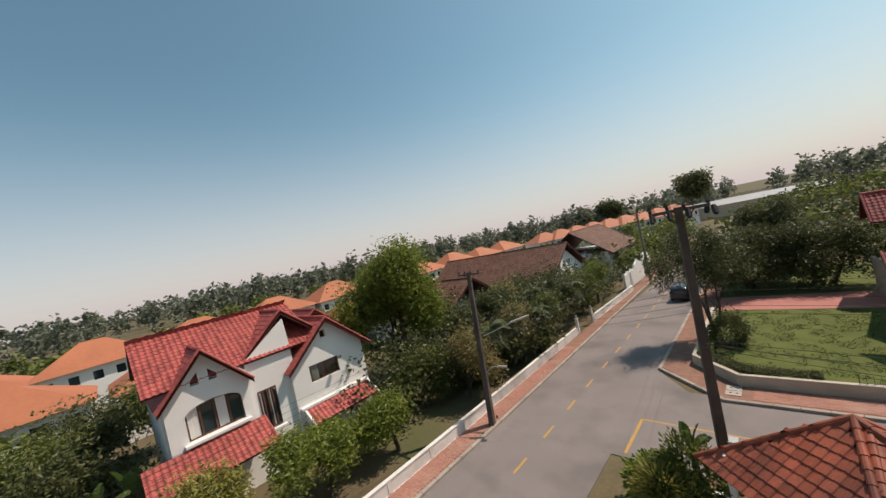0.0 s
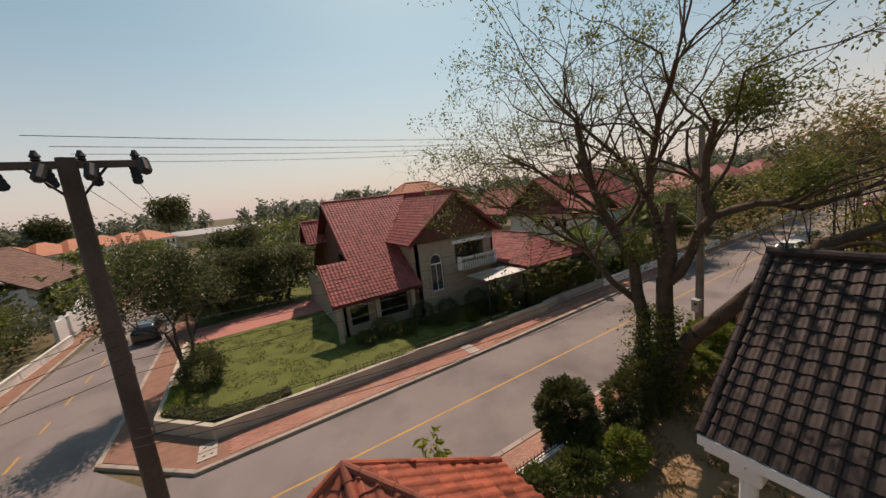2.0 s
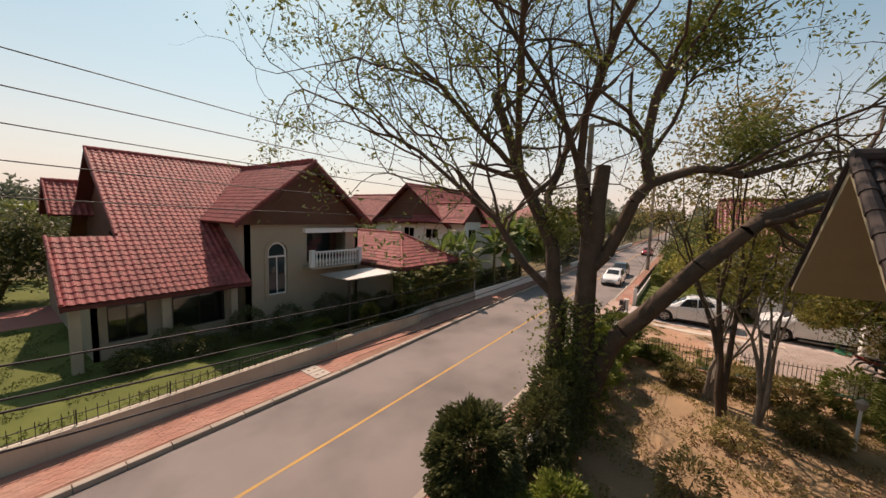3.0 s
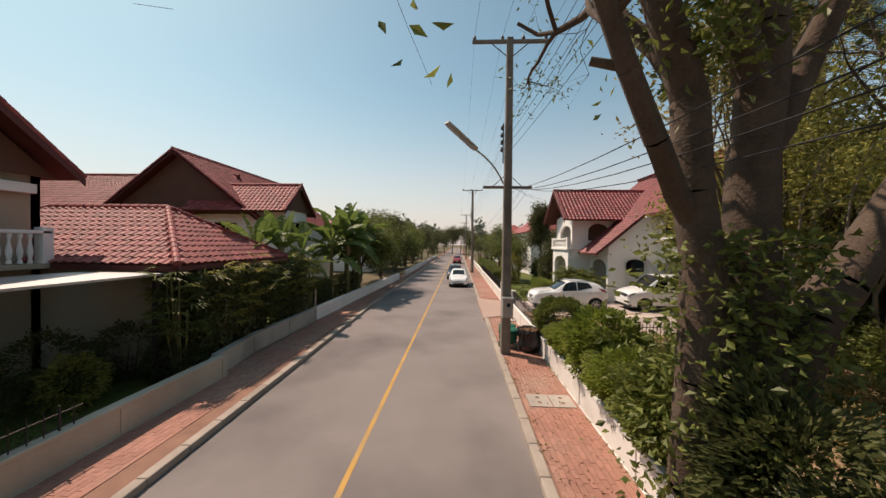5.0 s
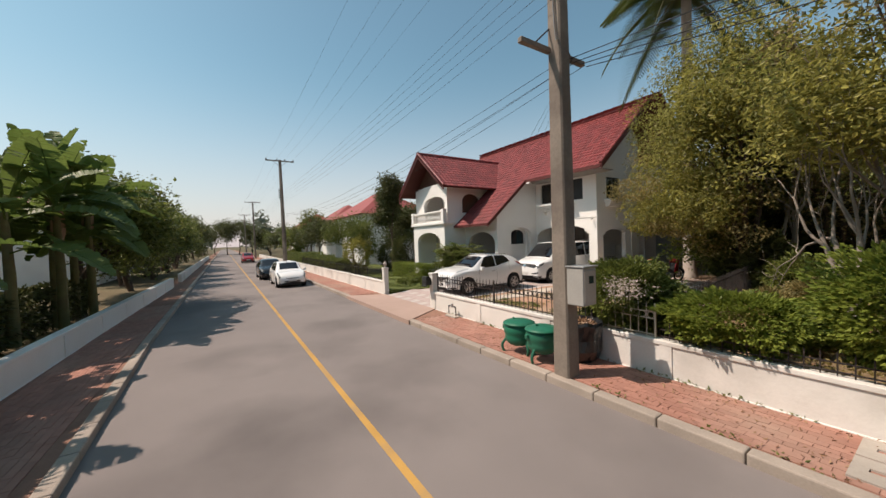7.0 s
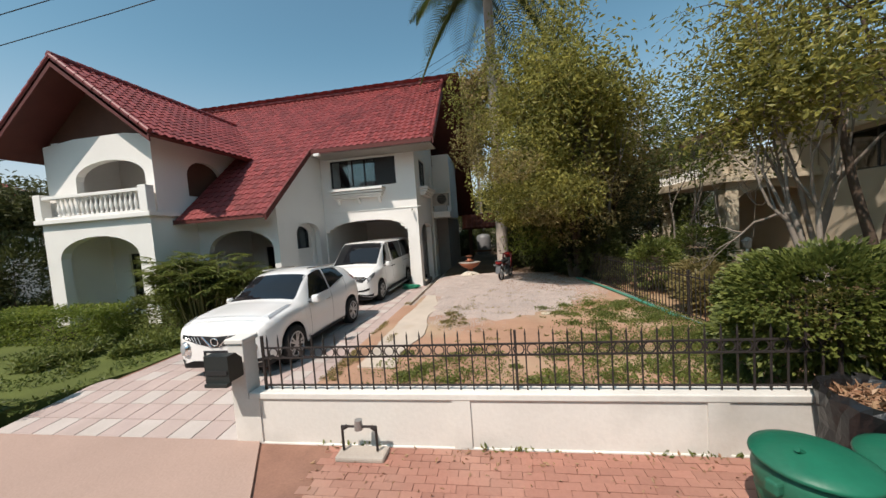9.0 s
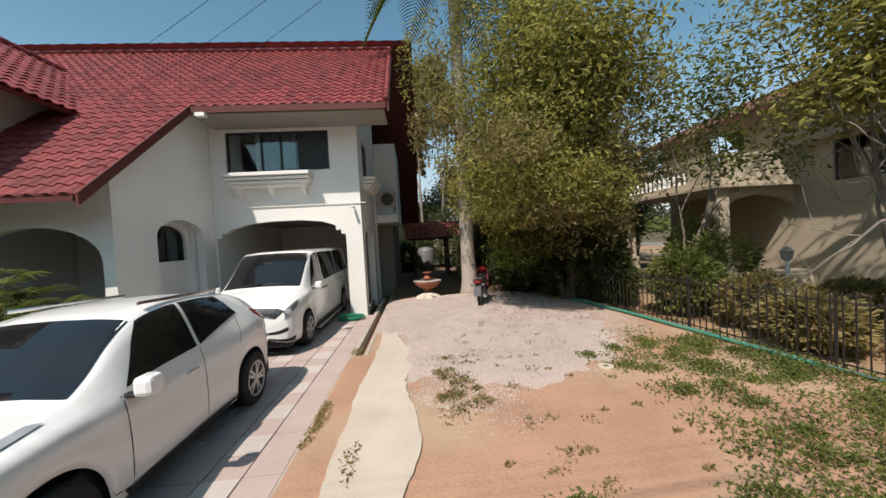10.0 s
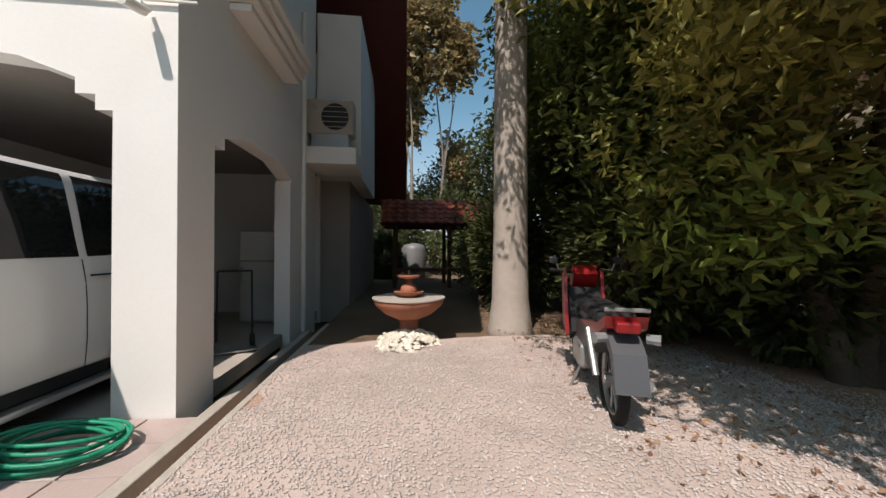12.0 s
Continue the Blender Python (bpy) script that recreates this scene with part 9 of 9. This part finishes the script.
for i, (x, y) in enumerate(((-24.5, -1.2), (-25.5, 0.2), (-23.0, -2.6))):
    banana((x, y, 0), 4.6, 300 + i, 8, 1.9)

# ---------------------------------------------------------------- poles, lamps and wires
def swept(p, r, sides=5):
    """One unbroken round tube along points."""
    p = np.asarray(p, float)
    d = np.gradient(p, axis=0)
    d /= np.linalg.norm(d, axis=1)[:, None]
    x = np.cross(d, [0.13, 0.21, 1.0])
    x /= np.linalg.norm(x, axis=1)[:, None]
    y = np.cross(d, x)
    a = 2 * np.pi * np.arange(sides) / sides
    v = p[:, None] + r * (np.cos(a)[None, :, None] * x[:, None] + np.sin(a)[None, :, None] * y[:, None])
    i = np.arange((len(p) - 1) * sides)
    j = i - i % sides + (i + 1) % sides
    return v.reshape(-1, 3), np.stack([i, j, j + sides, i + sides], 1)


def span(name, label, a, b, sag, r, n=14, cat="cable"):
    a, b = np.array(a, float), np.array(b, float)
    t = np.linspace(0, 1, n + 1)
    p = a + np.outer(t, b - a)
    p[:, 2] -= sag * 4 * t * (1 - t)
    v, f = swept(p, r)
    return tagged(part(name, arrays_mesh(name, v, f, M["cable"], True), None), label, cat, "overhead wires")


INS = lathe([(0.03, 0), (0.07, 0.02), (0.05, 0.06), (0.075, 0.08), (0.05, 0.13), (0.03, 0.18)], 10)
INS.materials.append(M["frame_dark"])


def pole(base, top, label, arm=1.45, arm_dir=90, strain=False, low_arm=None, rack=None, skin="pole"):
    e = thing("power_pole", label, "power pole", "power poles", base)
    d = Vector(top) - Vector(base)
    bm = bmesh.new()
    q = d.to_track_quat("Z", "Y").to_matrix().to_4x4()
    bmesh.ops.create_cone(bm, cap_ends=True, segments=4, radius1=0.26, radius2=0.17, depth=d.length, matrix=Matrix.Translation(d / 2) @ q @ Matrix.Rotation(math.pi / 4, 4, "Z"))
    bmesh.ops.bevel(bm, geom=[g for g in bm.edges if abs((g.verts[0].co - g.verts[1].co).normalized().dot(d.normalized())) > 0.9], offset=0.03, segments=1, affect="EDGES")
    part("shaft", bm, M[skin], e)
    c, s = math.cos(radians(arm_dir)), math.sin(radians(arm_dir))
    tz = d - d.normalized() * 0.12
    a = part("crossarm", box(-arm, arm, -0.06, 0.06, -0.06, 0.06, 0.01), M[skin], e)
    a.matrix_basis = Matrix.Translation(tz) @ Matrix.Rotation(radians(arm_dir), 4, "Z")
    for u in (-0.94, -0.35, 0.2, 0.94):
        o = new("insulator", INS)
        o.parent = e
        o.location = tz + Vector((c * arm * u, s * arm * u, 0.06))
    for sg in (-1, 1):
        part("brace", tube(tz + Vector((c * arm * 0.5 * sg, s * arm * 0.5 * sg, -0.05)), tz + Vector((0, 0, -0.65)), 0.02, sides=6), M["black_iron"], e)
    if strain:
        for sg in (-1, 1):
            for u in (-0.9, -0.3, 0.3, 0.9):
                bm = bmesh.new()
                p0 = tz + Vector((c * arm * u, s * arm * u, 0))
                dd = Vector((s * sg, -c * sg, -0.45))
                for k in range(4):
                    add_tube(bm, p0 + dd * (0.15 + 0.14 * k), p0 + dd * (0.21 + 0.14 * k), 0.09, 0.05, 8)
                part("strain_insulator", bm, M["frame_dark"], e)
    if low_arm:
        z = low_arm
        p = d * (z / d.z)
        la = part("low_crossarm", box(-0.95, 0.95, -0.05, 0.05, -0.05, 0.05, 0.01), M["pole"], e)
        la.matrix_basis = Matrix.Translation(p + Vector((0.12, 0, 0))) @ Matrix.Rotation(radians(arm_dir), 4, "Z")
        for sg in (-1, 1):
            part("brace", tube(p + Vector((0.12, 0.6 * sg, 0)), p + Vector((0.1, 0, 0.55)), 0.015, sides=6), M["black_iron"], e)
    if rack:
        for k in range(5):
            p = d * ((rack - 0.28 * k) / d.z)
            o = new("spool_insulator", INS)
            o.parent = e
            o.matrix_basis = Matrix.Translation(p + Vector((0.05, 0.24, 0)))
        part("rack", box(-0.02, 0.02, 0.18, 0.22, rack - 1.3, rack + 0.25), M["black_iron"], e)
        e.children[-1].location = Vector((d.x, d.y, 0)) * (rack / d.z)
    return e


P1, P1T = (-2.55, 16.35, 0.1), (-2.26, 15.6, 11.5)
P2, P2T = (22.6, 16.42, 0.1), (22.62, 16.42, 12.3)
P3, P3T = (61.0, 16.2, 0.1), (60.9, 16.3, 12.6)
P4, P4T = (104.0, 16.2, 0.1), (104, 16.3, 12.6)
P5, P5T = (140.0, 16.2, 0.1), (140, 16.3, 12.6)
PA, PAT = (-14.35, 16.4, 0.1), (-14.61, 17.53, 9.84)
PB, PBT = (-14.3, 58.0, 0.1), (-14.3, 58, 10.6)
pole(P1, P1T, "weathered grey concrete power pole with many strain insulators", 0.95, 10, True, None, 8.4, "pole_dark")
pole(P2, P2T, "weathered grey concrete power pole with crossarm and street lamp", 1.45, 90, False, 6.5, 8.7)
for p, t in ((P3, P3T), (P4, P4T), (P5, P5T)):
    pole(p, t, "grey concrete power pole along the street", 1.5, 90, False, None, 9.0)
pole(PA, PAT, "leaning grey concrete pole with lamp arms beside a white wall", 0.9, 0, False, None, 7.0, "pole_dark")
pole(PB, PBT, "grey concrete power pole beside the side street", 1.0, 0, False, None, 7.4)
# meter boxes on the poles
for at, lab in (((22.28, 16.42, 1.62), "grey steel meter box strapped to a pole"), ((-2.15, 16.3, 1.5), "grey steel meter box strapped to a pole")):
    m = thing("meter_box", lab, "meter box", "", at)
    part("casing", box(-0.24, 0.12, -0.2, 0.2, 0, 0.72, 0.02), mat("grey enamelled steel", (0.36, 0.34, 0.31), 0.5, vary=0.12, dirt=(0.2, 0.17, 0.14)), m)
    part("door", box(-0.255, -0.24, -0.17, 0.17, 0.05, 0.66, 0.004), M["concrete"], m)
    part("lid", box(-0.28, 0.14, -0.22, 0.22, 0.72, 0.75, 0.008), M["steel"], m)
    part("window", box(-0.262, -0.255, -0.09, 0.05, 0.42, 0.56), M["glass"], m)


def street_lamp(p0, mid, p1, p2, label, w=0.16):
    """A lamp: bent arm and a long flat lantern from p1 to p2."""
    e = thing("street_lamp", label, "street lamp", "street lamps")
    pts = []
    for i in range(9):
        t = i / 8
        a, b, c = Vector(p0), Vector(mid), Vector(p1)
        pts.append(np.array(a * (1 - t) ** 2 + b * 2 * t * (1 - t) + c * t * t))
    v, f = limb_tubes([(pts[i], pts[i + 1], 0.035, 0.03) for i in range(8)], 8)
    part("arm", arrays_mesh("arm", v, f, M["steel"], True), None, e)
    a, b = Vector(p1), Vector(p2)
    d = b - a
    q = d.to_track_quat("X", "Z").to_matrix().to_4x4()
    hd = box(-0.05, d.length, -w / 2, w / 2, -0.02, 0.09, 0.03)
    h = part("lantern", hd, M["ac_beige"], e)
    h.matrix_basis = Matrix.Translation(a) @ q
    dif = part("diffuser", box(0.12, d.length - 0.06, -w / 2 + 0.03, w / 2 - 0.03, -0.05, -0.02, 0.01), M["lamp_clear"], h)
    return e


street_lamp((22.5, 16.6, 6.7), (22.3, 17.0, 7.5), (21.55, 17.75, 7.75), (20.66, 18.75, 8.37), "long street lamp on a bent arm from a concrete pole", 0.22)
street_lamp((-14.3, 17.3, 5.6), (-13.4, 17.9, 5.9), (-12.6, 18.3, 6.2), (-11.6, 18.9, 6.45), "long street lamp on an arm over the side street", 0.2)
street_lamp((-14.3, 16.9, 3.3), (-14.1, 17.1, 3.75), (-13.6, 17.3, 3.6), (-13.1, 17.5, 3.55), "small lamp on a bracket low on a pole", 0.12)
# wires
for (a, b) in ((P1T, P2T), (P2T, P3T), (P3T, P4T), (P4T, P5T)):
    thin = 0.0055 if a is P1T else 0.0035
    for u in (-1.36, -0.5, 0.29, 1.36):
        span("overhead_wire", "bare overhead power wire between poles", (a[0], a[1] + u, a[2] + 0.1), (b[0], b[1] + u, b[2] + 0.1), 0.45, thin)
    for k in range(5):
        span("overhead_wire", "insulated overhead wire between poles", (a[0], a[1] + 0.25, 8.55 - 0.28 * k), (b[0], b[1] + 0.25, 8.75 - 0.28 * k), 0.4, thin)
    for k in range(4):
        span("telephone_cable", "sagging bundle of black telephone cable between poles", (a[0], a[1] - 0.3 - 0.15 * k, 6.55 - 0.1 * (k % 2)), (b[0], b[1] - 0.3 - 0.2 * k, 6.5), 0.75 + 0.16 * k, thin * 1.6)
for k in range(4):
    span("overhead_wire", "overhead wire crossing the junction", (P1T[0], P1T[1], 8.4 - 0.28 * k), (PAT[0], PAT[1] - 0.4, 7.0 - 0.28 * k), 0.35, 0.006)
    span("overhead_wire", "overhead wire along the side street", (PA[0] + 0.2, 17.5, 7.0 - 0.28 * k), (PB[0] + 0.2, PB[1], 7.4 - 0.28 * k), 0.6, 0.006)
    span("overhead_wire", "overhead wire towards the villas", (PA[0], 17.4, 7.0 - 0.28 * k), (-22, -26, 6.6 - 0.28 * k), 0.6, 0.006)
for k in range(3):
    span("overhead_wire", "bare wire over the junction", (P1T[0] + 0.4 * k, P1T[1] + 0.3, 11.1), (-9 + k, 75, 10.6), 1.0, 0.006)
    span("telephone_cable", "black telephone cable along the side street", (PA[0] + 0.2, 17.2, 5.2 - 0.1 * k), (PB[0] + 0.2, PB[1], 5.4), 0.8 + 0.2 * k, 0.011)
    span("telephone_cable", "telephone cable to the villa", (P2[0] - 0.1, P2[1] - 0.3, 6.5), (34.0 + k * 1.5, 6.0, 6.5), 0.4 + 0.1 * k, 0.0035)

# ---------------------------------------------------------------- far woods
def far_woods(label, spots, material, seed, leaf=1.3, per=150, h=(5, 9)):
    """Distant tree crowns as one object of stuff: clumps of leaves over short trunks."""
    rng = np.random.default_rng(seed)
    pts = []
    for x, y in spots:
        hh = rng.uniform(*h)
        w = rng.uniform(2.2, 4.2)
        q = rng.normal(size=(per, 3))
        q /= np.linalg.norm(q, axis=1)[:, None]
        q *= rng.uniform(0.4, 1.0, (per, 1)) ** 0.5
        lump = 1 + 0.3 * np.sin(q[:, :1] * 5 + x) * np.cos(q[:, 1:2] * 4 + y)
        pts.append(q * lump * np.array([w, w, hh * 0.42]) + np.array([x, y, hh * 0.55]))
    ob = leaf_cloud("far_woods", np.concatenate(pts), leaf, material, None, 0.7, 0.1, seed)
    return tagged(ob, label, "woods", kind="stuff")


# paler, greyer leaf colours: the distance haze is put into the colour
M["leaf_hazy"] = leaf_mat("distant leaves paled by haze", (0.10, 0.12, 0.085), (0.22, 0.235, 0.165), 0.4)
rng = np.random.default_rng(500)


def arc(n, r0, r1, a0, a1):
    a = np.radians(rng.uniform(a0, a1, n))
    r = rng.uniform(r0, r1, n)
    return [(float(q * math.cos(t)), float(20 + q * math.sin(t))) for q, t in zip(r, a)]


def clear(spots):
    """Keeps crowns off the two streets and the near houses."""
    out = []
    for x, y in spots:
        if 12 < y < 30 and x > -10:
            continue
        if -20 < x < 2 and y > -60:
            continue
        out.append((x, y))
    return out


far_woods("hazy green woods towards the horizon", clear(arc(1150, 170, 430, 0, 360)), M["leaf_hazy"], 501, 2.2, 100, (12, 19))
far_woods("mixed trees between distant houses", clear(arc(200, 84, 170, 0, 360)), M["leaf"], 502, 1.3, 130, (5, 8.5))
far_woods("garden trees between the villas", clear(arc(90, 50, 84, 95, 265)), M["leaf"], 503, 0.8, 200, (4, 6.5))
far_woods("garden trees behind the northern villas", [(float(a), float(b)) for a, b in zip(rng.uniform(-6, 70, 70), rng.uniform(56, 110, 70))], M["leaf_dark"], 504, 0.9, 200, (5, 8))
far_woods("garden trees up the side street", [(float(a), float(b)) for a, b in zip(rng.uniform(-24, -16.5, 22), rng.uniform(60, 130, 22))] + [(float(a), float(b)) for a, b in zip(rng.uniform(-4, 6, 18), rng.uniform(58, 130, 18))], M["leaf"], 505, 0.8, 220, (4.5, 7))
far_woods("dark garden shrubbery west of the side street", [(float(a), float(b)) for a, b in zip(rng.uniform(-31, -17.5, 66), rng.uniform(13, 56, 66))], M["leaf_dark"], 506, 0.36, 420, (4.2, 6.8))
for i, (x, y, h) in enumerate(((-22, 170, 18), (-62, 190, 16), (-75, 200, 15), (60, 200, 15))):
    tree("tall distant tree standing above the woods", (x, y, 0), h, h * 0.38, 0.4, 3000, 1.4, M["leaf_dark"], M["bark"], 510 + i, depth=3, trunk=0.15, blob=2.0, group="tall distant trees")

# ---------------------------------------------------------------- bricks of the pavements
def brick_field(parent, x0, x1, y0, y1, z, single_x, w=0.235, d=0.117):
    """Red bricks in running bond: those between single_x as objects of their own, the rest joined."""
    hh = 0.012
    b = box(-w / 2 + 0.003, w / 2 - 0.003, -d / 2 + 0.003, d / 2 - 0.003, -0.03, hh)
    me = bpy.data.meshes.new("brick")
    b.to_mesh(me)
    b.free()
    me.materials.append(M["paver_single"])
    base = np.array([v.co[:] for v in me.vertices])
    faces = np.array([p.vertices[:] for p in me.polygons])
    at = []
    rows = int((y1 - y0) / d)
    count = 0
    for j in range(rows):
        y = y0 + (j + 0.5) * d
        x = x0 + (j % 2) * w / 2
        while x < x1:
            p = (x, y, z + random.uniform(-0.004, 0.004))
            if single_x[0] < x < single_x[1] and count < 300:
                ob = new("brick", me)
                ob.parent = parent
                ob.location = p
                count += 1
            else:
                at.append(p)
            x += w
    at = np.array(at)
    v = (at[:, None] + base[None]).reshape(-1, 3)
    f = (np.arange(len(at))[:, None, None] * len(base) + faces[None]).reshape(-1, 4)
    ob = part("brick_field", arrays_mesh("brick_field", v, f, M["paver"]), None, parent)
    ob["kind"] = "stuff"


M["paver_single"] = mat("red brick paver piece", (0.36, 0.175, 0.13), 0.85, vary=0.2, scale=0.9, fine=25, dirt=(0.36, 0.26, 0.2), dirt_amount=0.6, per="object", bump=0.3, soft=True)
brick_field(pav_s, 6.0, 28.8, 15.08, ROAD_S - 0.23, 0.122, (19.2, 23.2))
brick_field(pav_s, 36.0, 52.0, 15.08, ROAD_S - 0.23, 0.122, (36, 38))
brick_field(pav_n, -2.0, 13.0, 23.9, 25.44, 0.122, (18, 21))
brick_field(pav_n, 13.0, 40.0, ROAD_N + 0.24, 25.85, 0.122, (24, 27))
brick_field(pav_w, -15.58, SIDE_W - 0.24, 2.0, 30.0, 0.122, (-15.5, -15.0))


# manhole covers of two slotted concrete slabs
def manhole(x, y, label, turn=0.0):
    e = thing("manhole_cover", label, "manhole cover", "manhole covers", (x, y, 0.13), turn)
    for k in (-1, 1):
        part("slab", panel(rect(-0.36, 0.36, k * 0.31 - 0.29, k * 0.31 + 0.29), [rect(-0.2, -0.08, k * 0.31 - 0.05, k * 0.31 + 0.05), rect(0.1, 0.22, k * 0.31 - 0.05, k * 0.31 + 0.05)], 0.05, lambda u, v, w: (u, v, 0.028 - w)), M["concrete"], e)
    part("pit", box(-0.36, 0.36, -0.6, 0.6, -0.04, -0.015), M["rubber"], e)
    return e


manhole(18.58, 15.75, "two-part slotted concrete manhole cover in brick paving")
manhole(11.25, 24.5, "two-part slotted concrete manhole cover in brick paving")
manhole(-2.9, 24.75, "two-part slotted concrete manhole cover in brick paving")
# litter of dry leaves and weeds along the pavement
rng = np.random.default_rng(600)
n = 1500
pts = np.stack([rng.uniform(10, 29, n), 15.1 + 1.4 * rng.uniform(0, 1, n) ** 1.6, np.full(n, 0.14)], 1)
tagged(leaf_cloud("fallen_leaves", pts, 0.06, M["dry_leaf"], None, 0.45, 0.0, 601), "dry leaves scattered on brick paving", "fallen leaves", kind="stuff")
weeds("small weeds between wall and paving", (14, 29.5, 15.04, 15.12), 420, 0.12, 0.07, M["leaf"], 602, tall=0.05)
weeds("small weeds along the kerb", (16, 22, 16.4, 16.55), 160, 0.13, 0.07, M["leaf"], 603, tall=0.03)


# ---------------------------------------------------------------- the plan brought to metres
for ob in list(scene.objects):
    if ob.parent is None and ob.type in {"MESH", "EMPTY", "CURVE", "FONT"}:
        ob.matrix_basis = Matrix.Scale(UNIT, 4) @ ob.matrix_basis
